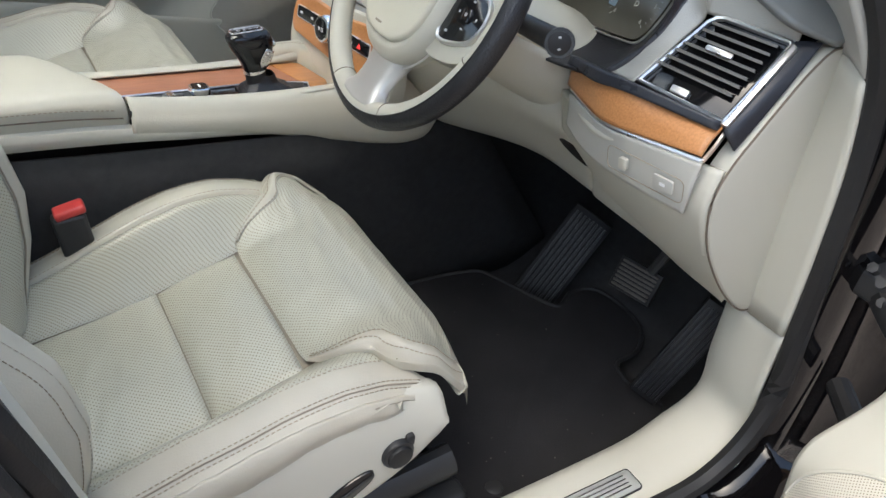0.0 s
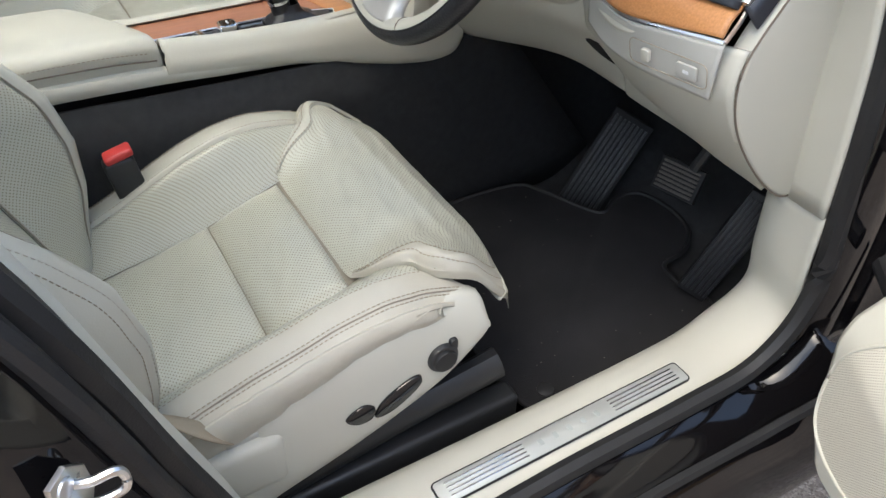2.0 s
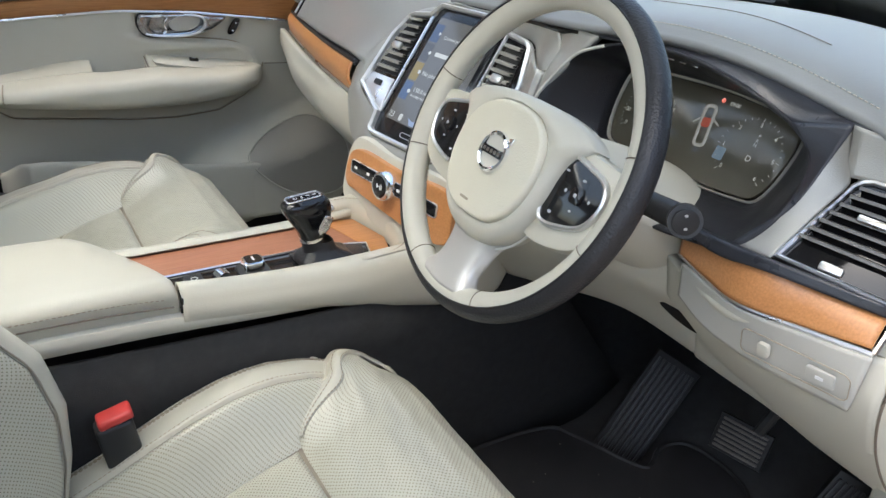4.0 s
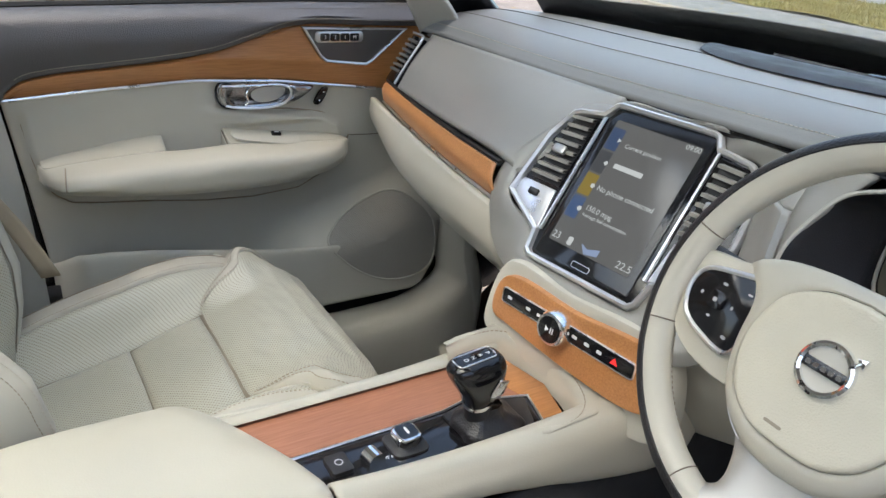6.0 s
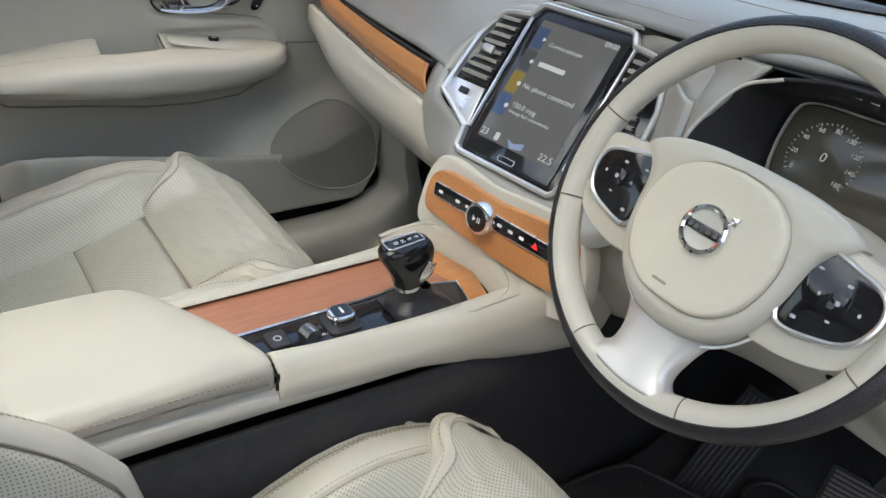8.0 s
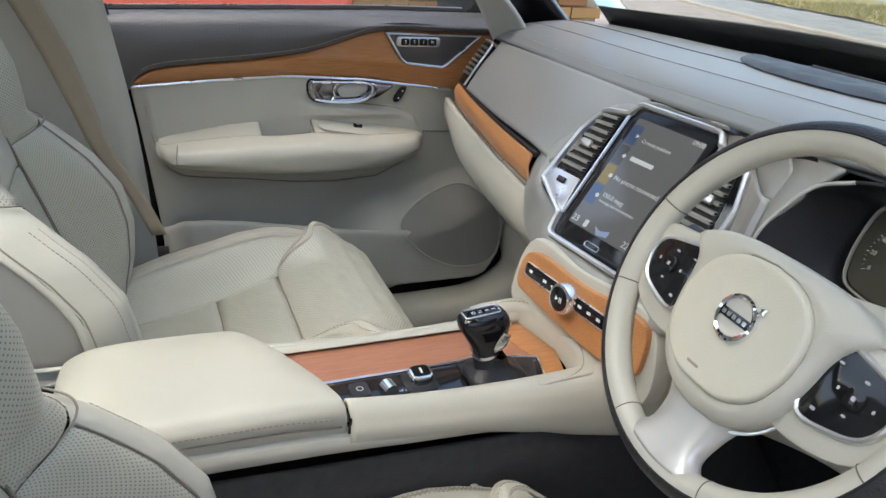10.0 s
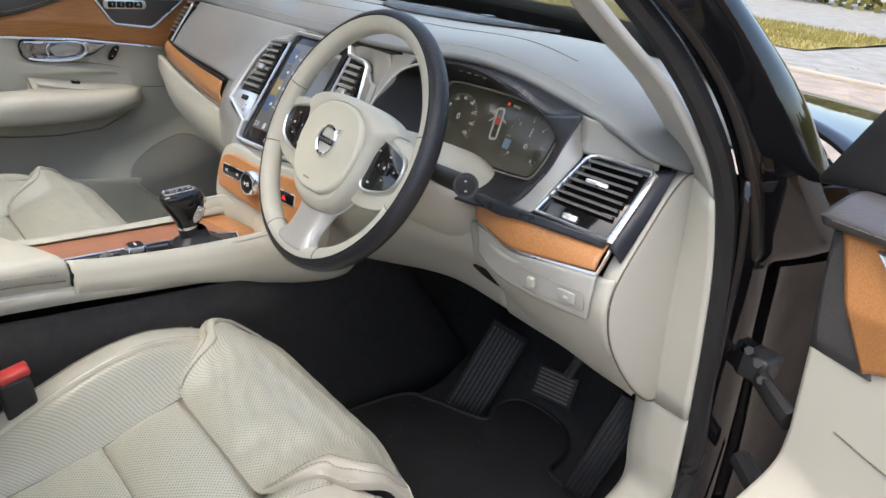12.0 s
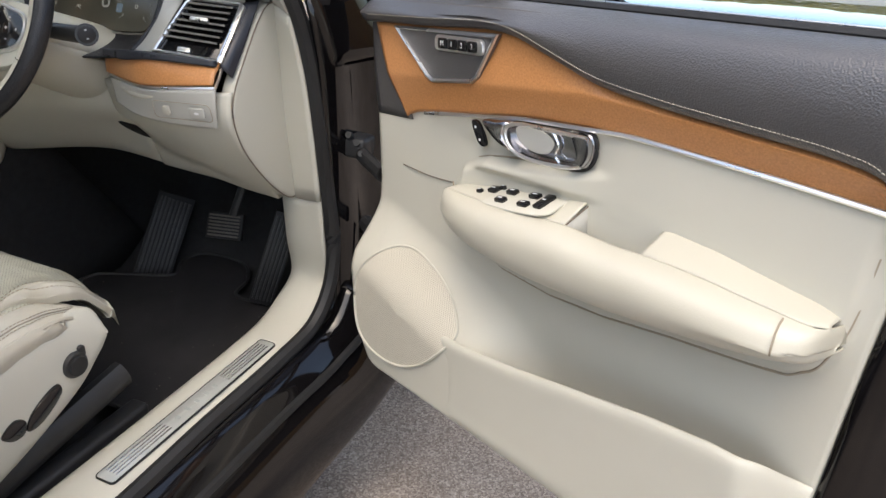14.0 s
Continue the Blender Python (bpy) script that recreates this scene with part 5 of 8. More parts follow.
for f, z in ((1.0, 0.785), (0.95, 0.794), (0.72, 0.801), (0.52, 0.808), (0.42, 0.82)):
    rows.append([(0.043 + 0.036 * f * math.copysign(abs(math.cos(a)) ** 0.7, math.cos(a)) * (1 + 0.06 * math.sin(7 * a) * f), -0.055 - 0.012 * (1 - f) + 0.044 * f * math.copysign(abs(math.sin(a)) ** 0.7, math.sin(a)) * (1 + 0.05 * math.cos(6 * a) * f), z) for a in np.linspace(0, 2 * math.pi, 41)])
part("gaiter", grid(rows, 16, 60), BLACKLEATHER, gear, "creased black leather gaiter")
part("lever_shaft", tube([(0.043, -0.07, 0.80), (0.043, -0.076, 0.83)], [0.017, 0.016], 6, 18), BLACKPL, gear)
part("lever_collar", tube([(0.043, -0.075, 0.824), (0.043, -0.076, 0.829)], 0.0175, 4, 20), CHROME, gear, "chrome collar")
rows = []
for z, y, rx, ry in ((0.829, -0.075, 0.017, 0.018), (0.842, -0.074, 0.019, 0.024), (0.86, -0.078, 0.021, 0.031), (0.874, -0.082, 0.022, 0.035), (0.884, -0.085, 0.020, 0.034), (0.890, -0.086, 0.015, 0.028), (0.892, -0.086, 0.004, 0.008)):
    rows.append([(0.043 + rx * math.copysign(abs(math.cos(a)) ** 0.65, math.cos(a)), y + ry * math.copysign(abs(math.sin(a)) ** 0.65, math.sin(a)), z + 0.10 * (y - (y + ry * math.sin(a))) * (-1.0)) for a in np.linspace(0, 2 * math.pi, 33)])
knob = part("gear_knob", grid(rows, 24, 44), GLOSS, gear, "black rounded gear knob")
GK = basis((0.043, -0.088, 0.8925), (1, 0, 0), (0, 1, 0.10))
part("knob_window", band(rrect(0.022, 0.052, 0.005), GK, 0.002, 0.0015, -0.001), CHROME, knob, "chrome window on the knob")
for k, c in enumerate("PRND"):
    words(c, 0.008, sh(GK, 0.002, 0.016 - 0.0095 * k, 0.001), WHITE, knob)
for s in (1, -1):
    bm = grid([[(0.043 + s * 0.0225, -0.062, 0.868), (0.043 + s * 0.0222, -0.05, 0.862)], [(0.043 + s * 0.0215, -0.072, 0.848), (0.043 + s * 0.021, -0.056, 0.845)], [(0.043 + s * 0.019, -0.07, 0.836), (0.043 + s * 0.0185, -0.064, 0.836)]], 10, 5)
    part("knob_inlay", bm, CHROME, knob, "satin chrome side inlay", solid=0.0015)
part("lever_button", rbox((0.043, -0.047, 0.868), (0.012, 0.012, 0.01), 0.003), CHROME, gear)
# starter knob, roller and brake switch
SK = basis((0.027, -0.160, 0.781), (1, 0, 0), (0, 1, 0))
ST2 = part("starter_base", plate(rrect(0.044, 0.046, 0.01), SK, 0.003, 0.001), BLACKPL, ctrl)
start = part("starter_knob", plate(rrect(0.031, 0.031, 0.009, 5), SK, 0.016, 0.003, 0.003), BRIGHT, cons, "square chrome starter knob")
part("starter_face", plate(rrect(0.024, 0.024, 0.006, 4), SK, 0.001, 0, 0.0188), GLOSS, start)
part("starter_mark", plate(rrect(0.012, 0.003, 0.001, 2), SK, 0.0003, 0, 0.0199), WHITE, start)
bm = tube([(0.028, -0.209, 0.786), (0.046, -0.206, 0.786)], 0.011, 4, 24)
part("mode_roller", bm, BRIGHT, cons, "knurled glass and chrome roller")
words("DRIVE MODE", 0.006, sh(basis((0.040, -0.186, 0.7818), (1, 0, 0), (0, 1, 0)), 0, 0, 0, 80), WHITE, ctrl)
part("brake_switch", plate(rrect(0.032, 0.026, 0.004), basis((0.028, -0.245, 0.781), (1, 0, 0), (0, 1, 0)), 0.006, 0.002), BLACKPL, ctrl, "parking brake switch")
part("brake_mark", band(disc(0.005, 16, 0.028, -0.245), basis((0, 0, 0.7873), (1, 0, 0), (0, 1, 0)), 0.0012, 0.0003), WHITE, ctrl)


# ---- seats ----
SHELL = material("taupe_shell_plastic", (0.31, 0.295, 0.26), 0.5, vary=0.06, scale=8, grain=0.2, grain_scale=900)
LINING = material("brown_seat_lining", (0.27, 0.235, 0.185), 0.8, vary=0.1, scale=40)


SHELL_Y = (-0.34, -0.163, -0.08, -0.009, 0.063, 0.10, 0.125)
SHELL_Z = (-0.06, -0.021, 0.014, 0.034, 0.033, 0.027, 0.015)


def seat(name, cx, y0, z0, out, label):
    """A front seat: cx its middle, (y0, z0) its cushion's cross seam, out +1 or -1 the door side."""
    st = thing(name, (cx, y0 - 0.1, 0.33), label, "car seat", "front seats")

    def at(x, y, z):
        return (cx + x * out, y0 + y, z0 + z)

    ys_c = (-0.34, -0.2, -0.117, 0.0, 0.04, 0.09, 0.13, 0.16, 0.182, 0.197, 0.204)
    zs_c = (-0.088, -0.064, -0.043, 0.0, 0.018, 0.036, 0.044, 0.040, 0.024, -0.004, -0.05)
    ys_k = (-0.34, -0.262, -0.227, -0.167, -0.115, -0.067, -0.03, 0.003, 0.048, 0.093, 0.14, 0.20)
    zs_in = (-0.058, -0.027, -0.012, 0.018, 0.042, 0.058, 0.064, 0.065, 0.057, 0.042, 0.012, -0.04)
    zs_out = (-0.035, -0.008, 0.005, 0.024, 0.036, 0.050, 0.056, 0.059, 0.054, 0.040, 0.012, -0.04)

    def mid(y):
        return lerp(y, ys_c, zs_c)

    def top(x, y):
        """Height of the cushion with its two bolsters."""
        a = abs(x)
        k = lerp(y, ys_k, zs_out if x > 0 else zs_in)
        c = min(mid(y), k) if y > 0.02 else mid(y)
        z = c + (k - c) * sstep(0.126, 0.212, a)
        z -= 9.0 * max(0.0, a - 0.224) ** 2
        return z + 0.005 * (1 - (a / 0.13) ** 2 if a < 0.13 else 0)

    def rear_of_front(x):
        a = abs(x)
        return 0.0015 + 0.062 * sstep(0.134, 0.196, a) + 0.050 * (1 - math.sqrt(1 - min(1.0, max(0.0, (a - 0.18) / 0.06)) ** 2))

    def puff(d, e):
        return 0.0085 * math.exp(-max(0.0, min(d, e)) / 0.006)

    def crease(x, y):
        return 0.0016 * noise.noise(Vector((x * 14, y * 30, out * 3.0))) + 0.0009 * noise.noise(Vector((x * 30, y * 70 + x * 20, out * 5.0)))

    # inner lining under the seams
    part("cushion_core", field(lambda u, v: at(-0.24 + 0.48 * u, -0.34 + 0.38 * v, top(-0.24 + 0.48 * u, -0.34 + 0.38 * v) - 0.009), np.linspace(0, 1, 60), np.linspace(0, 1, 60)), LINING, st, "brown seat lining in the seams")
    # centre panels
    for ya, yb in ((-0.34, -0.118), (-0.116, -0.001)):
        def fn(u, v, ya=ya, yb=yb):
            x, y = -0.134 + 0.268 * u, ya + (yb - ya) * v
            d = min(x + 0.134, 0.134 - x)
            sag = 0.004 * math.sin(math.pi * min(1, max(0, (y - ya) / (yb - ya)))) if ya > -0.3 else 0.003 * sstep(-0.30, -0.16, y)
            return at(x, y, top(x, y) + sag + crease(x, y) - puff(d, min(y - ya if ya > -0.3 else 1, yb - y)))
        part("seat_panel", field(fn, np.linspace(0, 1, 70), np.linspace(0, 1, 60)), PERF, st, "perforated cream leather")
    # bolsters: perforated inside, plain outside
    for sd in (-1, 1):
        for xa, xb, mt, nm in ((0.1345, 0.203, PERF, "bolster_inner"), (0.2035, 0.262, LEATHER if sd < 0 else WORN, "bolster_outer")):
            def fn(u, v, xa=xa, xb=xb, sd=sd):
                x = xa + (xb - xa) * u
                ye = min(rear_of_front(x) + 0.012, 0.15 - 6 * max(0, x - 0.235) ** 1.5)
                y = -0.34 + (ye + 0.34) * v
                d = min(x - xa, (xb - x) if xb < 0.25 else 1)
                k = 0.75 if x < 0.204 else 0.35
                return at(sd * x, y, top(sd * x, y) + 0.4 * crease(x, y) - puff(d, 1) * k)
            part(nm, field(fn, np.linspace(0, 1, 26), np.linspace(0, 1, 80)), mt, st)
        stitches([at(sd * 0.209, y, top(sd * 0.209, y) - 0.0012) for y in np.linspace(-0.33, 0.068, 18)], TANTHREAD, st)
        stitches([at(sd * 0.243, y, top(sd * 0.243, y) + 0.0008) for y in np.linspace(-0.33, 0.10, 18)], TANTHREAD, st)
        part("bolster_seam", tube([at(sd * 0.2475, y, top(sd * 0.2475, y) + 0.0004) for y in np.linspace(-0.33, 0.12, 20)], 0.0012, 40, 5), LINING, st)
        stitches([at(sd * 0.252, y, top(sd * 0.252, y) + 0.0008) for y in np.linspace(-0.33, 0.10, 18)], TANTHREAD, st)

    # thigh section: a pad of its own that laps over the bolsters and droops at its corners
    def edge_x(y):
        return 0.238 - 0.012 * sstep(0.15, 0.2, y)

    def lap(x, y):
        a = abs(x)
        z = mid(y) + lerp(y, (0.0, 0.05, 0.09, 0.125, 0.16), (0.030, 0.032, 0.026, 0.012, 0.0)) * sstep(0.10, 0.205, a)
        z -= (0.040 if x > 0 else 0.022) * sstep(0.13, 0.242, a) * sstep(0.105, 0.19, y)
        z += 0.050 * sstep(0.17, 0.235, a) * sstep(0.180, 0.204, y)
        return z + 0.004 + 0.0035 * math.sin(math.pi * min(1.0, max(0.0, y / 0.15)))

    def roll(x, y):
        """Rounding of the thigh section towards its rear and side edges."""
        a = abs(x)
        rear = max(0.0, 1 - (y - rear_of_front(a)) / 0.020) * sstep(0.15, 0.2, a)
        side = max(0.0, 1 - (0.240 - a) / 0.026)
        return 0.017 * min(1.0, math.hypot(rear, side)) ** 2.4

    def thigh(u, v):
        x = -0.238 + 0.476 * u
        ya = rear_of_front(x)
        y = ya + (0.204 - 0.020 * sstep(0.17, 0.238, abs(x)) - ya) * v
        yy = y + 0.020 * sstep(0.17, 0.238, abs(x)) * v
        return at(x, y, lap(x, yy) + 1.4 * crease(x, y) - puff(y - ya, 1) * 0.6 * (1 - sstep(0.15, 0.2, abs(x))) - roll(x, y))
    part("thigh_section", field(thigh, np.linspace(0, 1, 110), np.linspace(0, 1, 60) ** 0.85), PERF, st, "perforated cream leather thigh section")
    # plain bound edge of the thigh section over each bolster, with its rolled lip
    for sd in (-1, 1):
        line = [(x, rear_of_front(x)) for x in 0.137 + 0.1025 * np.sin(np.linspace(0, math.pi / 2, 36))] + [(edge_x(y) + 0.002, y) for y in np.linspace(0.116, 0.182, 12)]
        ctr = (0.10, 0.16)
        rows, seam1, seam2 = [], [], []
        for i, (x, y) in enumerate(line):
            k = sstep(0, 10, i)
            dx, dy = ctr[0] - x, ctr[1] - y
            n = math.hypot(dx, dy)
            w = 0.006 + 0.020 * k
            r = [at(sd * (x - dx / n * 0.001), y - dy / n * 0.001, lap(sd * x, y) - 0.004 - 0.020 * k), at(sd * (x - dx / n * 0.003 * k), y - dy / n * 0.003 * k, lap(sd * x, y) - 0.003 - 0.006 * k)]
            for t in (0.05, 0.2, 0.5, 0.8, 0.95, 1.0):
                px, py = x + dx / n * w * t, y + dy / n * w * t
                r.append(at(sd * px, py, lap(sd * px, py) + 0.0012 + 0.0016 * math.sin(math.pi * t) * k - (0.004 if t == 1.0 else 0.0) - roll(px, py)))
            rows.append(r)
            for t, seam in ((0.35, seam1), (0.9, seam2)):
                px, py = x + dx / n * w * t, y + dy / n * w * t
                seam.append(at(sd * px, py, lap(sd * px, py) + 0.0032 - roll(px, py)))
        part("bound_edge", grid(rows, 90, 20), LEATHER if sd < 0 else WORN, st, "plain stitched leather edge")
        stitches(seam1, TANTHREAD, st)
        stitches(seam2, TANTHREAD, st)
    # side roll between cushion and shell
    for sd in (1, -1):
        rows = []
        for y in (-0.34, -0.25, -0.15, -0.05, 0.02, 0.06, 0.09, 0.112):
            zt = top(sd * 0.262, y)
            zs = lerp(y, SHELL_Y, SHELL_Z) - 0.006
            zt = max(zt, zs + 0.004)
            k = 0.012 * sstep(0.05, 0.112, y)
            zt -= 0.9 * k
            rows.append([at(sd * (0.259 - k), y, zt), at(sd * (0.2645 - k), y, zt - 0.007), at(sd * (0.2655 - k), y, (zt + zs) / 2), at(sd * (0.258 - k), y, zs - 0.012)])
        bm = grid(rows, 80, 14)
        for v in bm.verts:
            v.co.x += 0.0024 * noise.noise(v.co * 45) * sd * out
        part("side_roll", bm, WORN if sd > 0 else LEATHER, st, "creased leather side roll", solid=0.01)
    rows = [[at(-0.205, 0.115, -0.03), at(0, 0.185, -0.05), at(0.205, 0.115, -0.03)], [at(-0.205, 0.09, -0.10), at(0, 0.15, -0.13), at(0.205, 0.09, -0.10)]]
    part("front_apron", grid(rows, 6, 20), BLACKPL, st, "black cushion underside", solid=0.01)
    # plastic side shell
    for sd in (1, -1):
        rows = []
        for y, zt, zb in ((-0.30, -0.078, -0.19), (-0.185, -0.075, -0.185), (-0.175, -0.030, -0.18), (-0.163, -0.021, -0.176), (-0.08, 0.014, -0.152), (-0.009, 0.034, -0.126), (0.063, 0.033, -0.092), (0.10, 0.027, -0.062), (0.117, 0.018, -0.045), (0.124, -0.004, -0.03)):
            rows.append([at(sd * 0.238, y, zt - 0.002), at(sd * 0.254, y, zt), at(sd * 0.265, y, zt - 0.012), at(sd * 0.2745, y, zt * 0.5 + zb * 0.5), at(sd * 0.271, y, zb + 0.018), at(sd * 0.25, y, zb)])
        part("side_shell", grid(rows, 70, 24), PLASTIC, st, "cream plastic seat side shell", solid=0.006)
    bm = tube([at(0.255, 0.16, -0.125), at(0.245, 0.0, -0.16), at(0.245, -0.3, -0.21)], 0.02, 14, 10, squash=1.3)
    part("seat_rail", bm, BLACKPL, st, "black seat rail cover")
    part("seat_rail", tube([at(-0.245, 0.16, -0.13), at(-0.245, 0.0, -0.16), at(-0.245, -0.3, -0.21)], 0.02, 14, 10, squash=1.3), BLACKPL, st, "black seat rail cover")
    for sd in (-1, 1):
        part("seat_foot", rbox(at(sd * 0.245, -0.05, -0.26), (0.04, 0.5, 0.1), 0.01), BLACKPL, st, "black seat mounting")
    # backrest, by height
    zc_, yc_ = (-0.07, -0.05, 0.1, 0.25, 0.36, 0.46, 0.54, 0.58), (-0.305, -0.307, -0.367, -0.412, -0.437, -0.462, -0.50, -0.53)
    zb_, yb_ = (-0.07, -0.021, 0.037, 0.103, 0.174, 0.232, 0.286, 0.326, 0.36, 0.41, 0.453, 0.50, 0.53, 0.58), (-0.277, -0.269, -0.255, -0.251, -0.266, -0.304, -0.356, -0.397, -0.398, -0.404, -0.418, -0.443, -0.464, -0.52)
    zw_, w_ = (-0.07, 0.05, 0.15, 0.25, 0.29, 0.31, 0.335, 0.36, 0.42, 0.47, 0.52, 0.56, 0.58), (0.235, 0.262, 0.268, 0.262, 0.252, 0.240, 0.212, 0.202, 0.198, 0.188, 0.16, 0.115, 0.09)

    def wide(z):
        return lerp(z, zw_, w_)

    def face(a, z):
        """The front of the backrest at a share a of its half width."""
        yc, yb = lerp(z, zc_, yc_), lerp(z, zb_, yb_)
        y = yc + (yb - yc) * sstep(0.42, 0.80, abs(a))
        if abs(a) > 0.82:
            y -= 0.055 * ((abs(a) - 0.82) / 0.18) ** 2
        return y

    for aa, ab, za, zb, mt, nm in ((-0.47, 0.47, -0.07, 0.25, PERF, "back_panel"), (-0.47, 0.47, 0.252, 0.58, LEATHER, "upper_back_panel"),
                                   (0.475, 0.74, -0.07, 0.302, PERF, "back_bolster"), (-0.74, -0.475, -0.07, 0.302, PERF, "back_bolster"),
                                   (0.742, 1.0, -0.07, 0.302, LEATHER, "bolster_edge"), (-1.0, -0.742, -0.07, 0.302, LEATHER, "bolster_edge"),
                                   (0.475, 1.0, 0.304, 0.58, PERF, "shoulder_bolster"), (-1.0, -0.475, 0.304, 0.58, PERF, "shoulder_bolster")):
        def fn(u, v, aa=aa, ab=ab, za=za, zb=zb):
            a = aa + (ab - aa) * u
            slant = 0.07 * (abs(a) - 0.74)
            ze = zb + slant if zb == 0.302 else zb
            zs = za + slant if za == 0.304 else za
            z = zs + (ze - zs) * v
            w = wide(z)
            d = min(a - aa if aa > -0.9 else 1, ab - a if ab < 0.9 else 1) * w
            p = puff(d, min(z - zs if zs > 0.1 else 1, ze - z if ze < 0.5 else 1))
            return at(a * w, face(a, z) - p * 0.8, z)
        part(nm, field(fn, np.linspace(0, 1, 40 if "panel" in nm or "bolster" in nm[-8:] else 14), np.linspace(0, 1, 60)), mt, st)
    for sd in (-1, 1):
        stitches([at(sd * 0.87 * wide(z), face(0.87, z) + 0.001, z) for z in np.linspace(-0.05, 0.29, 14)], THREAD, st)
        stitches([at(sd * 0.91 * wide(z), face(0.91, z) + 0.001, z) for z in np.linspace(-0.05, 0.29, 14)], TANTHREAD, st)
        stitches([at(sd * a * wide(0.311 + 0.07 * (a - 0.74)), face(a, 0.311 + 0.07 * (a - 0.74)) + 0.001, 0.311 + 0.07 * (a - 0.74)) for a in np.linspace(0.5, 0.97, 8)], THREAD, st)
        for a in (0.475, 0.741, 0.995):
            part("back_seam", tube([at(sd * a * wide(z), face(a, z) - (0.004 if a < 0.9 else -0.0005), z) for z in np.linspace(-0.06, 0.30, 16)], 0.0013, 40, 5), LINING, st)
        part("back_seam", tube([at(sd * a * wide(0.303 + 0.07 * (a - 0.74)), face(a, 0.303) - 0.003, 0.303 + 0.07 * (a - 0.74)) for a in np.linspace(0.48, 0.99, 10)], 0.0013, 30, 5), LINING, st)
        # leather flank, then the plastic back shell
        rows = []
        for z in np.linspace(-0.07, 0.58, 26):
            w, y = wide(z), face(1.0, z)
            dep = lerp(z, (-0.07, 0.25, 0.58), (0.012, 0.014, 0.024))
            rows.append([at(sd * w, y, z), at(sd * w * 1.012, y - dep * 0.3, z), at(sd * w * 1.01, y - dep * 0.75, z), at(sd * w * 0.975, y - dep, z)])
        part("back_flank", grid(rows, 50, 12), LEATHER, st, "stitched leather backrest side")
        rows = []
        for z in np.linspace(-0.10, 0.57, 26):
            w, y = wide(max(z, -0.07)), face(1.0, max(z, -0.07))
            dep = lerp(z, (-0.07, 0.25, 0.58), (0.010, 0.012, 0.022))
            deep = lerp(z, (-0.1, 0.0, 0.25, 0.57), (0.19, 0.20, 0.16, 0.07))
            rows.append([at(sd * w * 0.97, y - dep + 0.006, z), at(sd * w * 0.985, y - dep - 0.004, z), at(sd * w * 0.98, y - deep * 0.8, z), at(sd * w * 0.85, y - deep, z), at(0, y - deep - 0.012, z)])
        part("back_shell", grid(rows, 40, 20), SHELL, st, "grey-beige backrest shell")
    # head restraint
    bm = rbox((0, 0, 0), (0.26, 0.085, 0.2), 0.04, 4)
    bm.transform(Matrix.Translation(at(0, -0.52, 0.69)) @ Matrix.Rotation(radians(8), 4, "X"))
    part("head_restraint", bm, LEATHER, st, "cream leather head restraint")
    # belt buckle beside the cushion
    bx = -0.226
    bk = rbox((0, 0, 0), (0.03, 0.045, 0.09), 0.006)
    bk.transform(Matrix.Translation(at(bx, -0.200, 0.010)) @ Matrix.Rotation(radians(8), 4, "X"))
    holder = part("buckle", bk, BLACKPL, st, "black seat belt buckle")
    bk = rbox((0, 0, 0), (0.027, 0.042, 0.013), 0.004)
    bk.transform(Matrix.Translation(at(bx, -0.203, 0.060)) @ Matrix.Rotation(radians(14), 4, "X"))
    part("release_button", bk, RED, holder, "red release button")
    return st


driver = seat("driver_seat", 0.388, -0.183, 0.635, 1, "cream perforated leather driver seat, worn on the outer bolster")
passenger = seat("passenger_seat", -0.387, -0.252, 0.677, -1, "cream perforated leather passenger seat, unworn")

# driver seat switches and belt pod
SHM = basis((0.661, -0.15, 0.58), (0, 1, 0), (0.0, 0, 1))
sw = part("lumbar_knob", plate(disc(0.021, 32, 0.022, 0.022), SHM, 0.018, 0.004, -0.004), BLACKPL, driver, "round black lumbar control")
part("knob_cap", plate(disc(0.016, 28, 0.022, 0.022), SHM, 0.005, 0.002, 0.014), RUBBER, sw)
part("knob_lever", plate(rrect(0.011, 0.018, 0.004, cx=0.037, cy=0.038), SHM, 0.012, 0.002), BLACKPL, sw)
part("switch_recess", plate(soften([(-0.12, -0.02), (-0.085, 0.003), (-0.05, -0.010), (-0.055, -0.038), (-0.10, -0.042)], 30), SHM, 0.006, 0.002, -0.002), BLACKPL, driver, "black seat switch base")
part("backrest_switch", plate(soften([(-0.112, -0.018), (-0.088, -0.004), (-0.072, -0.016), (-0.078, -0.034), (-0.098, -0.034)], 24), SHM, 0.008, 0.003, 0.003), GLOSS, driver, "black backrest switch")
part("cushion_switch", plate(soften([(-0.074, -0.034), (-0.066, -0.014), (-0.024, 0.009), (-0.010, 0.008), (-0.008, -0.006), (-0.052, -0.036)], 30), SHM, 0.014, 0.004, -0.002), GLOSS, driver, "black cushion height switch")
pod = rbox((0.652, -0.40, 0.545), (0.042, 0.13, 0.085), 0.014)
pod_ob = part("belt_pod", pod, PLASTIC, driver, "cream belt anchor cover")
part("belt_slot", rbox((0.648, -0.375, 0.588), (0.022, 0.05, 0.012), 0.003), GREYCREAM, pod_ob)
part("belt_tongue", rbox((0.648, -0.395, 0.592), (0.018, 0.02, 0.014), 0.003), CHROME, pod_ob, "chrome belt anchor")
belt = thing("seat_belt", (0.65, -0.42, 0.59), "tan seat belt webbing hanging beside the driver seat", "seat belt", "seat belts")
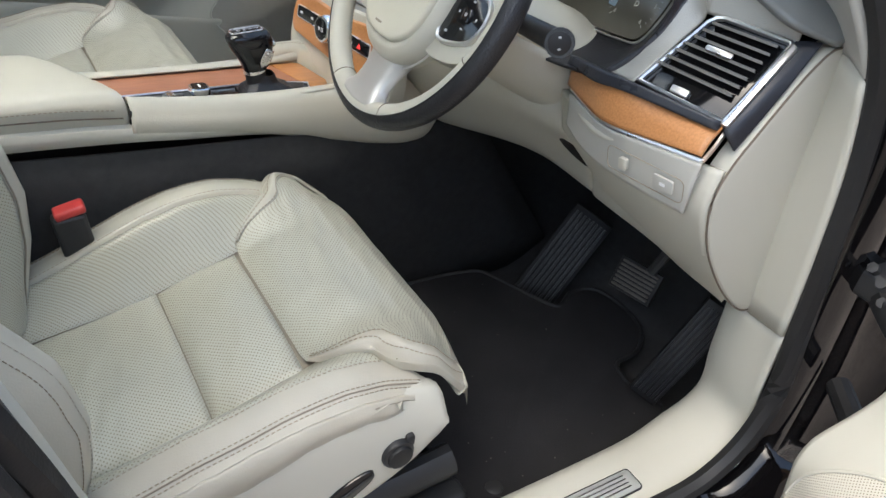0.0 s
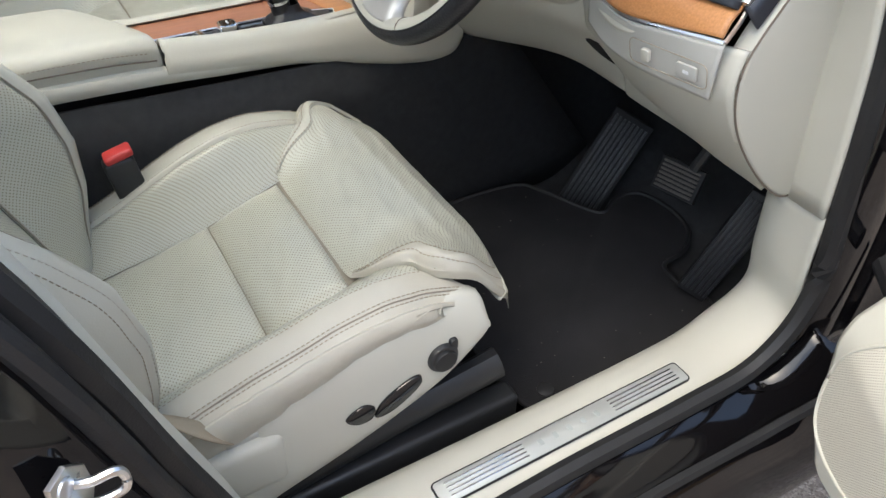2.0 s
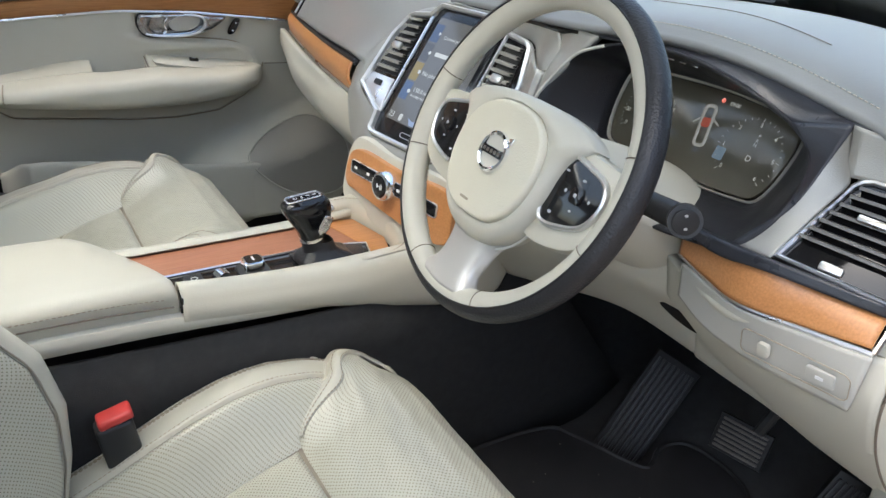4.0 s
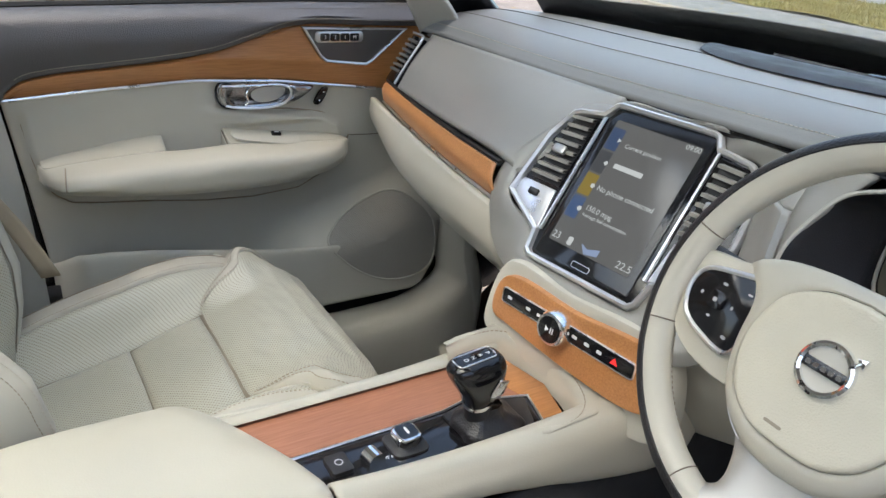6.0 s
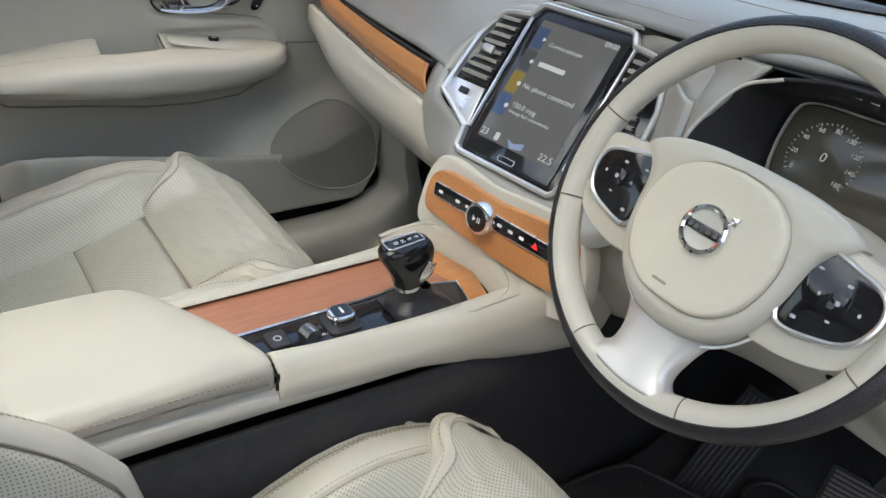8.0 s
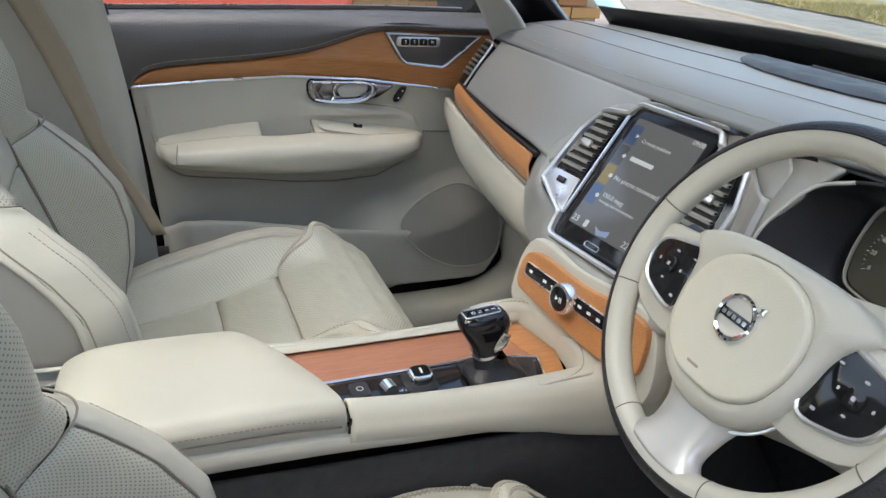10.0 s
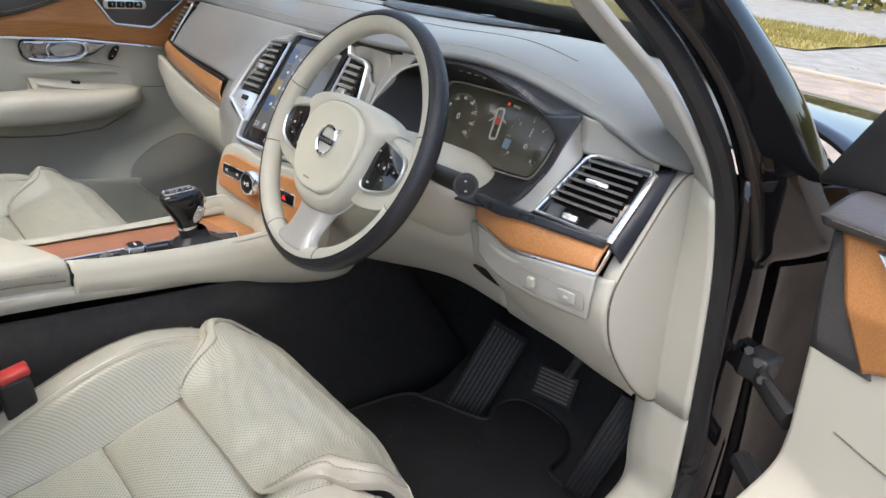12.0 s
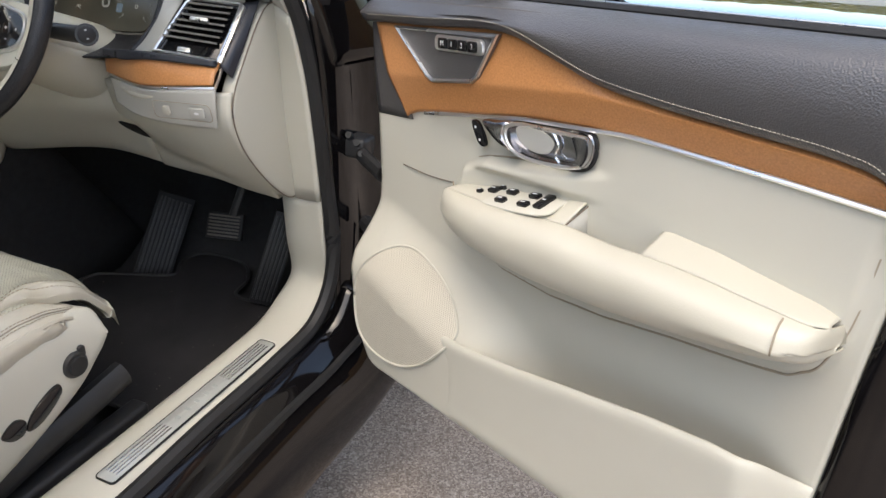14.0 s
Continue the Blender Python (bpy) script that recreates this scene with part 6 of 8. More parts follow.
rows = [[(0.638, -0.395, 0.600), (0.662, -0.39, 0.596)], [(0.644, -0.428, 0.648), (0.676, -0.412, 0.634)], [(0.655, -0.474, 0.705), (0.678, -0.444, 0.684)], [(0.684, -0.490, 0.79), (0.704, -0.460, 0.774)], [(0.70, -0.535, 0.89), (0.72, -0.505, 0.88)], [(0.70, -0.62, 1.0), (0.735, -0.615, 1.0)], [(0.62, -0.70, 1.45), (0.66, -0.70, 1.45)]]
part("webbing", grid(rows, 40, 5), BELT, belt, solid=0.0015)
belt2 = thing("seat_belt", (-0.7, -0.6, 0.6), "tan seat belt webbing beside the passenger seat", "seat belt", "seat belts")
rows = [[(-0.66, -0.475, 0.72), (-0.66, -0.445, 0.72)], [(-0.66, -0.512, 0.81), (-0.66, -0.482, 0.81)], [(-0.66, -0.563, 0.90), (-0.66, -0.528, 0.90)], [(-0.66, -0.597, 0.995), (-0.66, -0.555, 0.995)], [(-0.66, -0.632, 1.09), (-0.66, -0.585, 1.09)], [(-0.63, -0.72, 1.3), (-0.63, -0.67, 1.3)], [(-0.58, -0.78, 1.5), (-0.58, -0.73, 1.5)]]
part("webbing", grid(rows, 30, 5), BELT, belt2, solid=0.0015)

# ---- steering wheel ----
DIM = material("grey_print", (0.42, 0.42, 0.42), 0.5, vary=0.02)
wheel = thing("steering_wheel", (0.37, 0.1, 0.97), "cream and black leather steering wheel with three spokes", "steering wheel")
WT = radians(25.4)
WM = basis((0.37, 0.026, 1.059), (1, -0.03, 0), (0, math.sin(WT), math.cos(WT)))


def wheel_part(name, bm, mat, label="", parent=None, **kw):
    bm.transform(WM)
    return part(name, bm, mat, parent or wheel, label, **kw)


# rim: the inner, driver-facing share is cream, the outer black, with a bead between
ring_i, ring_o, bead = bmesh.new(), bmesh.new(), []
N = 120
gi, go = [], []
for k in range(N):
    a = 2 * math.pi * k / N
    grip = 1 + 0.13 * (math.exp(-((math.degrees(a) % 360 - 38) / 16) ** 2) + math.exp(-((math.degrees(a) % 360 - 142) / 16) ** 2))
    c, s = math.cos(a), math.sin(a)

    def rp(t, c=c, s=s, grip=grip):
        r = 0.1735 - 0.0165 * math.cos(t) * (grip if math.cos(t) > 0 else 1)
        return (r * c, r * s, 0.0155 * math.sin(t) + 0.002)
    gi.append([rp(t) for t in np.linspace(radians(-120), radians(100), 14)])
    go.append([rp(t) for t in np.linspace(radians(100), radians(240), 12)])
    bead.append(rp(radians(100)))
add_grid(ring_i, gi, True), add_grid(ring_o, go, True)
wheel_part("rim", ring_i, LEATHER, "cream leather rim")
wheel_part("rim_back", ring_o, BLACKLEATHER, "black leather outer rim")
wheel_part("rim_bead", tube(bead, 0.0012, N, 5, closed=True, smooth=False), RUBBER, "dark seam round the rim")
for a in (198, 248, 292, 342, 15, 165):
    c, s = math.cos(radians(a)), math.sin(radians(a))
    pts = []
    for t in np.linspace(radians(-60), radians(100), 12):
        r = 0.1735 - 0.0168 * math.cos(t)
        pts.append((r * c, r * s, 0.0158 * math.sin(t) + 0.002))
    wheel_part("rim_seam", tube(pts, 0.0007, 12, 4, smooth=False), DARKTHREAD)
for a0, a1 in ((20, 160), (200, 244), (296, 340)):
    pts = [((0.1735 - 0.0168 * math.cos(radians(-38))) * math.cos(radians(a)), (0.1735 - 0.0168 * math.cos(radians(-38))) * math.sin(radians(a)), 0.002 - 0.0158 * math.sin(radians(38))) for a in range(a0, a1, 4)]
    stitches([WM @ Vector(p) for p in pts], TANTHREAD, wheel, length=0.003, gap=0.002, r=0.0008)
# airbag cover: a shell with a raised rounded field
shell_half = [(0.0, 0.058), (0.05, 0.056), (0.088, 0.049), (0.110, 0.038), (0.113, 0.030), (0.097, 0.020), (0.089, 0.002), (0.085, -0.028), (0.078, -0.056), (0.060, -0.085), (0.032, -0.103), (0.0, -0.108)]
field_half = [(0.0, 0.046), (0.034, 0.041), (0.060, 0.024), (0.071, -0.004), (0.070, -0.034), (0.056, -0.064), (0.030, -0.081), (0.0, -0.084)]
bc = (0.0, -0.02)


def radial(half, n=96):
    """The mirrored outline as radii round the boss centre at even angles."""
    pts = [(p[0], p[1]) for p in spl([(x, y, 0) for x, y in half], 60)]
    pts = pts + [(-x, y) for x, y in pts[::-1][1:-1]]
    ang = [math.atan2(y - bc[1], x - bc[0]) for x, y in pts]
    rad = [math.hypot(x - bc[0], y - bc[1]) for x, y in pts]
    order = sorted(range(len(pts)), key=lambda i: ang[i])
    return np.interp(np.linspace(-math.pi, math.pi, n, endpoint=False), [ang[i] for i in order], [rad[i] for i in order], period=2 * math.pi)


R_SHELL, R_FIELD = radial(shell_half), radial(field_half)


def boss_ring(mix, h, scale=1.0):
    return [(bc[0] + (a * (1 - mix) + b * mix) * scale * math.cos(t), bc[1] + (a * (1 - mix) + b * mix) * scale * math.sin(t), h)
            for a, b, t in zip(R_SHELL, R_FIELD, np.linspace(-math.pi, math.pi, 96, endpoint=False))]


bm = bmesh.new()
add_grid(bm, [boss_ring(0, -0.016), boss_ring(0, 0.001), boss_ring(0.06, 0.008), boss_ring(0.25, 0.0145), boss_ring(0.6, 0.0195), boss_ring(0.86, 0.0215), boss_ring(0.95, 0.0200), boss_ring(1.0, 0.0196, 1.005)], False, True)
cover = wheel_part("airbag_cover", bm, LEATHER, "cream airbag cover round a raised field", sharp=70)
bm = bmesh.new()
add_grid(bm, [boss_ring(1.0, 0.0186, 1.0), boss_ring(1.0, 0.0225, 0.992), boss_ring(1.0, 0.0258, 0.965), boss_ring(1.0, 0.0264, 0.93), boss_ring(1.0, 0.0262, 0.88), boss_ring(1.0, 0.0254, 0.5), boss_ring(1.0, 0.0254, 0.2), boss_ring(1.0, 0.0254, 0.01)], False, True)
wheel_part("raised_field", bm, material("pale_cream_vinyl", (0.60, 0.565, 0.45), 0.4, vary=0.06, scale=20, grain=0.35, grain_scale=600), "pale cream raised airbag field", cover, sharp=70)
low = [p for p in boss_ring(0, -0.003, 1.035) if p[1] < 0.012]
low.sort(key=lambda p: math.atan2(p[0], -(p[1] - bc[1])))
wheel_part("cover_trim", tube(low, 0.0016, 90, 6, smooth=False), CHROME, "thin chrome line under the cover")
wheel_part("field_mark", plate(rrect(0.016, 0.0028, 0.001, 2, -0.012, -0.070), ID, 0.0003, 0, 0.0258), TANTHREAD, "", cover)
wheel_part("emblem_ring", band(disc(0.0235, 40, 0, -0.012), ID, 0.0065, 0.005, 0.0255), BRIGHT, "chrome emblem ring", cover)
wheel_part("emblem_field", plate(disc(0.018, 32, 0, -0.012), ID, 0.001, 0, 0.0256), material("pale_emblem_field", (0.55, 0.53, 0.46), 0.3, vary=0.05), "", cover)
wheel_part("emblem_bar", plate(rrect(0.042, 0.0085, 0.001, 2, 0, -0.012), ID, 0.0025, 0.0006, 0.0268), GLOSS, "dark emblem bar", cover)
for k in range(5):
    wheel_part("emblem_mark", plate(rrect(0.0046, 0.0042, 0.0008, 2, -0.013 + 0.0065 * k, -0.012), ID, 0.0006, 0, 0.0292), BRIGHT, "", cover)
wheel_part("emblem_arrow", plate([(0.0160, 0.002), (0.0185, 0.0055), (0.0160, 0.008), (0.0245, 0.0105), (0.0235, 0.0015), (0.0208, 0.0038), (0.0185, 0.0005)], ID, 0.003, 0.0008, 0.0255), BRIGHT, "", cover)
# side spokes with key pads
for s in (-1, 1):
    pad = soften([(s * 0.078, 0.024), (s * 0.12, 0.022), (s * 0.148, 0.012), (s * 0.155, -0.008), (s * 0.145, -0.034), (s * 0.12, -0.046), (s * 0.083, -0.048)], 40)
    if s < 0:
        pad = pad[::-1]
    sp = wheel_part("side_spoke", plate([(x * 1.0, y * 1.0) for x, y in soften([(s * 0.06, 0.036), (s * 0.12, 0.032), (s * 0.166, 0.022), (s * 0.166, -0.03), (s * 0.135, -0.062), (s * 0.06, -0.066)], 30)], ID, 0.018, 0.006, -0.014), LEATHER, "cream spoke")
    wheel_part("spoke_frame", band(pad, ID, 0.006, 0.005, 0.005), CHROME, "satin chrome key frame", sp)
    wheel_part("key_pad", plate([(0.115 * s + (x - 0.115 * s) * 0.93, -0.012 + (y + 0.012) * 0.9) for x, y in pad], ID, 0.004, 0.001, 0.004), GLOSS, "gloss black key pad", sp)
    wheel_part("joystick", plate(rrect(0.017, 0.017, 0.005, 4, s * 0.12, -0.010), ID, 0.003, 0.001, 0.008), GLOSS, "", sp)
    for px, py, w, h in ((0.12, -0.010, 0.004, 0.004), (0.12, 0.006, 0.005, 0.0025), (0.12, -0.026, 0.004, 0.002), (0.103, -0.010, 0.0025, 0.0035), (0.137, -0.010, 0.0025, 0.0035), (0.094, 0.008, 0.005, 0.002), (0.096, -0.036, 0.005, 0.003)):
        wheel_part("key_mark", plate(rrect(w, h, 0.001, 2, s * px, py), ID, 0.0003, 0, 0.0115 if (px, py) == (0.12, -0.010) else 0.0084), DIM, "", sp)
# lower spoke
rows = [[(-0.055, -0.085, -0.004), (-0.03, -0.085, 0.003), (0.0, -0.085, 0.005), (0.03, -0.085, 0.003), (0.055, -0.085, -0.004)],
        [(-0.040, -0.12, -0.006), (-0.03, -0.12, 0.004), (0.0, -0.12, 0.006), (0.03, -0.12, 0.004), (0.040, -0.12, -0.006)],
        [(-0.038, -0.145, -0.004), (-0.032, -0.145, 0.008), (0.0, -0.147, 0.011), (0.032, -0.145, 0.008), (0.038, -0.145, -0.004)],
        [(-0.060, -0.158, 0.002), (-0.045, -0.162, 0.014), (0.0, -0.168, 0.0165), (0.045, -0.162, 0.014), (0.060, -0.158, 0.002)]]
wheel_part("lower_spoke", grid(rows, 24, 20), material("satin_silver_spoke", (0.52, 0.505, 0.47), 0.36, metal=0.5, vary=0.03, scale=20, rvary=0.01), "satin silver lower spoke", solid=0.01)
bm = tube([(0.0, -0.018, -0.012), (0.0, -0.022, -0.05)], 0.042, 6, 28)
wheel_part("hub", bm, LEATHER, "cream hub behind the cover")
# column cowl and stalks
col = thing("steering_column", (0.37, 0.2, 0.9), "cream plastic steering column cowl with control stalks", "steering column")
rows = []
for t, r in ((0.0, 0.055), (0.03, 0.066), (0.08, 0.078), (0.16, 0.088), (0.26, 0.095)):
    c = Vector((0.37, 0.06 + t * 0.92, 1.035 - t * 0.40))
    rows.append([(c.x + r * 1.15 * math.cos(a), c.y - r * 0.35 * math.sin(a) * 0.0, c.z + r * (0.75 if math.sin(a) > 0 else 0.95) * math.sin(a)) for a in np.linspace(0, 2 * math.pi, 33)])
part("cowl", grid(rows, 20, 40), PLASTIC, col, "cream column cowl", solid=0.004)
bm = tube([(0.45, 0.10, 1.035), (0.50, 0.102, 1.035), (0.545, 0.10, 1.037)], [0.012, 0.013, 0.014], 10, 14)
stalk = part("wiper_stalk", bm, BLACKPL, col, "black wiper stalk")
part("stalk_end", tube([(0.535, 0.106, 1.034), (0.548, 0.098, 1.038), (0.556, 0.090, 1.041)], [0.013, 0.0170, 0.0165], 10, 20), BLACKPL, stalk)
part("stalk_cap", plate(disc(0.0130, 28), basis((0.5575, 0.0885, 1.0415), (0.55, 0.8, 0.1), (-0.15, 0.0, 0.95)), 0.002, 0.001), RUBBER, stalk)
for k in (-1, 1):
    part("stalk_mark", plate(rrect(0.0035, 0.0025, 0.001, 2, 0.0, 0.0065 * k), basis((0.5575, 0.0885, 1.0415), (0.55, 0.8, 0.1), (-0.15, 0.0, 0.95)), 0.0004, 0, 0.0021), DIM, stalk)
bm = tube([(0.29, 0.10, 1.035), (0.24, 0.102, 1.043), (0.18, 0.10, 1.052)], [0.012, 0.013, 0.011], 10, 14)
stalk2 = part("indicator_stalk", bm, BLACKPL, col, "black indicator stalk")


# ---- doors ----
SATIN = material("dark_satin_chrome", (0.40, 0.40, 0.42), 0.2, metal=1.0, vary=0.06, scale=14, rvary=0.04)
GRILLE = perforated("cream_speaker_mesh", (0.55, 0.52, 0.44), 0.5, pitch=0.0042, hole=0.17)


# the same mesh for the passenger door, its shade put into the colour
SHADEDGRILLE = perforated("shaded_speaker_mesh", (0.37, 0.355, 0.315), 0.6, pitch=0.0042, hole=0.17)


def door(name, put, label, base, keys, flip):
    """A front door; put() turns (along, up, inward) into the world."""
    d = thing(name, base, label, "car door", "front doors")
    off = 1.0 if flip else -1.0

    def at(pts):
        return [put(*p) for p in pts]

    def chrome_v(u):
        return lerp(u, (-0.02, 0.10, 0.16, 0.35, 0.52, 0.70, 0.84), (0.958, 0.968, 0.976, 0.997, 1.004, 0.993, 0.981))

    def wood_v(u):
        return lerp(u, WU, WV)

    def pad_v(u):
        return lerp(u, (-0.02, 0.3, 0.76, 0.9), (1.142, 1.141, 1.127, 1.122))

    def front_u(v):
        return lerp(v, (0.46, 0.48, 0.5, 0.55, 0.7, 0.83, 0.95, 1.11), (0.10, 0.04, 0.005, -0.025, -0.04, -0.02, -0.02, -0.015))

    def rear_u(v):
        return lerp(v, (0.46, 0.6, 0.8, 0.98, 1.12), (0.74, 0.785, 0.81, 0.835, 0.86))

    def pocket_v(u):
        return lerp(u, (0.20, 0.26, 0.38, 0.48, 0.62, 0.70, 0.74, 0.765), (0.632, 0.636, 0.650, 0.667, 0.690, 0.699, 0.699, 0.692))

    def insert_v(u):
        """Lower edge of the padded insert round the armrest."""
        return lerp(u, (0.18, 0.19, 0.23, 0.30, 0.40, 0.5, 0.6, 0.70, 0.742, 0.768, 0.789, 0.80, 0.807), (0.90, 0.850, 0.80, 0.765, 0.756, 0.760, 0.772, 0.781, 0.787, 0.805, 0.844, 0.89, 0.95))

    def deep(u, v):
        n = -0.035
        if u > 0.18:
            wd = lerp(u, (0.74, 0.77, 0.80), (0.003, 0.010, 0.035))
            ridge = lerp(u, (0.19, 0.205, 0.215, 0.27, 0.38, 0.45, 0.52), (0.86, 0.885, 0.908, 0.932, 0.945, 0.952, 0.96))
            held = sstep(ridge - 0.016, ridge + 0.002, v) * (1 - sstep(0.42, 0.52, u))
            n += 0.012 * sstep(insert_v(u) - wd, insert_v(u) + wd, v) * (1 - held)
            n += 0.012 * sstep(0.19, 0.23, u) * (1 - sstep(0.40, 0.50, u)) * sstep(0.905, 0.92, v) * (1 - sstep(ridge - 0.02, ridge, v))
        # speaker bulge, running into the lower lip
        bulge = (1 - sstep(0.66, 0.80, v + 0.3 * max(0, u - 0.02))) * (1 - sstep(0.27, 0.42, u))
        n += 0.065 * bulge - 0.012 * sstep(0.26, 0.36, u) * (1 - sstep(0.70, 0.78, u)) * (1 - sstep(0.62, 0.72, v))
        n -= 0.05 * (1 - sstep(0.46, 0.50, v)) ** 2
        return n

    def fn(i, j):
        v0 = 0.46 + (0.955 - 0.46) * j
        u = front_u(v0) + (rear_u(v0) - front_u(v0)) * i
        v = 0.46 + (chrome_v(u) - 0.46) * j
        return put(u, v, deep(u, v))
    part("lower_panel", field(fn, np.linspace(0, 1, 130), np.linspace(0, 1, 240)), PLASTIC, d, "cream lower door panel with map pocket", solid=0.02, sharp=60, offset=off)
    # front of the map pocket, with a rolled lip
    rows = []
    for u in np.r_[np.linspace(0.195, 0.70, 26), np.linspace(0.715, 0.79, 8)]:
        k = 0.031 - 0.062 * sstep(0.725, 0.79, u) ** 1.5 - 0.007 * (1 - sstep(0.2, 0.27, u))
        vp = pocket_v(u) - 0.03 * sstep(0.745, 0.79, u)
        r = [(u, vp - 0.03, k - 0.012), (u, vp - 0.004, k - 0.010), (u, vp, k - 0.005), (u, vp - 0.005, k + 0.0005)]
        for t in (0.2, 0.4, 0.6, 0.75, 0.85, 0.93, 1.0):
            v = vp - 0.005 + (0.458 - vp) * t
            r.append((u, v, k + 0.001 - 0.05 * (1 - sstep(0.46, 0.50, v)) ** 2))
        rows.append(at(r))
    part("map_pocket", grid(rows, 70, 40), PLASTIC, d, "cream map pocket front with rolled lip")
    ridge = [(0.445, 0.948), (0.38, 0.942), (0.30, 0.934), (0.24, 0.921), (0.208, 0.903), (0.192, 0.880), (0.184, 0.858), (0.185, 0.848)]
    part("insert_edge", tube(at([(u, v, deep(u + 0.002, v - 0.004) - 0.004) for u, v in ridge]), 0.0016, 60, 5), TANTHREAD, d, "seam at the upper edge of the insert")
    line = [(u, insert_v(u) - 0.003, -0.0305) for u in np.linspace(0.185, 0.806, 50)]
    part("insert_seam", tube(at(line), 0.0015, 90, 5), TANTHREAD, d, "dark seam below the padded insert")
    # speaker mesh
    spk = soften([(-0.018, 0.555), (-0.022, 0.63), (0.0, 0.685), (0.045, 0.725), (0.09, 0.735), (0.14, 0.722), (0.19, 0.698), (0.225, 0.672), (0.247, 0.64), (0.21, 0.592), (0.162, 0.554), (0.11, 0.530), (0.06, 0.522), (0.01, 0.530)], 60)
    c = (0.11, 0.63)
    bm = bmesh.new()
    add_grid(bm, [[put(c[0] + (u - c[0]) * f, c[1] + (v - c[1]) * f, deep(c[0] + (u - c[0]) * f, max(0.5, c[1] + (v - c[1]) * f)) + 0.003 + 0.001 * (1 - f * f)) for u, v in spk] for f in (1.0, 0.8, 0.6, 0.4, 0.2, 0.02)], False, True)
    uvl = bm.loops.layers.uv.verify()
    for f in bm.faces:
        for l in f.loops:
            l[uvl].uv = (l.vert.co.y, l.vert.co.z) if flip else (l.vert.co.x * 0.883 - l.vert.co.y * 0.469, l.vert.co.z)
    part("speaker_mesh", bm, SHADEDGRILLE if flip else GRILLE, d, "perforated speaker mesh with shade put into its colour" if flip else "cream perforated speaker mesh")
    part("speaker_rim", tube([put(u, v, deep(u, max(0.5, v)) + 0.004) for u, v in spk], 0.0022, 90, 6, closed=True), PLASTIC, d)
    part("trim_seam", tube(at([(0.05, 0.87, deep(0.05, 0.87) + 0.001), (0.12, 0.866, deep(0.12, 0.866) + 0.001), (0.18, 0.868, deep(0.17, 0.868) + 0.001)]), 0.001, 20, 5), DARKTHREAD, d)
    # walnut inlay
    rows = []
    for u in np.linspace(0.0, 0.828, 50):
        a = chrome_v(u) + (0.0 if u > 0.10 else -0.004)
        b = max(wood_v(u), a + 0.004)
        rt = min(0.9, max(0.2, (lerp(u, (0, 0.2, 0.45, 0.8), (1.025, 1.03, 1.045, 1.02)) - a) / (b - a)))
        rows.append([put(u + (0.07 * (1 - t) if u < 0.08 else 0) * (1 - u / 0.08 if u < 0.08 else 0), a + (b - a) * t, -0.030 + (0.014 * t / rt if t <= rt else 0.014 - 0.008 * (t - rt) / (1 - rt))) for t in (0, rt * 0.5, rt * 0.97, rt + (1 - rt) * 0.06, rt + (1 - rt) * 0.5, 1)])
    part("wood_inlay", grid(rows, 90, 24), WOOD, d, "satin walnut door inlay", solid=0.01, offset=off)
    part("chrome_strip", tube([put(u, chrome_v(u), -0.020) for u in np.linspace(0.13, 0.835, 14)], 0.0029, 60, 6), CHROME, d, "thin chrome strip")
    part("front_trim", grid([at([(-0.02, 0.948, -0.035), (-0.02, 1.02, -0.03), (-0.02, 1.098, -0.03)]), at([(0.08, 0.952, -0.032), (0.045, 1.02, -0.028), (0.005, 1.10, -0.026)])], 8, 10), CHARCOAL, d, "charcoal front trim", solid=0.008, offset=off)
    # charcoal upper pad
    rows = []
    for u in np.linspace(-0.02, 0.865, 60):
        a = max(wood_v(u), chrome_v(u)) if u < 0.832 else lerp(u, (0.832, 0.865), (0.975, 0.965))
        rows.append([put(u, a - 0.001, -0.034), put(u, a + 0.003, -0.014), put(u, a + 0.012, -0.008), put(u, (a + 1.13) / 2, -0.006), put(u, pad_v(u) - 0.015, -0.020), put(u, pad_v(u), -0.046), put(u, pad_v(u), -0.070), put(u, pad_v(u) - 0.01, -0.078)])
    part("upper_pad", grid(rows, 110, 34), CHARCOAL, d, "charcoal grained leather upper pad", solid=0.006, offset=off)
    stitches([put(u, wood_v(u) + 0.013, -0.0065) for u in np.linspace(0.0, 0.81, 40)], THREAD, d, length=0.0032, gap=0.0016, r=0.0005)
    stitches([put(u, pad_v(u) - 0.007, -0.032) for u in np.linspace(0.0, 0.84, 30)], DARKTHREAD, d, length=0.0032, gap=0.0012, r=0.0006)
    part("window_seal", tube([put(u, pad_v(u) + 0.003, -0.074) for u in np.linspace(0.09, 0.90, 10)], 0.006, 30, 6), RUBBER, d, "black window seal")
    part("window_trim", tube([put(u, pad_v(u) + 0.008, -0.088) for u in np.linspace(0.09, 0.90, 10)], 0.0014, 30, 6), STEEL, d, "chrome window trim")
    # tweeter panel with memory keys
    m2 = Matrix([[*(Vector(put(1, 0, 0)) - Vector(put(0, 0, 0))), 0], [*(Vector(put(0, 1, 0)) - Vector(put(0, 0, 0))), 0], [*(Vector(put(0, 0, 1)) - Vector(put(0, 0, 0))), 0], [*put(0, 0, 0), 1]]).transposed()
    tri = [(0.065, 1.099), (0.302, 1.103), (0.262, 1.042), (0.248, 1.032), (0.158, 1.023), (0.145, 1.030)]
    tw = part("tweeter_panel", plate(tri, m2, 0.006, 0.001, -0.020), CHARCOAL, d, "charcoal tweeter panel")
    part("tweeter_frame", band(tri, m2, 0.006, 0.004, -0.014), CHROME, tw, "satin chrome tweeter frame")
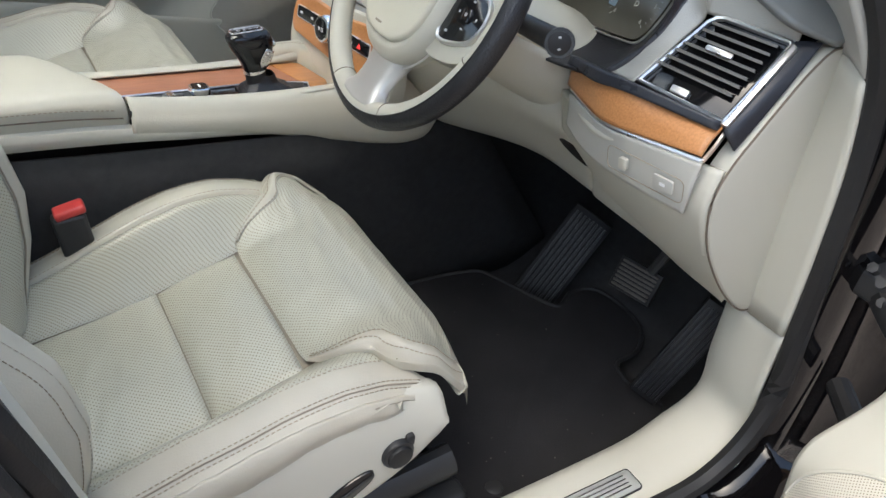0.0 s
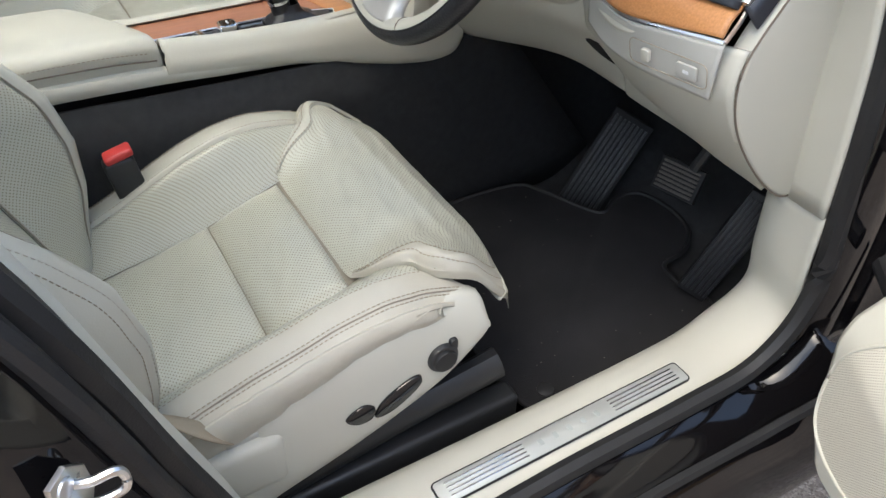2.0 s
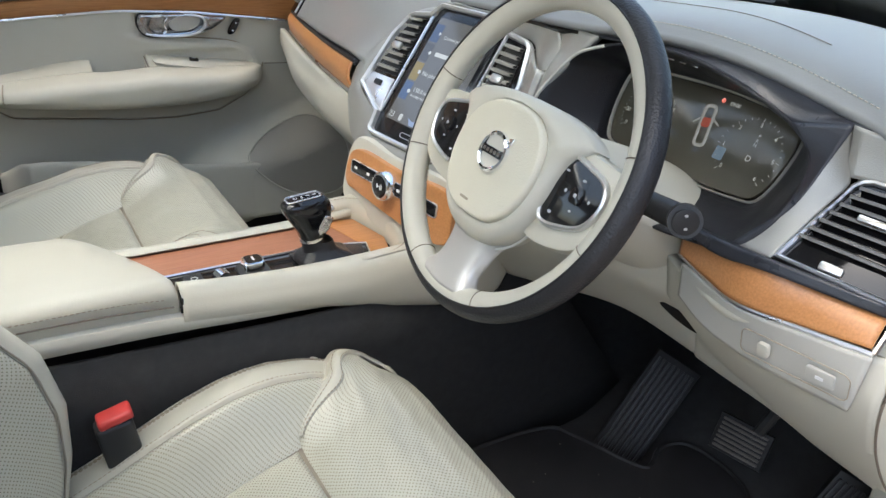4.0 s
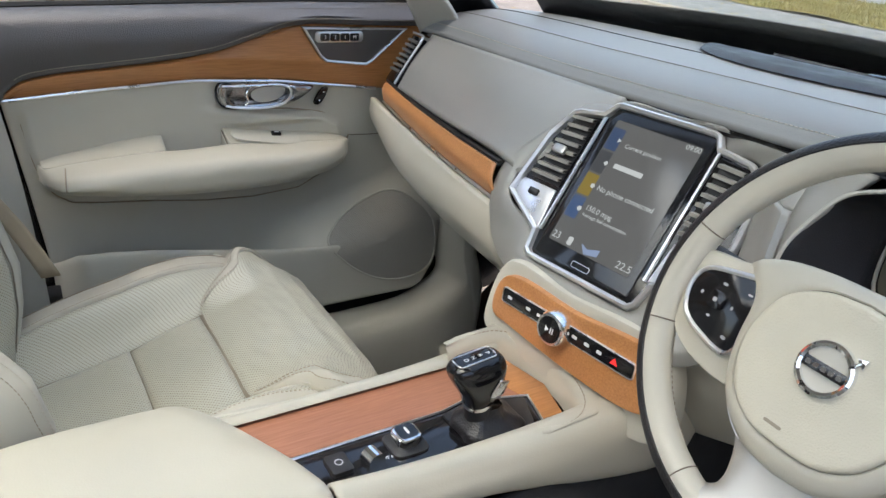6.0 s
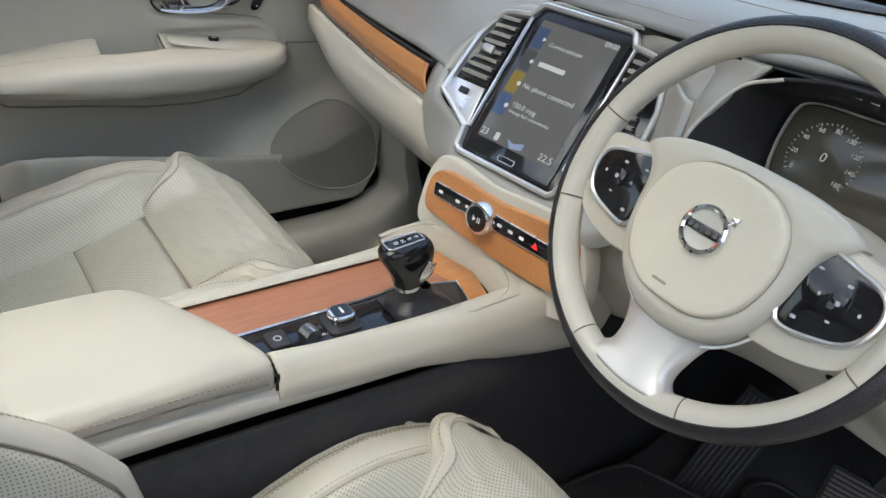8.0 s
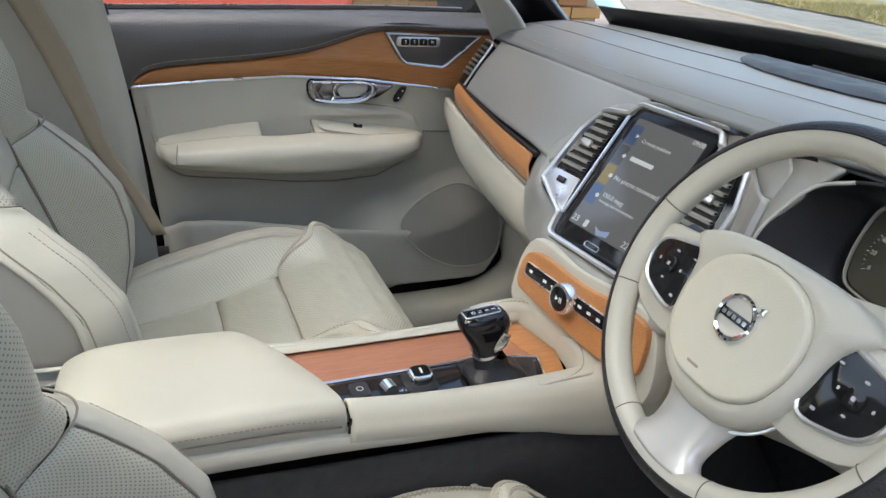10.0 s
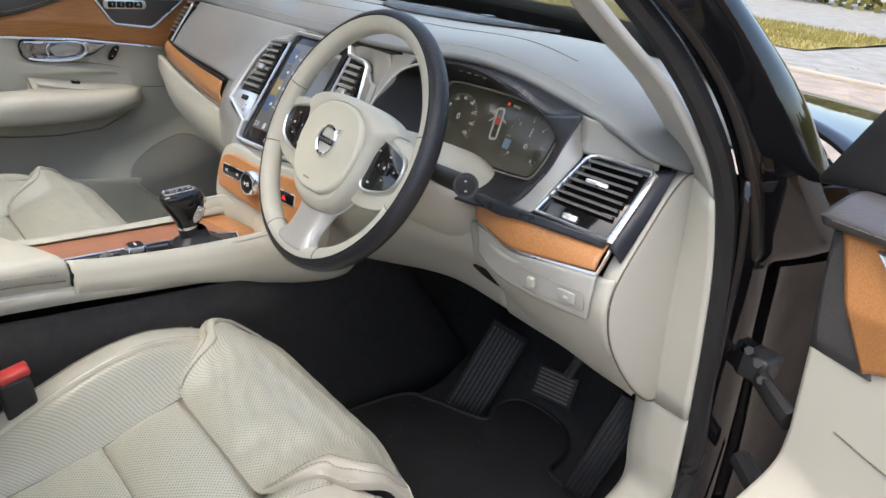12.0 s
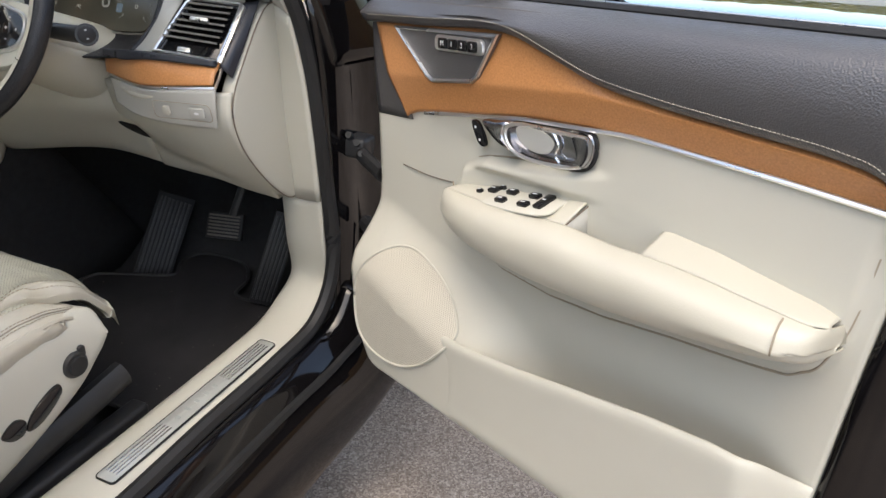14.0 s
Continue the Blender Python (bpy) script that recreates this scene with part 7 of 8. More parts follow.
    part("memory_keys", plate(rrect(0.105, 0.022, 0.008, 4, 0.222, 1.083), m2, 0.005, 0.002, -0.014), CHROME, tw, "rounded memory key strip")
    for k, c in enumerate("M123"):
        key = part("memory_key", plate(rrect(0.020, 0.015, 0.003, 3, 0.190 + 0.0215 * k, 1.083), m2, 0.003, 0.001, -0.010), GLOSS, tw)
        words(c, 0.010, m2 @ Matrix.Translation((0.190 + 0.0215 * k, 1.083, -0.0067)) @ Matrix.Diagonal((-1 if flip else 1, 1, 1, 1)), WHITE, tw)
    # lock switch
    lk = part("lock_switch", plate(soften([(0.240, 0.978), (0.252, 0.978), (0.270, 0.950), (0.268, 0.944), (0.256, 0.946)], 24), m2, 0.006, 0.002, -0.026), GLOSS, d, "black lock switch")
    for q in ((0.250, 0.970), (0.259, 0.953)):
        part("lock_mark", plate(disc(0.002, 10, *q), m2, 0.0004, 0, -0.0198), WHITE, lk)
    # inner handle: bowl, paddle with a curved pull, end block
    ho = soften([(0.276, 0.986), (0.32, 0.991), (0.40, 0.995), (0.464, 0.994), (0.470, 0.975), (0.458, 0.952), (0.40, 0.946), (0.345, 0.950), (0.30, 0.966)], 50)
    hd = part("inner_handle", plate(ho, m2, 0.006, 0.002, -0.028), SATIN, d, "dark satin chrome inner door handle")
    # thin black ring as the shade of the recess round the handle
    part("handle_shadow", tube([put(hx, hy, -0.0245) for hx, hy in [(0.385 + (x - 0.385) * 1.012, 0.971 + (y - 0.971) * 1.05) for x, y in ho]], 0.0022, 80, 6, closed=True), RUBBER, hd, "dark ring drawn as the shadow gap round the handle")
    bowl = bmesh.new()
    hc = (0.385, 0.971)
    add_grid(bowl, [[put(hc[0] + (x - hc[0]) * f, hc[1] + (y - hc[1]) * f, n) for x, y in ho] for f, n in ((0.985, -0.0225), (0.95, -0.0205), (0.86, -0.0215), (0.7, -0.0225), (0.4, -0.0235), (0.05, -0.0235))], False, True)
    part("handle_bowl", bowl, SATIN, hd, "chrome bowl behind the pull")
    part("handle_cup", plate(soften([(0.335, 0.984), (0.352, 0.988), (0.385, 0.986), (0.404, 0.974), (0.396, 0.960), (0.372, 0.956), (0.348, 0.962), (0.336, 0.972)], 40), m2, 0.002, 0.0008, -0.0205), GREYCREAM, hd, "beige oval finger hollow")
    bm = bmesh.new()
    po = soften([(0.277, 0.986), (0.305, 0.990), (0.330, 0.991), (0.325, 0.980), (0.326, 0.968), (0.337, 0.957), (0.345, 0.951), (0.318, 0.957), (0.293, 0.971)], 44)
    pc = (0.308, 0.976)
    add_grid(bm, [[put(pc[0] + (x - pc[0]) * f, pc[1] + (y - pc[1]) * f, n) for x, y in po] for f, n in ((1.0, -0.024), (1.0, -0.010), (0.93, -0.006), (0.75, -0.003), (0.4, -0.002), (0.05, -0.002))], False, True)
    part("handle_paddle", bm, SATIN, hd, "satin chrome pull paddle")
    part("handle_pull", tube(at([(0.462, 0.992, -0.013), (0.40, 0.992, -0.012), (0.340, 0.9905, -0.010), (0.3275, 0.984, -0.007), (0.327, 0.970, -0.006), (0.338, 0.957, -0.006), (0.360, 0.950, -0.007), (0.40, 0.948, -0.009), (0.440, 0.951, -0.011), (0.456, 0.955, -0.012)]), 0.0028, 70, 8), CHROME, hd, "bright chrome pull")
    part("handle_end", plate(soften([(0.440, 0.992), (0.464, 0.992), (0.469, 0.975), (0.457, 0.954), (0.434, 0.950), (0.448, 0.966)], 30), m2, 0.008, 0.003, -0.018), SATIN, hd, "satin handle end")
    # highlight in the bowl, modelled as a thin bright rod
    part("handle_glint", tube(at([(0.404, 0.990, -0.016), (0.414, 0.974, -0.017), (0.410, 0.960, -0.016), (0.418, 0.952, -0.015)]), 0.0016, 20, 6), BRIGHT, hd, "bright rod modelled as a glint in the bowl")
    # armrest: outer roll, then block, recess and rear pad behind it
    us = (0.196, 0.203, 0.22, 0.25, 0.30, 0.36, 0.42, 0.462, 0.50, 0.55, 0.59, 0.65, 0.70, 0.735, 0.760, 0.779, 0.790)
    tops = (0.862, 0.868, 0.874, 0.876, 0.878, 0.881, 0.884, 0.886, 0.884, 0.882, 0.883, 0.881, 0.877, 0.874, 0.871, 0.868, 0.864)
    lows = (0.855, 0.848, 0.838, 0.828, 0.820, 0.816, 0.814, 0.814, 0.815, 0.817, 0.820, 0.825, 0.830, 0.834, 0.837, 0.841, 0.848)
    outs = (-0.020, 0.0, 0.020, 0.034, 0.046, 0.053, 0.056, 0.057, 0.057, 0.058, 0.058, 0.057, 0.055, 0.052, 0.046, 0.032, -0.034)
    if flip:
        outs = [w * 1.45 if w > 0 else w for w in outs]
    backs = (0.864, 0.869, 0.874, 0.879, 0.886, 0.893, 0.900, 0.905, 0.905, 0.897, 0.901, 0.895, 0.886, 0.880, 0.876, 0.871, 0.866)

    def top_v(u):
        return lerp(u, us, tops)

    def out_n(u):
        return lerp(u, us, outs)

    def back_v(u):
        return lerp(u, us, backs)
    rows = []
    for u, vt, vb, w in zip(us, tops, lows, outs):
        i = min(0.018, w * 0.35) if w > 0 else w
        rows.append(at([(u, vt, i), (u, vt - 0.004, (i + w) / 2), (u, vt - 0.011, w * 0.88), (u, vt - 0.023, w), (u, (vt + vb) / 2 - 0.008, w + 0.001), (u, vb + 0.010, w * 0.95), (u, vb, w * 0.82), (u, vb - 0.008, min(w * 0.4, 0.012)), (u, vb - 0.010, -0.032)]))
    part("armrest", grid(rows, 110, 36), LEATHER, d, "padded cream armrest with grab recess", solid=0.002, offset=off)

    def inner(ua, ub, drop=None):
        rows = []
        for u in np.linspace(ua, ub, 16):
            i = min(0.0185, out_n(u) * 0.36)
            if drop:
                rows.append(at([(u, back_v(u) - drop(u), -0.032), (u, top_v(u) - drop(u), -0.008), (u, top_v(u) - drop(u), i)]))
            else:
                rows.append(at([(u, back_v(u), -0.032), (u, back_v(u) + 0.001, -0.024), (u, (back_v(u) + top_v(u)) / 2 + 0.001, -0.004), (u, top_v(u), i)]))
        return rows
    part("armrest_block", grid(inner(0.198, 0.462), 50, 12), LEATHER, d, "switch block of the armrest", solid=0.002, offset=off)
    part("rear_pad", grid(inner(0.578, 0.786), 50, 12), LEATHER, d, "rear armrest pad", solid=0.002, offset=off)
    part("recess_floor", grid(inner(0.46, 0.60, lambda u: 0.05 - 0.035 * sstep(0.52, 0.60, u)), 20, 8), GREYCREAM, d, "grab recess floor", solid=0.002, offset=off)
    part("recess_side", grid([at([(u, top_v(u), 0.0185), (u, top_v(u) - 0.055, 0.017)]) for u in np.linspace(0.46, 0.60, 8)], 24, 4), GREYCREAM, d, "grab recess side", solid=0.002, offset=off)
    part("recess_wall", grid([at([(0.462, 0.905, -0.032), (0.462, 0.886, 0.018)]), at([(0.464, 0.83, -0.032), (0.464, 0.83, 0.018)])], 4, 4), GREYCREAM, d, "grab recess end wall", solid=0.002, offset=off)
    part("recess_edge", tube(at([(0.4635, 0.9055, -0.030), (0.4635, 0.8965, -0.006), (0.4635, 0.887, 0.018)]), 0.0011, 10, 5), DARKTHREAD, d)
    part("pad_seam", tube(at([(u, back_v(u) + 0.001, deep(u, back_v(u)) + 0.0015) for u in np.linspace(0.578, 0.772, 16)]), 0.0012, 50, 5), DARKTHREAD, d, "seam above the rear pad")
    stitches(at([(u, lerp(u, us, lows) + 0.0015, out_n(u) * 0.86 + 0.0015) for u in np.linspace(0.215, 0.735, 24)]), TANTHREAD, d)
    cap_line = [(0.752, lerp(0.752, us, lows) + 0.004, 0.038), (0.757, 0.845, 0.050), (0.757, 0.858, 0.0485), (0.755, 0.868, 0.040), (0.752, 0.8735, 0.024)]
    if flip:
        cap_line = [(u, v, n * 1.42) for u, v, n in cap_line]
    part("end_seam", tube(at(cap_line), 0.0012, 24, 5), TANTHREAD, d, "stitched seam of the armrest end")
    # window switches on the armrest
    am = basis(put(0.358, 0.8915, -0.003), Vector(put(1, 0.11, 0)) - Vector(put(0, 0, 0)), (Vector(put(0, 0, -1)) - Vector(put(0, 0, 0))) + (Vector(put(0, 1, 0)) - Vector(put(0, 0, 0))) * 0.25)
    if flip:
        am = basis(put(0.358, 0.8915, -0.003), Vector(put(-1, -0.11, 0)) - Vector(put(0, 0, 0)), (Vector(put(0, 0, -1)) - Vector(put(0, 0, 0))) + (Vector(put(0, 1, 0)) - Vector(put(0, 0, 0))) * 0.25)
    pan = part("switch_plate", plate(soften([(-0.088, 0.014), (-0.06, 0.026), (0.072, 0.024), (0.076, 0.0), (0.072, -0.024), (-0.04, -0.026), (-0.09, -0.014)], 40), am, 0.002, 0.001, -0.0025), PLASTIC, d, "cream switch plate")
    for kx, ky, kw, kh in keys:
        sw = part("window_switch", rbox((kx, ky, 0.0015), (kw, kh, 0.007), 0.002, 2, am), GLOSS, pan, "black switch")
        part("switch_mark", plate(rrect(kw * 0.45, 0.002, 0.0005, 2, kx, ky), am, 0.0004, 0, 0.0052), WHITE, sw)
    # outer skin, edges, window frame and pane
    rows = [at([(-0.04, v, -0.11), (0.0, v, -0.13), (0.4, v, -0.15), (0.9, v, -0.13), (0.93, v, -0.12)]) for v in (0.40, 0.7, 0.95)] + [at([(-0.04, 1.06, -0.10), (0.0, 1.06, -0.112), (0.4, 1.03, -0.118), (0.9, 1.02, -0.11), (0.93, 1.02, -0.11)]), at([(-0.04, 1.09, -0.085), (0.0, 1.09, -0.085), (0.4, 1.075, -0.085), (0.9, 1.055, -0.085), (0.93, 1.055, -0.085)])]
    part("outer_skin", grid(rows, 10, 20), PAINT, d, "glossy black outer panel", solid=0.015, offset=off)
    rows = [at([(rear_u(v), v, -0.038), (rear_u(v) + 0.035, v, -0.045), (rear_u(v) + 0.07, v, -0.075), (rear_u(v) + 0.085, v, -0.125)]) for v in (0.42, 0.6, 0.8, 1.0, 1.14)]
    part("door_edge", grid(rows, 20, 12), PAINT, d, "glossy black door edge", solid=0.004, offset=off)
    rows = [at([(front_u(v), v, -0.05), (front_u(v) - 0.01, v, -0.08), (-0.04, v, -0.12)]) for v in (0.42, 0.6, 0.8, 1.0, 1.12)]
    part("hinge_edge", grid(rows, 20, 8), PAINT, d, "glossy black hinge side edge", solid=0.004, offset=off)
    rows = [at([(u, 0.475, -0.05), (u, 0.43, -0.07), (u, 0.41, -0.12)]) for u in (0.03, 0.3, 0.6, 0.85)]
    part("bottom_edge", grid(rows, 12, 8), PAINT, d, "black door bottom", solid=0.004, offset=off)
    frame_path = [(-0.06, 1.13, -0.10), (0.02, 1.25, -0.115), (0.13, 1.365, -0.135), (0.36, 1.465, -0.155), (0.62, 1.515, -0.17), (0.86, 1.525, -0.175), (0.95, 1.46, -0.165), (0.945, 1.14, -0.12)]
    part("window_frame", tube(at(frame_path), [0.03, 0.026, 0.024, 0.022, 0.022, 0.022, 0.03, 0.03], 80, 10), BLACKPL, d, "black window frame")
    sail = [(-0.13, 1.130), (0.045, 1.148), (0.033, 1.20), (0.042, 1.255), (0.078, 1.305), (0.03, 1.30), (-0.04, 1.235), (-0.10, 1.16)]
    part("mirror_sail", plate(sail, m2, 0.03, 0.008, -0.10), BLACKPL, d, "black trim at the mirror foot")
    rows = [at([(0.0, 1.12, -0.090), (0.5, 1.12, -0.090), (0.93, 1.11, -0.090)]), at([(0.03, 1.25, -0.112), (0.5, 1.3, -0.128), (0.93, 1.3, -0.135)]), at([(0.24, 1.41, -0.15), (0.6, 1.51, -0.168), (0.93, 1.50, -0.17)])]
    g = part("window_pane", grid(rows, 10, 12), GLASS, d, "clear side window glass", solid=0.004, offset=off)
    g.visible_shadow = False
    # wing mirror
    if flip:
        gx, gc = Vector((-0.98, 0.19, 0)), Vector((-1.08, 0.33, 1.15))
        gm = basis(gc, -gx, (0, 0.06, 1))
    else:
        gx, gc = Vector((0.643, 0.766, 0)), Vector((1.203, 0.36, 1.226))
        gm = basis(gc, gx, (-0.046, 0.039, 1))
    rows = []
    for z, sx, sy, cx in ((0.004, 0.112, 0.086, -0.004), (0.010, 0.118, 0.090, -0.003), (0.004, 0.126, 0.094, -0.004), (-0.03, 0.128, 0.095, -0.008), (-0.08, 0.118, 0.089, -0.012), (-0.12, 0.094, 0.074, -0.014), (-0.145, 0.058, 0.05, -0.014), (-0.152, 0.01, 0.01, -0.014)):
        rows.append([gm @ Vector((cx + sx * math.copysign(abs(math.cos(a)) ** 0.72, math.cos(a)), sy * math.copysign(abs(math.sin(a)) ** 0.72, math.sin(a)), z)) for a in np.linspace(0, 2 * math.pi, 41)])
    mi = part("wing_mirror", grid(rows, 36, 80), PAINT, d, "glossy black wing mirror housing")
    shape = [(-0.022 + 0.095 * math.copysign(abs(math.cos(a)) ** 0.62, math.cos(a)), 0.076 * math.copysign(abs(math.sin(a)) ** 0.7, math.sin(a))) for a in np.linspace(0, 2 * math.pi, 48, endpoint=False)]
    part("mirror_rim", band([(-0.020 + (x + 0.022) * 1.09, y * 1.09) for x, y in shape], gm, 0.008, 0.006, 0.006), BLACKPL, mi, "black mirror rim")
    part("mirror_glass", plate(shape, gm, 0.003, 0, 0.004), MIRROR, mi, "silvered mirror glass")
    foot = Vector(put(0.10, 1.16, -0.11))
    part("mirror_arm", tube([foot, foot * 0.5 + (gm @ Vector((-0.05, -0.06, -0.06))) * 0.5, gm @ Vector((-0.04, -0.07, -0.06))], [0.045, 0.04, 0.045], 10, 14, squash=0.5), BLACKPL, mi, "black mirror arm")
    return d


WC = spl([(-0.02, 1.10, 0), (0.15, 1.103, 0), (0.28, 1.106, 0), (0.33, 1.10, 0), (0.40, 1.078, 0), (0.47, 1.056, 0), (0.56, 1.042, 0), (0.65, 1.033, 0), (0.76, 1.022, 0), (0.80, 1.012, 0), (0.83, 0.988, 0)], 120)
WU, WV = WC[:, 0], WC[:, 1]
DA, DT = Vector((0.883, -0.469, 0)).normalized(), radians(6)
DN = Vector((DA.y, -DA.x, 0))


def put_right(u, v, n):
    du, dv = u - 0.3, v - 0.98
    uu, vv = 0.3 + du * math.cos(DT) - dv * math.sin(DT), 0.98 + du * math.sin(DT) + dv * math.cos(DT)
    p = Vector((0.925, 0.309, 0.003)) + DA * uu + DN * n
    return (p.x, p.y, vv + 0.003)


def put_left(u, v, n):
    return (-0.79 + n, 0.343 - u, v)


SWITCHES = ((-0.058, 0.010, 0.016, 0.014), (-0.078, 0.0, 0.010, 0.008), (-0.048, 0.019, 0.010, 0.006), (-0.022, 0.012, 0.018, 0.011), (-0.022, -0.012, 0.018, 0.011), (0.022, 0.012, 0.018, 0.011), (0.022, -0.012, 0.018, 0.011), (0.048, 0.002, 0.014, 0.034))
right_door = door("driver_door", put_right, "open driver door with cream panel, walnut inlay and charcoal top", (1.3, 0.1, 0.4), SWITCHES, False)
left_door = door("passenger_door", put_left, "closed passenger door with cream panel and walnut inlay", (-0.8, 0.0, 0.4), ((0.0, 0.004, 0.02, 0.012),), True)

# ---- floor things ----
FM = basis((0, 0, 0.348), (1, 0, 0), (0, 1, 0.085))
mat = thing("floor_mat", (0.45, 0.25, 0.34), "dusty black carpet floor mat with bound edge", "floor mat")
mat_shape = soften([(0.16, 0.05), (0.44, 0.043), (0.63, 0.046), (0.66, 0.07), (0.665, 0.20), (0.66, 0.39), (0.63, 0.445), (0.57, 0.43), (0.515, 0.44), (0.505, 0.50), (0.46, 0.55), (0.39, 0.562), (0.325, 0.545), (0.31, 0.50), (0.332, 0.445), (0.29, 0.42), (0.25, 0.405), (0.20, 0.385), (0.16, 0.36)], 110)
bm = plate(mat_shape, FM, 0.008, 0.003)
part("carpet", bm, MAT, mat)
part("bound_edge", tube([FM @ Vector((x, y, 0.008)) for x, y in mat_shape], 0.0045, 150, 6, closed=True), RUBBER, mat, "black bound edge")
for p in ((0.625, 0.09), (0.19, 0.09)):
    part("mat_clip", plate(disc(0.014, 20, *p), FM, 0.005, 0.002, 0.006), BLACKPL, mat, "round black mat clip")
# crumbs and lint on the mat
random.seed(4)
bm = bmesh.new()
for k in range(40):
    x, y = random.uniform(0.2, 0.63), random.uniform(0.08, 0.40)
    r = random.uniform(0.0006, 0.0018)
    v = [bm.verts.new(FM @ Vector((x + r * math.cos(a + k), y + r * random.uniform(0.5, 1.5) * math.sin(a + k), 0.0085 + (0.0008 if a == 0 else 0)))) for a in (0, 2.1, 4.2)]
    bm.faces.new(v)
tagged(part("lint", bm, material("pale_lint", (0.18, 0.165, 0.14), 0.9)), "pale crumbs and lint on the floor mat", "lint", kind="stuff")
# pedals
GROOVE = material("dark_rubber_groove", (0.006, 0.006, 0.0065), 0.7, vary=0.2)
RIBRUB = material("satin_rubber_rib", (0.022, 0.022, 0.024), 0.38, vary=0.2, scale=40)
WORNRUB = material("worn_grey_rubber", (0.10, 0.09, 0.08), 0.6, vary=0.4, scale=60)


def ribbed(name, m, w, h, ribs, label, category, gap, taper=1.0, horizontal=False):
    p = thing(name, m.translation, label, category)
    part("pad", plate([(-w / 2 * taper, -h / 2), (w / 2 * taper, -h / 2), (w / 2, h / 2), (-w / 2, h / 2)], m, 0.012, 0.004, -0.012), GROOVE, p)
    for k in range(ribs):
        t = (k + 0.5) / ribs
        if horizontal:
            bm = plate(rrect(w * 0.84, h / ribs * 0.45, 0.001, 2, 0, -h * 0.44 + h * 0.88 * t), m, 0.005, 0.001)
        else:
            bm = plate(rrect(w / ribs * 0.42, h * 0.9, 0.001, 2, -w * 0.44 + w * 0.88 * t, 0), m, 0.005, 0.001)
        part("rib", bm, WORNRUB if horizontal else RIBRUB, p)
    return p


brake = ribbed("brake_pedal", basis((0.458, 0.486, 0.535), (1, 0.25, 0.0), (0, 0.45, 0.85)), 0.088, 0.062, 7, "ribbed black rubber brake pedal worn to metal", "pedal", 0.01, horizontal=True)
part("pedal_arm", tube([(0.475, 0.50, 0.56), (0.49, 0.54, 0.66), (0.49, 0.56, 0.76)], 0.010, 12, 8), BLACKPL, brake, "black pedal arm")
acc = ribbed("accelerator_pedal", basis((0.622, 0.448, 0.505), (0.05, 0.03, -0.02), (0.0, 0.045, 0.2)), 0.058, 0.22, 6, "ribbed black accelerator pedal", "pedal", 0.01, taper=0.9)
rest = ribbed("foot_rest", basis((0.262, 0.49, 0.445), (0.05, 0.032, -0.022), (0.0, 0.10, 0.18)), 0.088, 0.24, 8, "ribbed black foot rest", "foot rest", 0.01)

# ---- surroundings ----
# kerb, verge and road beyond
random.seed(7)
KERB = material("pale_concrete", (0.37, 0.32, 0.245), 0.85, vary=0.2, scale=6, grain=0.6, grain_scale=120)
TAR = stony("old_asphalt", ((0.19, 0.185, 0.165), (0.265, 0.257, 0.232), (0.36, 0.35, 0.31)), 90)
bm = bmesh.new()
add_grid(bm, [[(x, y, 0.012) for y in (9.9, 12, 16, 24, 40)] for x in (-40, -10, 0, 10, 40)])
tagged(part("road", bm, TAR), "old grey asphalt road", "road", kind="structure")
tagged(part("kerb_1", rbox((0, 9.8, 0.01), (80, 0.16, 0.08), 0.015), KERB), "worn flush concrete kerb", "kerb", kind="structure")
bm = bmesh.new()
add_grid(bm, [[(x, y, 0.05 + 0.05 * noise.noise(Vector((x, y, 0)))) for y in np.linspace(12.3, 17.0, 12)] for x in np.linspace(-15, -4.6, 40)])
GRASS = material("mossy_grass", (0.17, 0.18, 0.045), 0.9, vary=0.4, scale=1.2, grain=1.0, grain_scale=60, two=(0.34, 0.24, 0.07))
tagged(part("verge", bm, GRASS), "mossy grass verge beside the tarmac", "verge", kind="structure")
bm = bmesh.new()
for k in range(9000):
    x, y = random.uniform(-12, -4.6), random.uniform(12.3, 17.0)
    z = 0.05 + 0.05 * noise.noise(Vector((x, y, 0)))
    h, a = random.uniform(0.04, 0.12), random.uniform(0, 6.28)
    c, s = 0.012 * math.cos(a), 0.012 * math.sin(a)
    bm.faces.new([bm.verts.new(p) for p in ((x - c, y - s, z), (x + c, y + s, z), (x + random.uniform(-0.03, 0.03), y + random.uniform(-0.03, 0.03), z + h))])
tagged(part("grass", bm, GRASS), "short mossy grass blades on the verge", "grass", kind="stuff")
# autumn hedge far behind the road
bm = bmesh.new()
for k in range(16000):
    x = random.uniform(-16, 18)
    h = 3.4 + 1.6 * noise.noise(Vector((x * 0.35, 2.0, 0))) + 0.7 * noise.noise(Vector((x * 1.3, 5.0, 0)))
    z = h * random.uniform(0.0, 1.0) ** 0.8
    y = 30 + random.uniform(-1.2, 1.2) * (1.1 - 0.5 * z / h) + 1.0 * noise.noise(Vector((x * 0.7, z * 0.7, 3.0)))
    r, a, b = random.uniform(0.07, 0.16), random.uniform(0, 6.28), random.uniform(-0.8, 0.8)
    bm.faces.new([bm.verts.new((x + r * math.cos(a + t), y + r * math.sin(a + t) * math.sin(b), z + r * math.sin(a + t) * math.cos(b))) for t in (0, 1.7, 3.1, 4.8)])
tagged(part("hedge", bm, material("autumn_foliage", (0.20, 0.17, 0.035), 0.7, vary=0.5, scale=0.8, two=(0.085, 0.09, 0.025))), "green and golden autumn hedge beyond the road", "hedge", kind="stuff")
# fallen leaves
bm = bmesh.new()
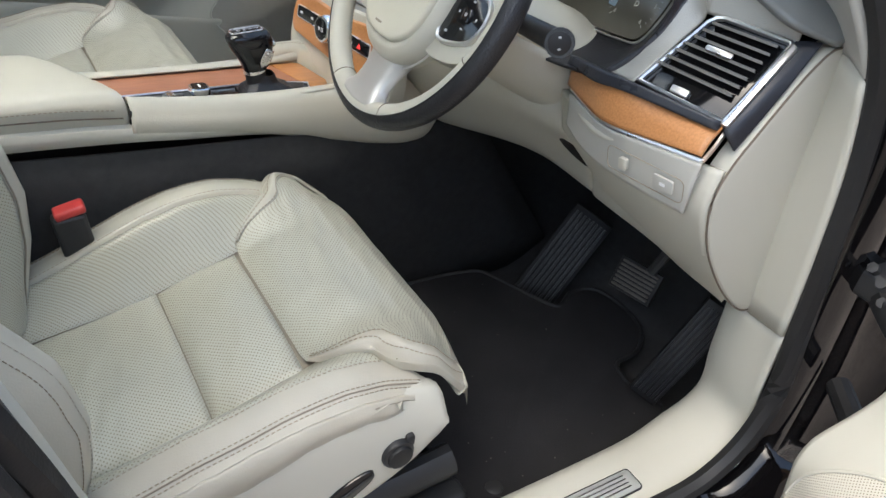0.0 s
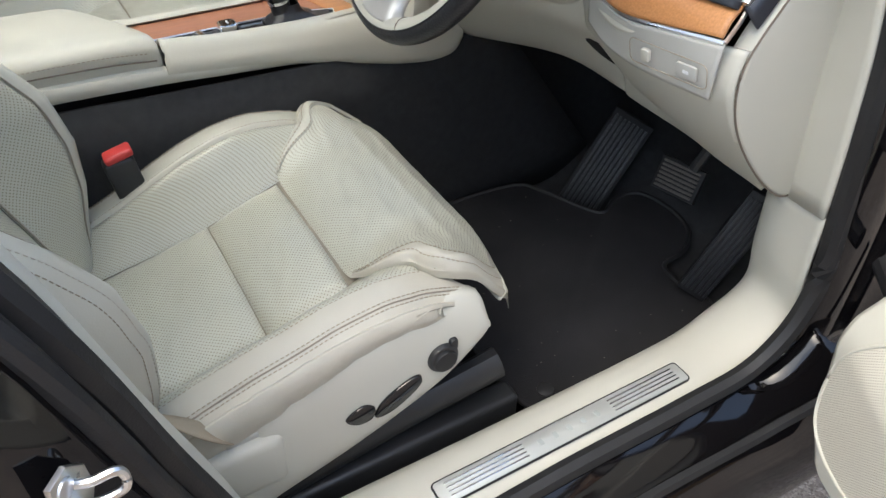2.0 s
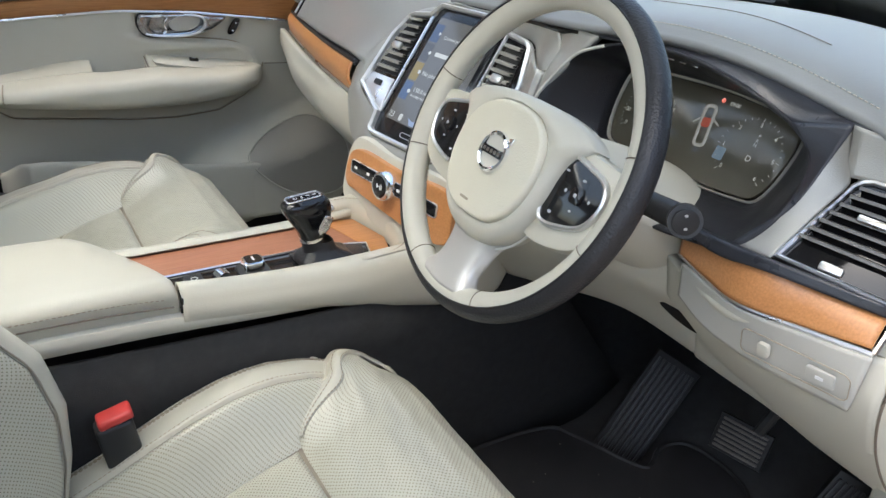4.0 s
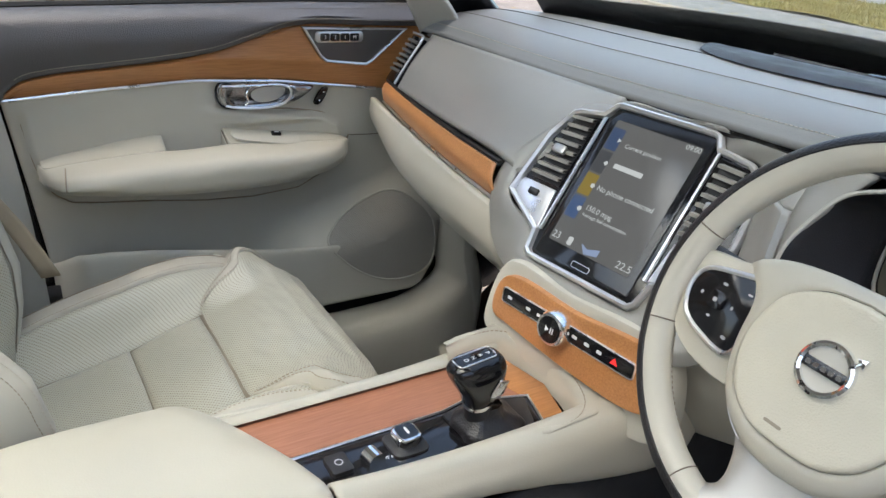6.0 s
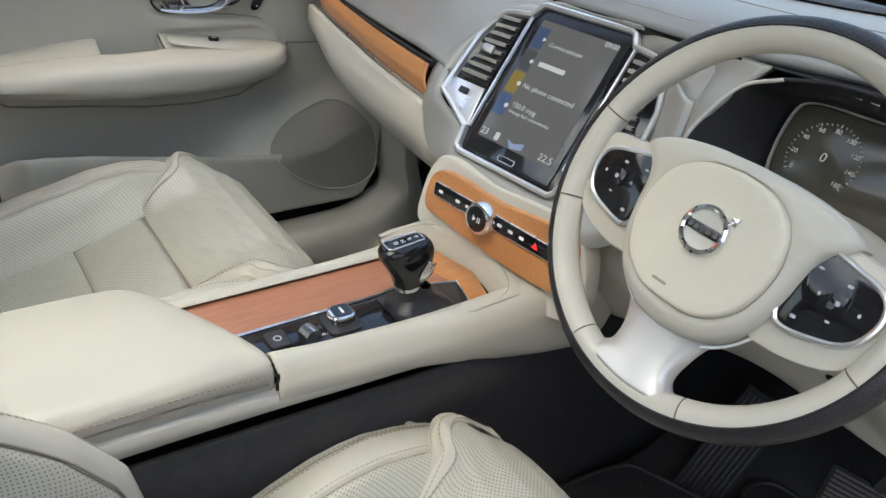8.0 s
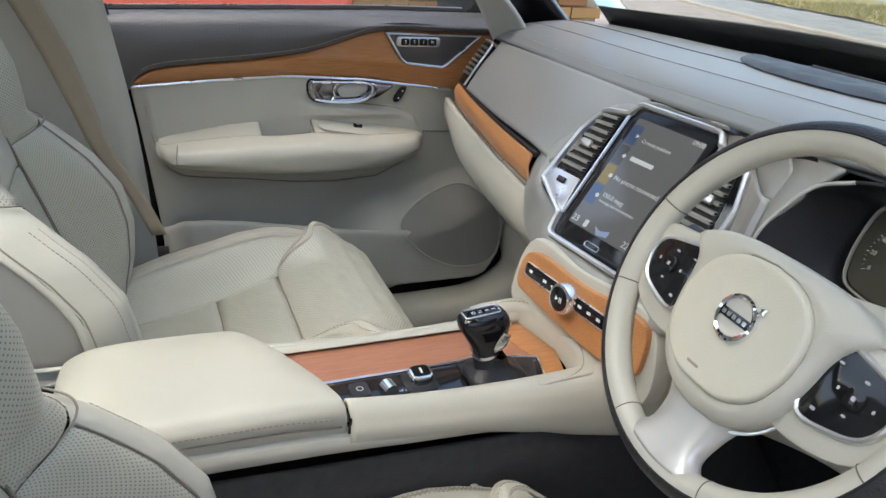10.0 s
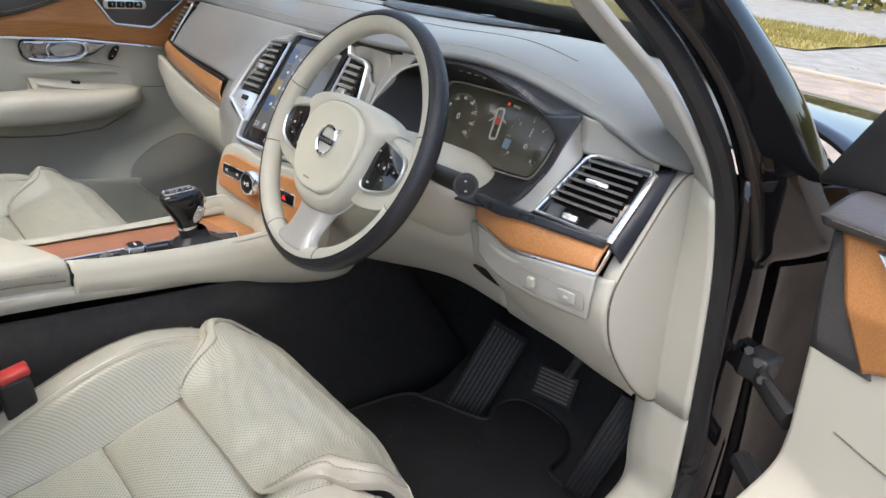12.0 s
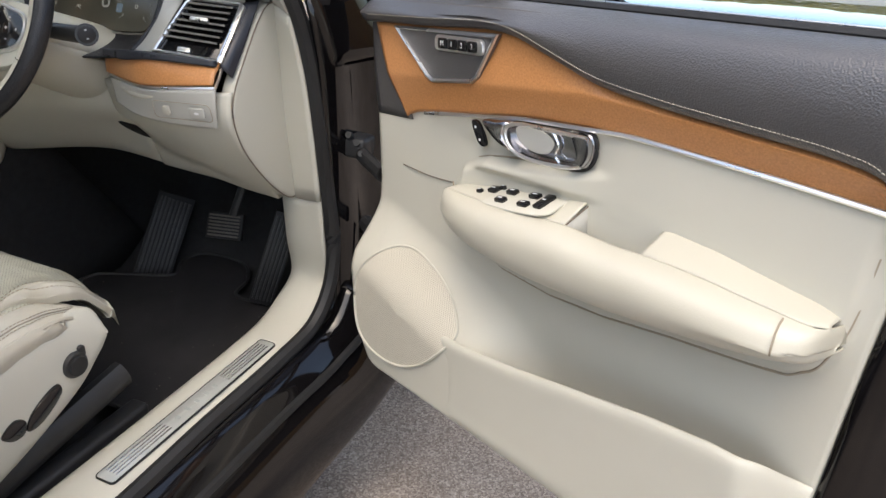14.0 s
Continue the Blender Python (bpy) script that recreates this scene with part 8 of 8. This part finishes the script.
for k in range(500):
    x, y = random.uniform(-9, 4), random.uniform(4.5, 12)
    r, a = random.uniform(0.02, 0.05), random.uniform(0, 6.28)
    bm.faces.new([bm.verts.new((x + r * math.cos(a + t), y + r * 0.6 * math.sin(a + t), 0.022 + 0.012 * (t == 0))) for t in (0, 1.6, 3.1, 4.7)])
tagged(part("leaves", bm, material("dry_leaf", (0.36, 0.27, 0.12), 0.8, vary=0.3, scale=3)), "dry fallen leaves on the tarmac", "leaves", kind="stuff")


# brick walls
def brick_material(name):
    m = bpy.data.materials.new(name)
    m.use_nodes = True
    nt = m.node_tree
    b = nt.nodes["Principled BSDF"]
    oi = nt.nodes.new("ShaderNodeObjectInfo")
    ge = nt.nodes.new("ShaderNodeNewGeometry")
    ad = nt.nodes.new("ShaderNodeMath")
    ad.operation = "ADD"
    nt.links.new(oi.outputs["Random"], ad.inputs[0])
    nt.links.new(ge.outputs["Random Per Island"], ad.inputs[1])
    fr = nt.nodes.new("ShaderNodeMath")
    fr.operation = "FRACT"
    nt.links.new(ad.outputs[0], fr.inputs[0])
    r = nt.nodes.new("ShaderNodeValToRGB")
    r.color_ramp.elements[0].color, r.color_ramp.elements[1].color = (0.34, 0.15, 0.07, 1), (0.50, 0.30, 0.11, 1)
    e = r.color_ramp.elements.new(0.5)
    e.color = (0.44, 0.24, 0.09, 1)
    nt.links.new(fr.outputs[0], r.inputs[0])
    nz = nt.nodes.new("ShaderNodeTexNoise")
    nz.inputs["Scale"].default_value = 60
    tc = nt.nodes.new("ShaderNodeTexCoord")
    nt.links.new(tc.outputs["Object"], nz.inputs["Vector"])
    mx = nt.nodes.new("ShaderNodeMix")
    mx.data_type, mx.blend_type = "RGBA", "MULTIPLY"
    mx.inputs[0].default_value = 0.4
    nt.links.new(r.outputs[0], mx.inputs[6])
    nt.links.new(nz.outputs["Color"], mx.inputs[7])
    nt.links.new(mx.outputs[2], b.inputs["Base Color"])
    b.inputs["Roughness"].default_value = 0.9
    return m


BRICK = brick_material("yellow_red_brick")
MORTAR = material("sandy_mortar", (0.46, 0.40, 0.28), 0.95, vary=0.15, scale=30, grain=0.6, grain_scale=300)
brick_mesh = bpy.data.meshes.new("brick")
bm = rbox((0, 0, 0), (0.215, 0.03, 0.065), 0.004, 1)
bm.to_mesh(brick_mesh)
bm.free()
brick_mesh.materials.append(BRICK)


def brick_wall(name, m, length, height, label, near):
    """A wall in the plane of m (x along, z up, facing -y), with single bricks where near(x, z) holds."""
    back = rbox((length / 2, 0.125, height / 2), (length, 0.22, height), 0.01)
    back.transform(m)
    w = tagged(part(name, back, MORTAR), label, "wall", kind="structure")
    rest = bmesh.new()
    left = 300
    for j in range(int(height / 0.075)):
        for i in range(int(length / 0.225) + 1):
            x, z = i * 0.225 + (0.1125 if j % 2 else 0.0), 0.04 + j * 0.075
            if x > length - 0.1:
                continue
            t = m @ Matrix.Translation((x, random.uniform(-0.002, 0.002), z))
            if left and near(x, z):
                left -= 1
                o = new("brick", brick_mesh)
                o.parent = w
                o.matrix_basis = t
            else:
                q = [(x + a * 0.1075, b * 0.012 - 0.0, z + c * 0.0325) for b in (-1, 1) for a, c in ((-1, -1), (1, -1), (1, 1), (-1, 1))]
                v = [rest.verts.new(m @ Vector(p)) for p in q]
                rest.faces.new(v[:4])
                for k in range(4):
                    rest.faces.new((v[k], v[4 + k], v[4 + (k + 1) % 4], v[(k + 1) % 4]))
    r = part("brickwork", rest, BRICK, w)
    r["kind"] = "stuff"
    return w


# wall beside the car, with an orange banner
wl = brick_wall("wall_west", Matrix.Translation((-3.5, -4.0, 0)) @ Matrix.Rotation(radians(90), 4, "Z"), 6.4, 3.2, "yellow and red brick wall beside the car", lambda x, z: 3.4 < x < 6.2 and 0.45 < z < 1.5)
ban = thing("banner", (-3.45, 0.1, 0.75), "plain orange-red banner hung on the brick wall", "banner")
rows = [[(-3.47 + 0.008 * math.sin(y * 9), y, z) for z in (0.78 - 0.06 * (y + 0.55), 1.4, 2.0)] for y in np.linspace(-0.62, 0.72, 12)]
part("cloth", grid(rows, 24, 12), material("orange_banner_cloth", (0.80, 0.13, 0.07), 0.6, vary=0.08, scale=5), ban, solid=0.003)
# building behind, seen in the wing mirror
BW = Matrix.Translation((6.0, 5.0, 0)) @ Matrix.Rotation(radians(-90), 4, "Z")
bw = brick_wall("wall_east", BW, 9.0, 3.2, "yellow brick wall across the yard", lambda x, z: 3.9 < x < 6.2 and 0.5 < z < 1.9)
sb = thing("sign_board", BW @ Vector((5.15, -0.05, 0.85)), "dark grey sign board with pale painted marks", "sign")
SG = BW @ Matrix(((0.52, 0, 0, 5.15), (0, 0, -1, -0.03), (0, 0.56, 0, 1.05), (0, 0, 0, 1)))
part("board", plate(rrect(1.0, 0.62, 0.01, 2), SG, 0.02, 0.003), material("slate_board", (0.045, 0.05, 0.052), 0.5, vary=0.1, scale=10), sb)
for w, h, y in ((0.74, 0.10, 0.16), (0.34, 0.09, 0.0), (0.5, 0.06, -0.16)):
    n = max(3, int(w / 0.09))
    for k in range(n):
        part("sign_mark", plate(rrect(w / n * 0.72, h, 0.01, 2, -w / 2 + w * (k + 0.5) / n, y), SG, 0.004, 0, 0.021), WHITE, sb)
vb = thing("display_board", BW @ Vector((4.2, -0.1, 0.6)), "black display board with red and white blocks", "sign")
SV = BW @ Matrix(((0.7, 0, 0, 4.2), (0, 0, -1, -0.05), (0, 0.6, 0, 1.15), (0, 0, 0, 1)))
part("board", plate(rrect(0.6, 1.7, 0.01, 2), SV, 0.03, 0.004), BLACKPL, vb)
part("red_block", plate([(0.05, 0.25), (0.2, 0.25), (0.25, 0.55), (0.12, 0.5)], SV, 0.003, 0, 0.031), RED, vb)
part("white_block", plate(rrect(0.3, 0.12, 0.01, 2, 0.12, 0.08), SV, 0.003, 0, 0.031), WHITE, vb)
part("red_block", plate(rrect(0.3, 0.12, 0.01, 2, 0.12, -0.35), SV, 0.003, 0, 0.031), RED, vb)
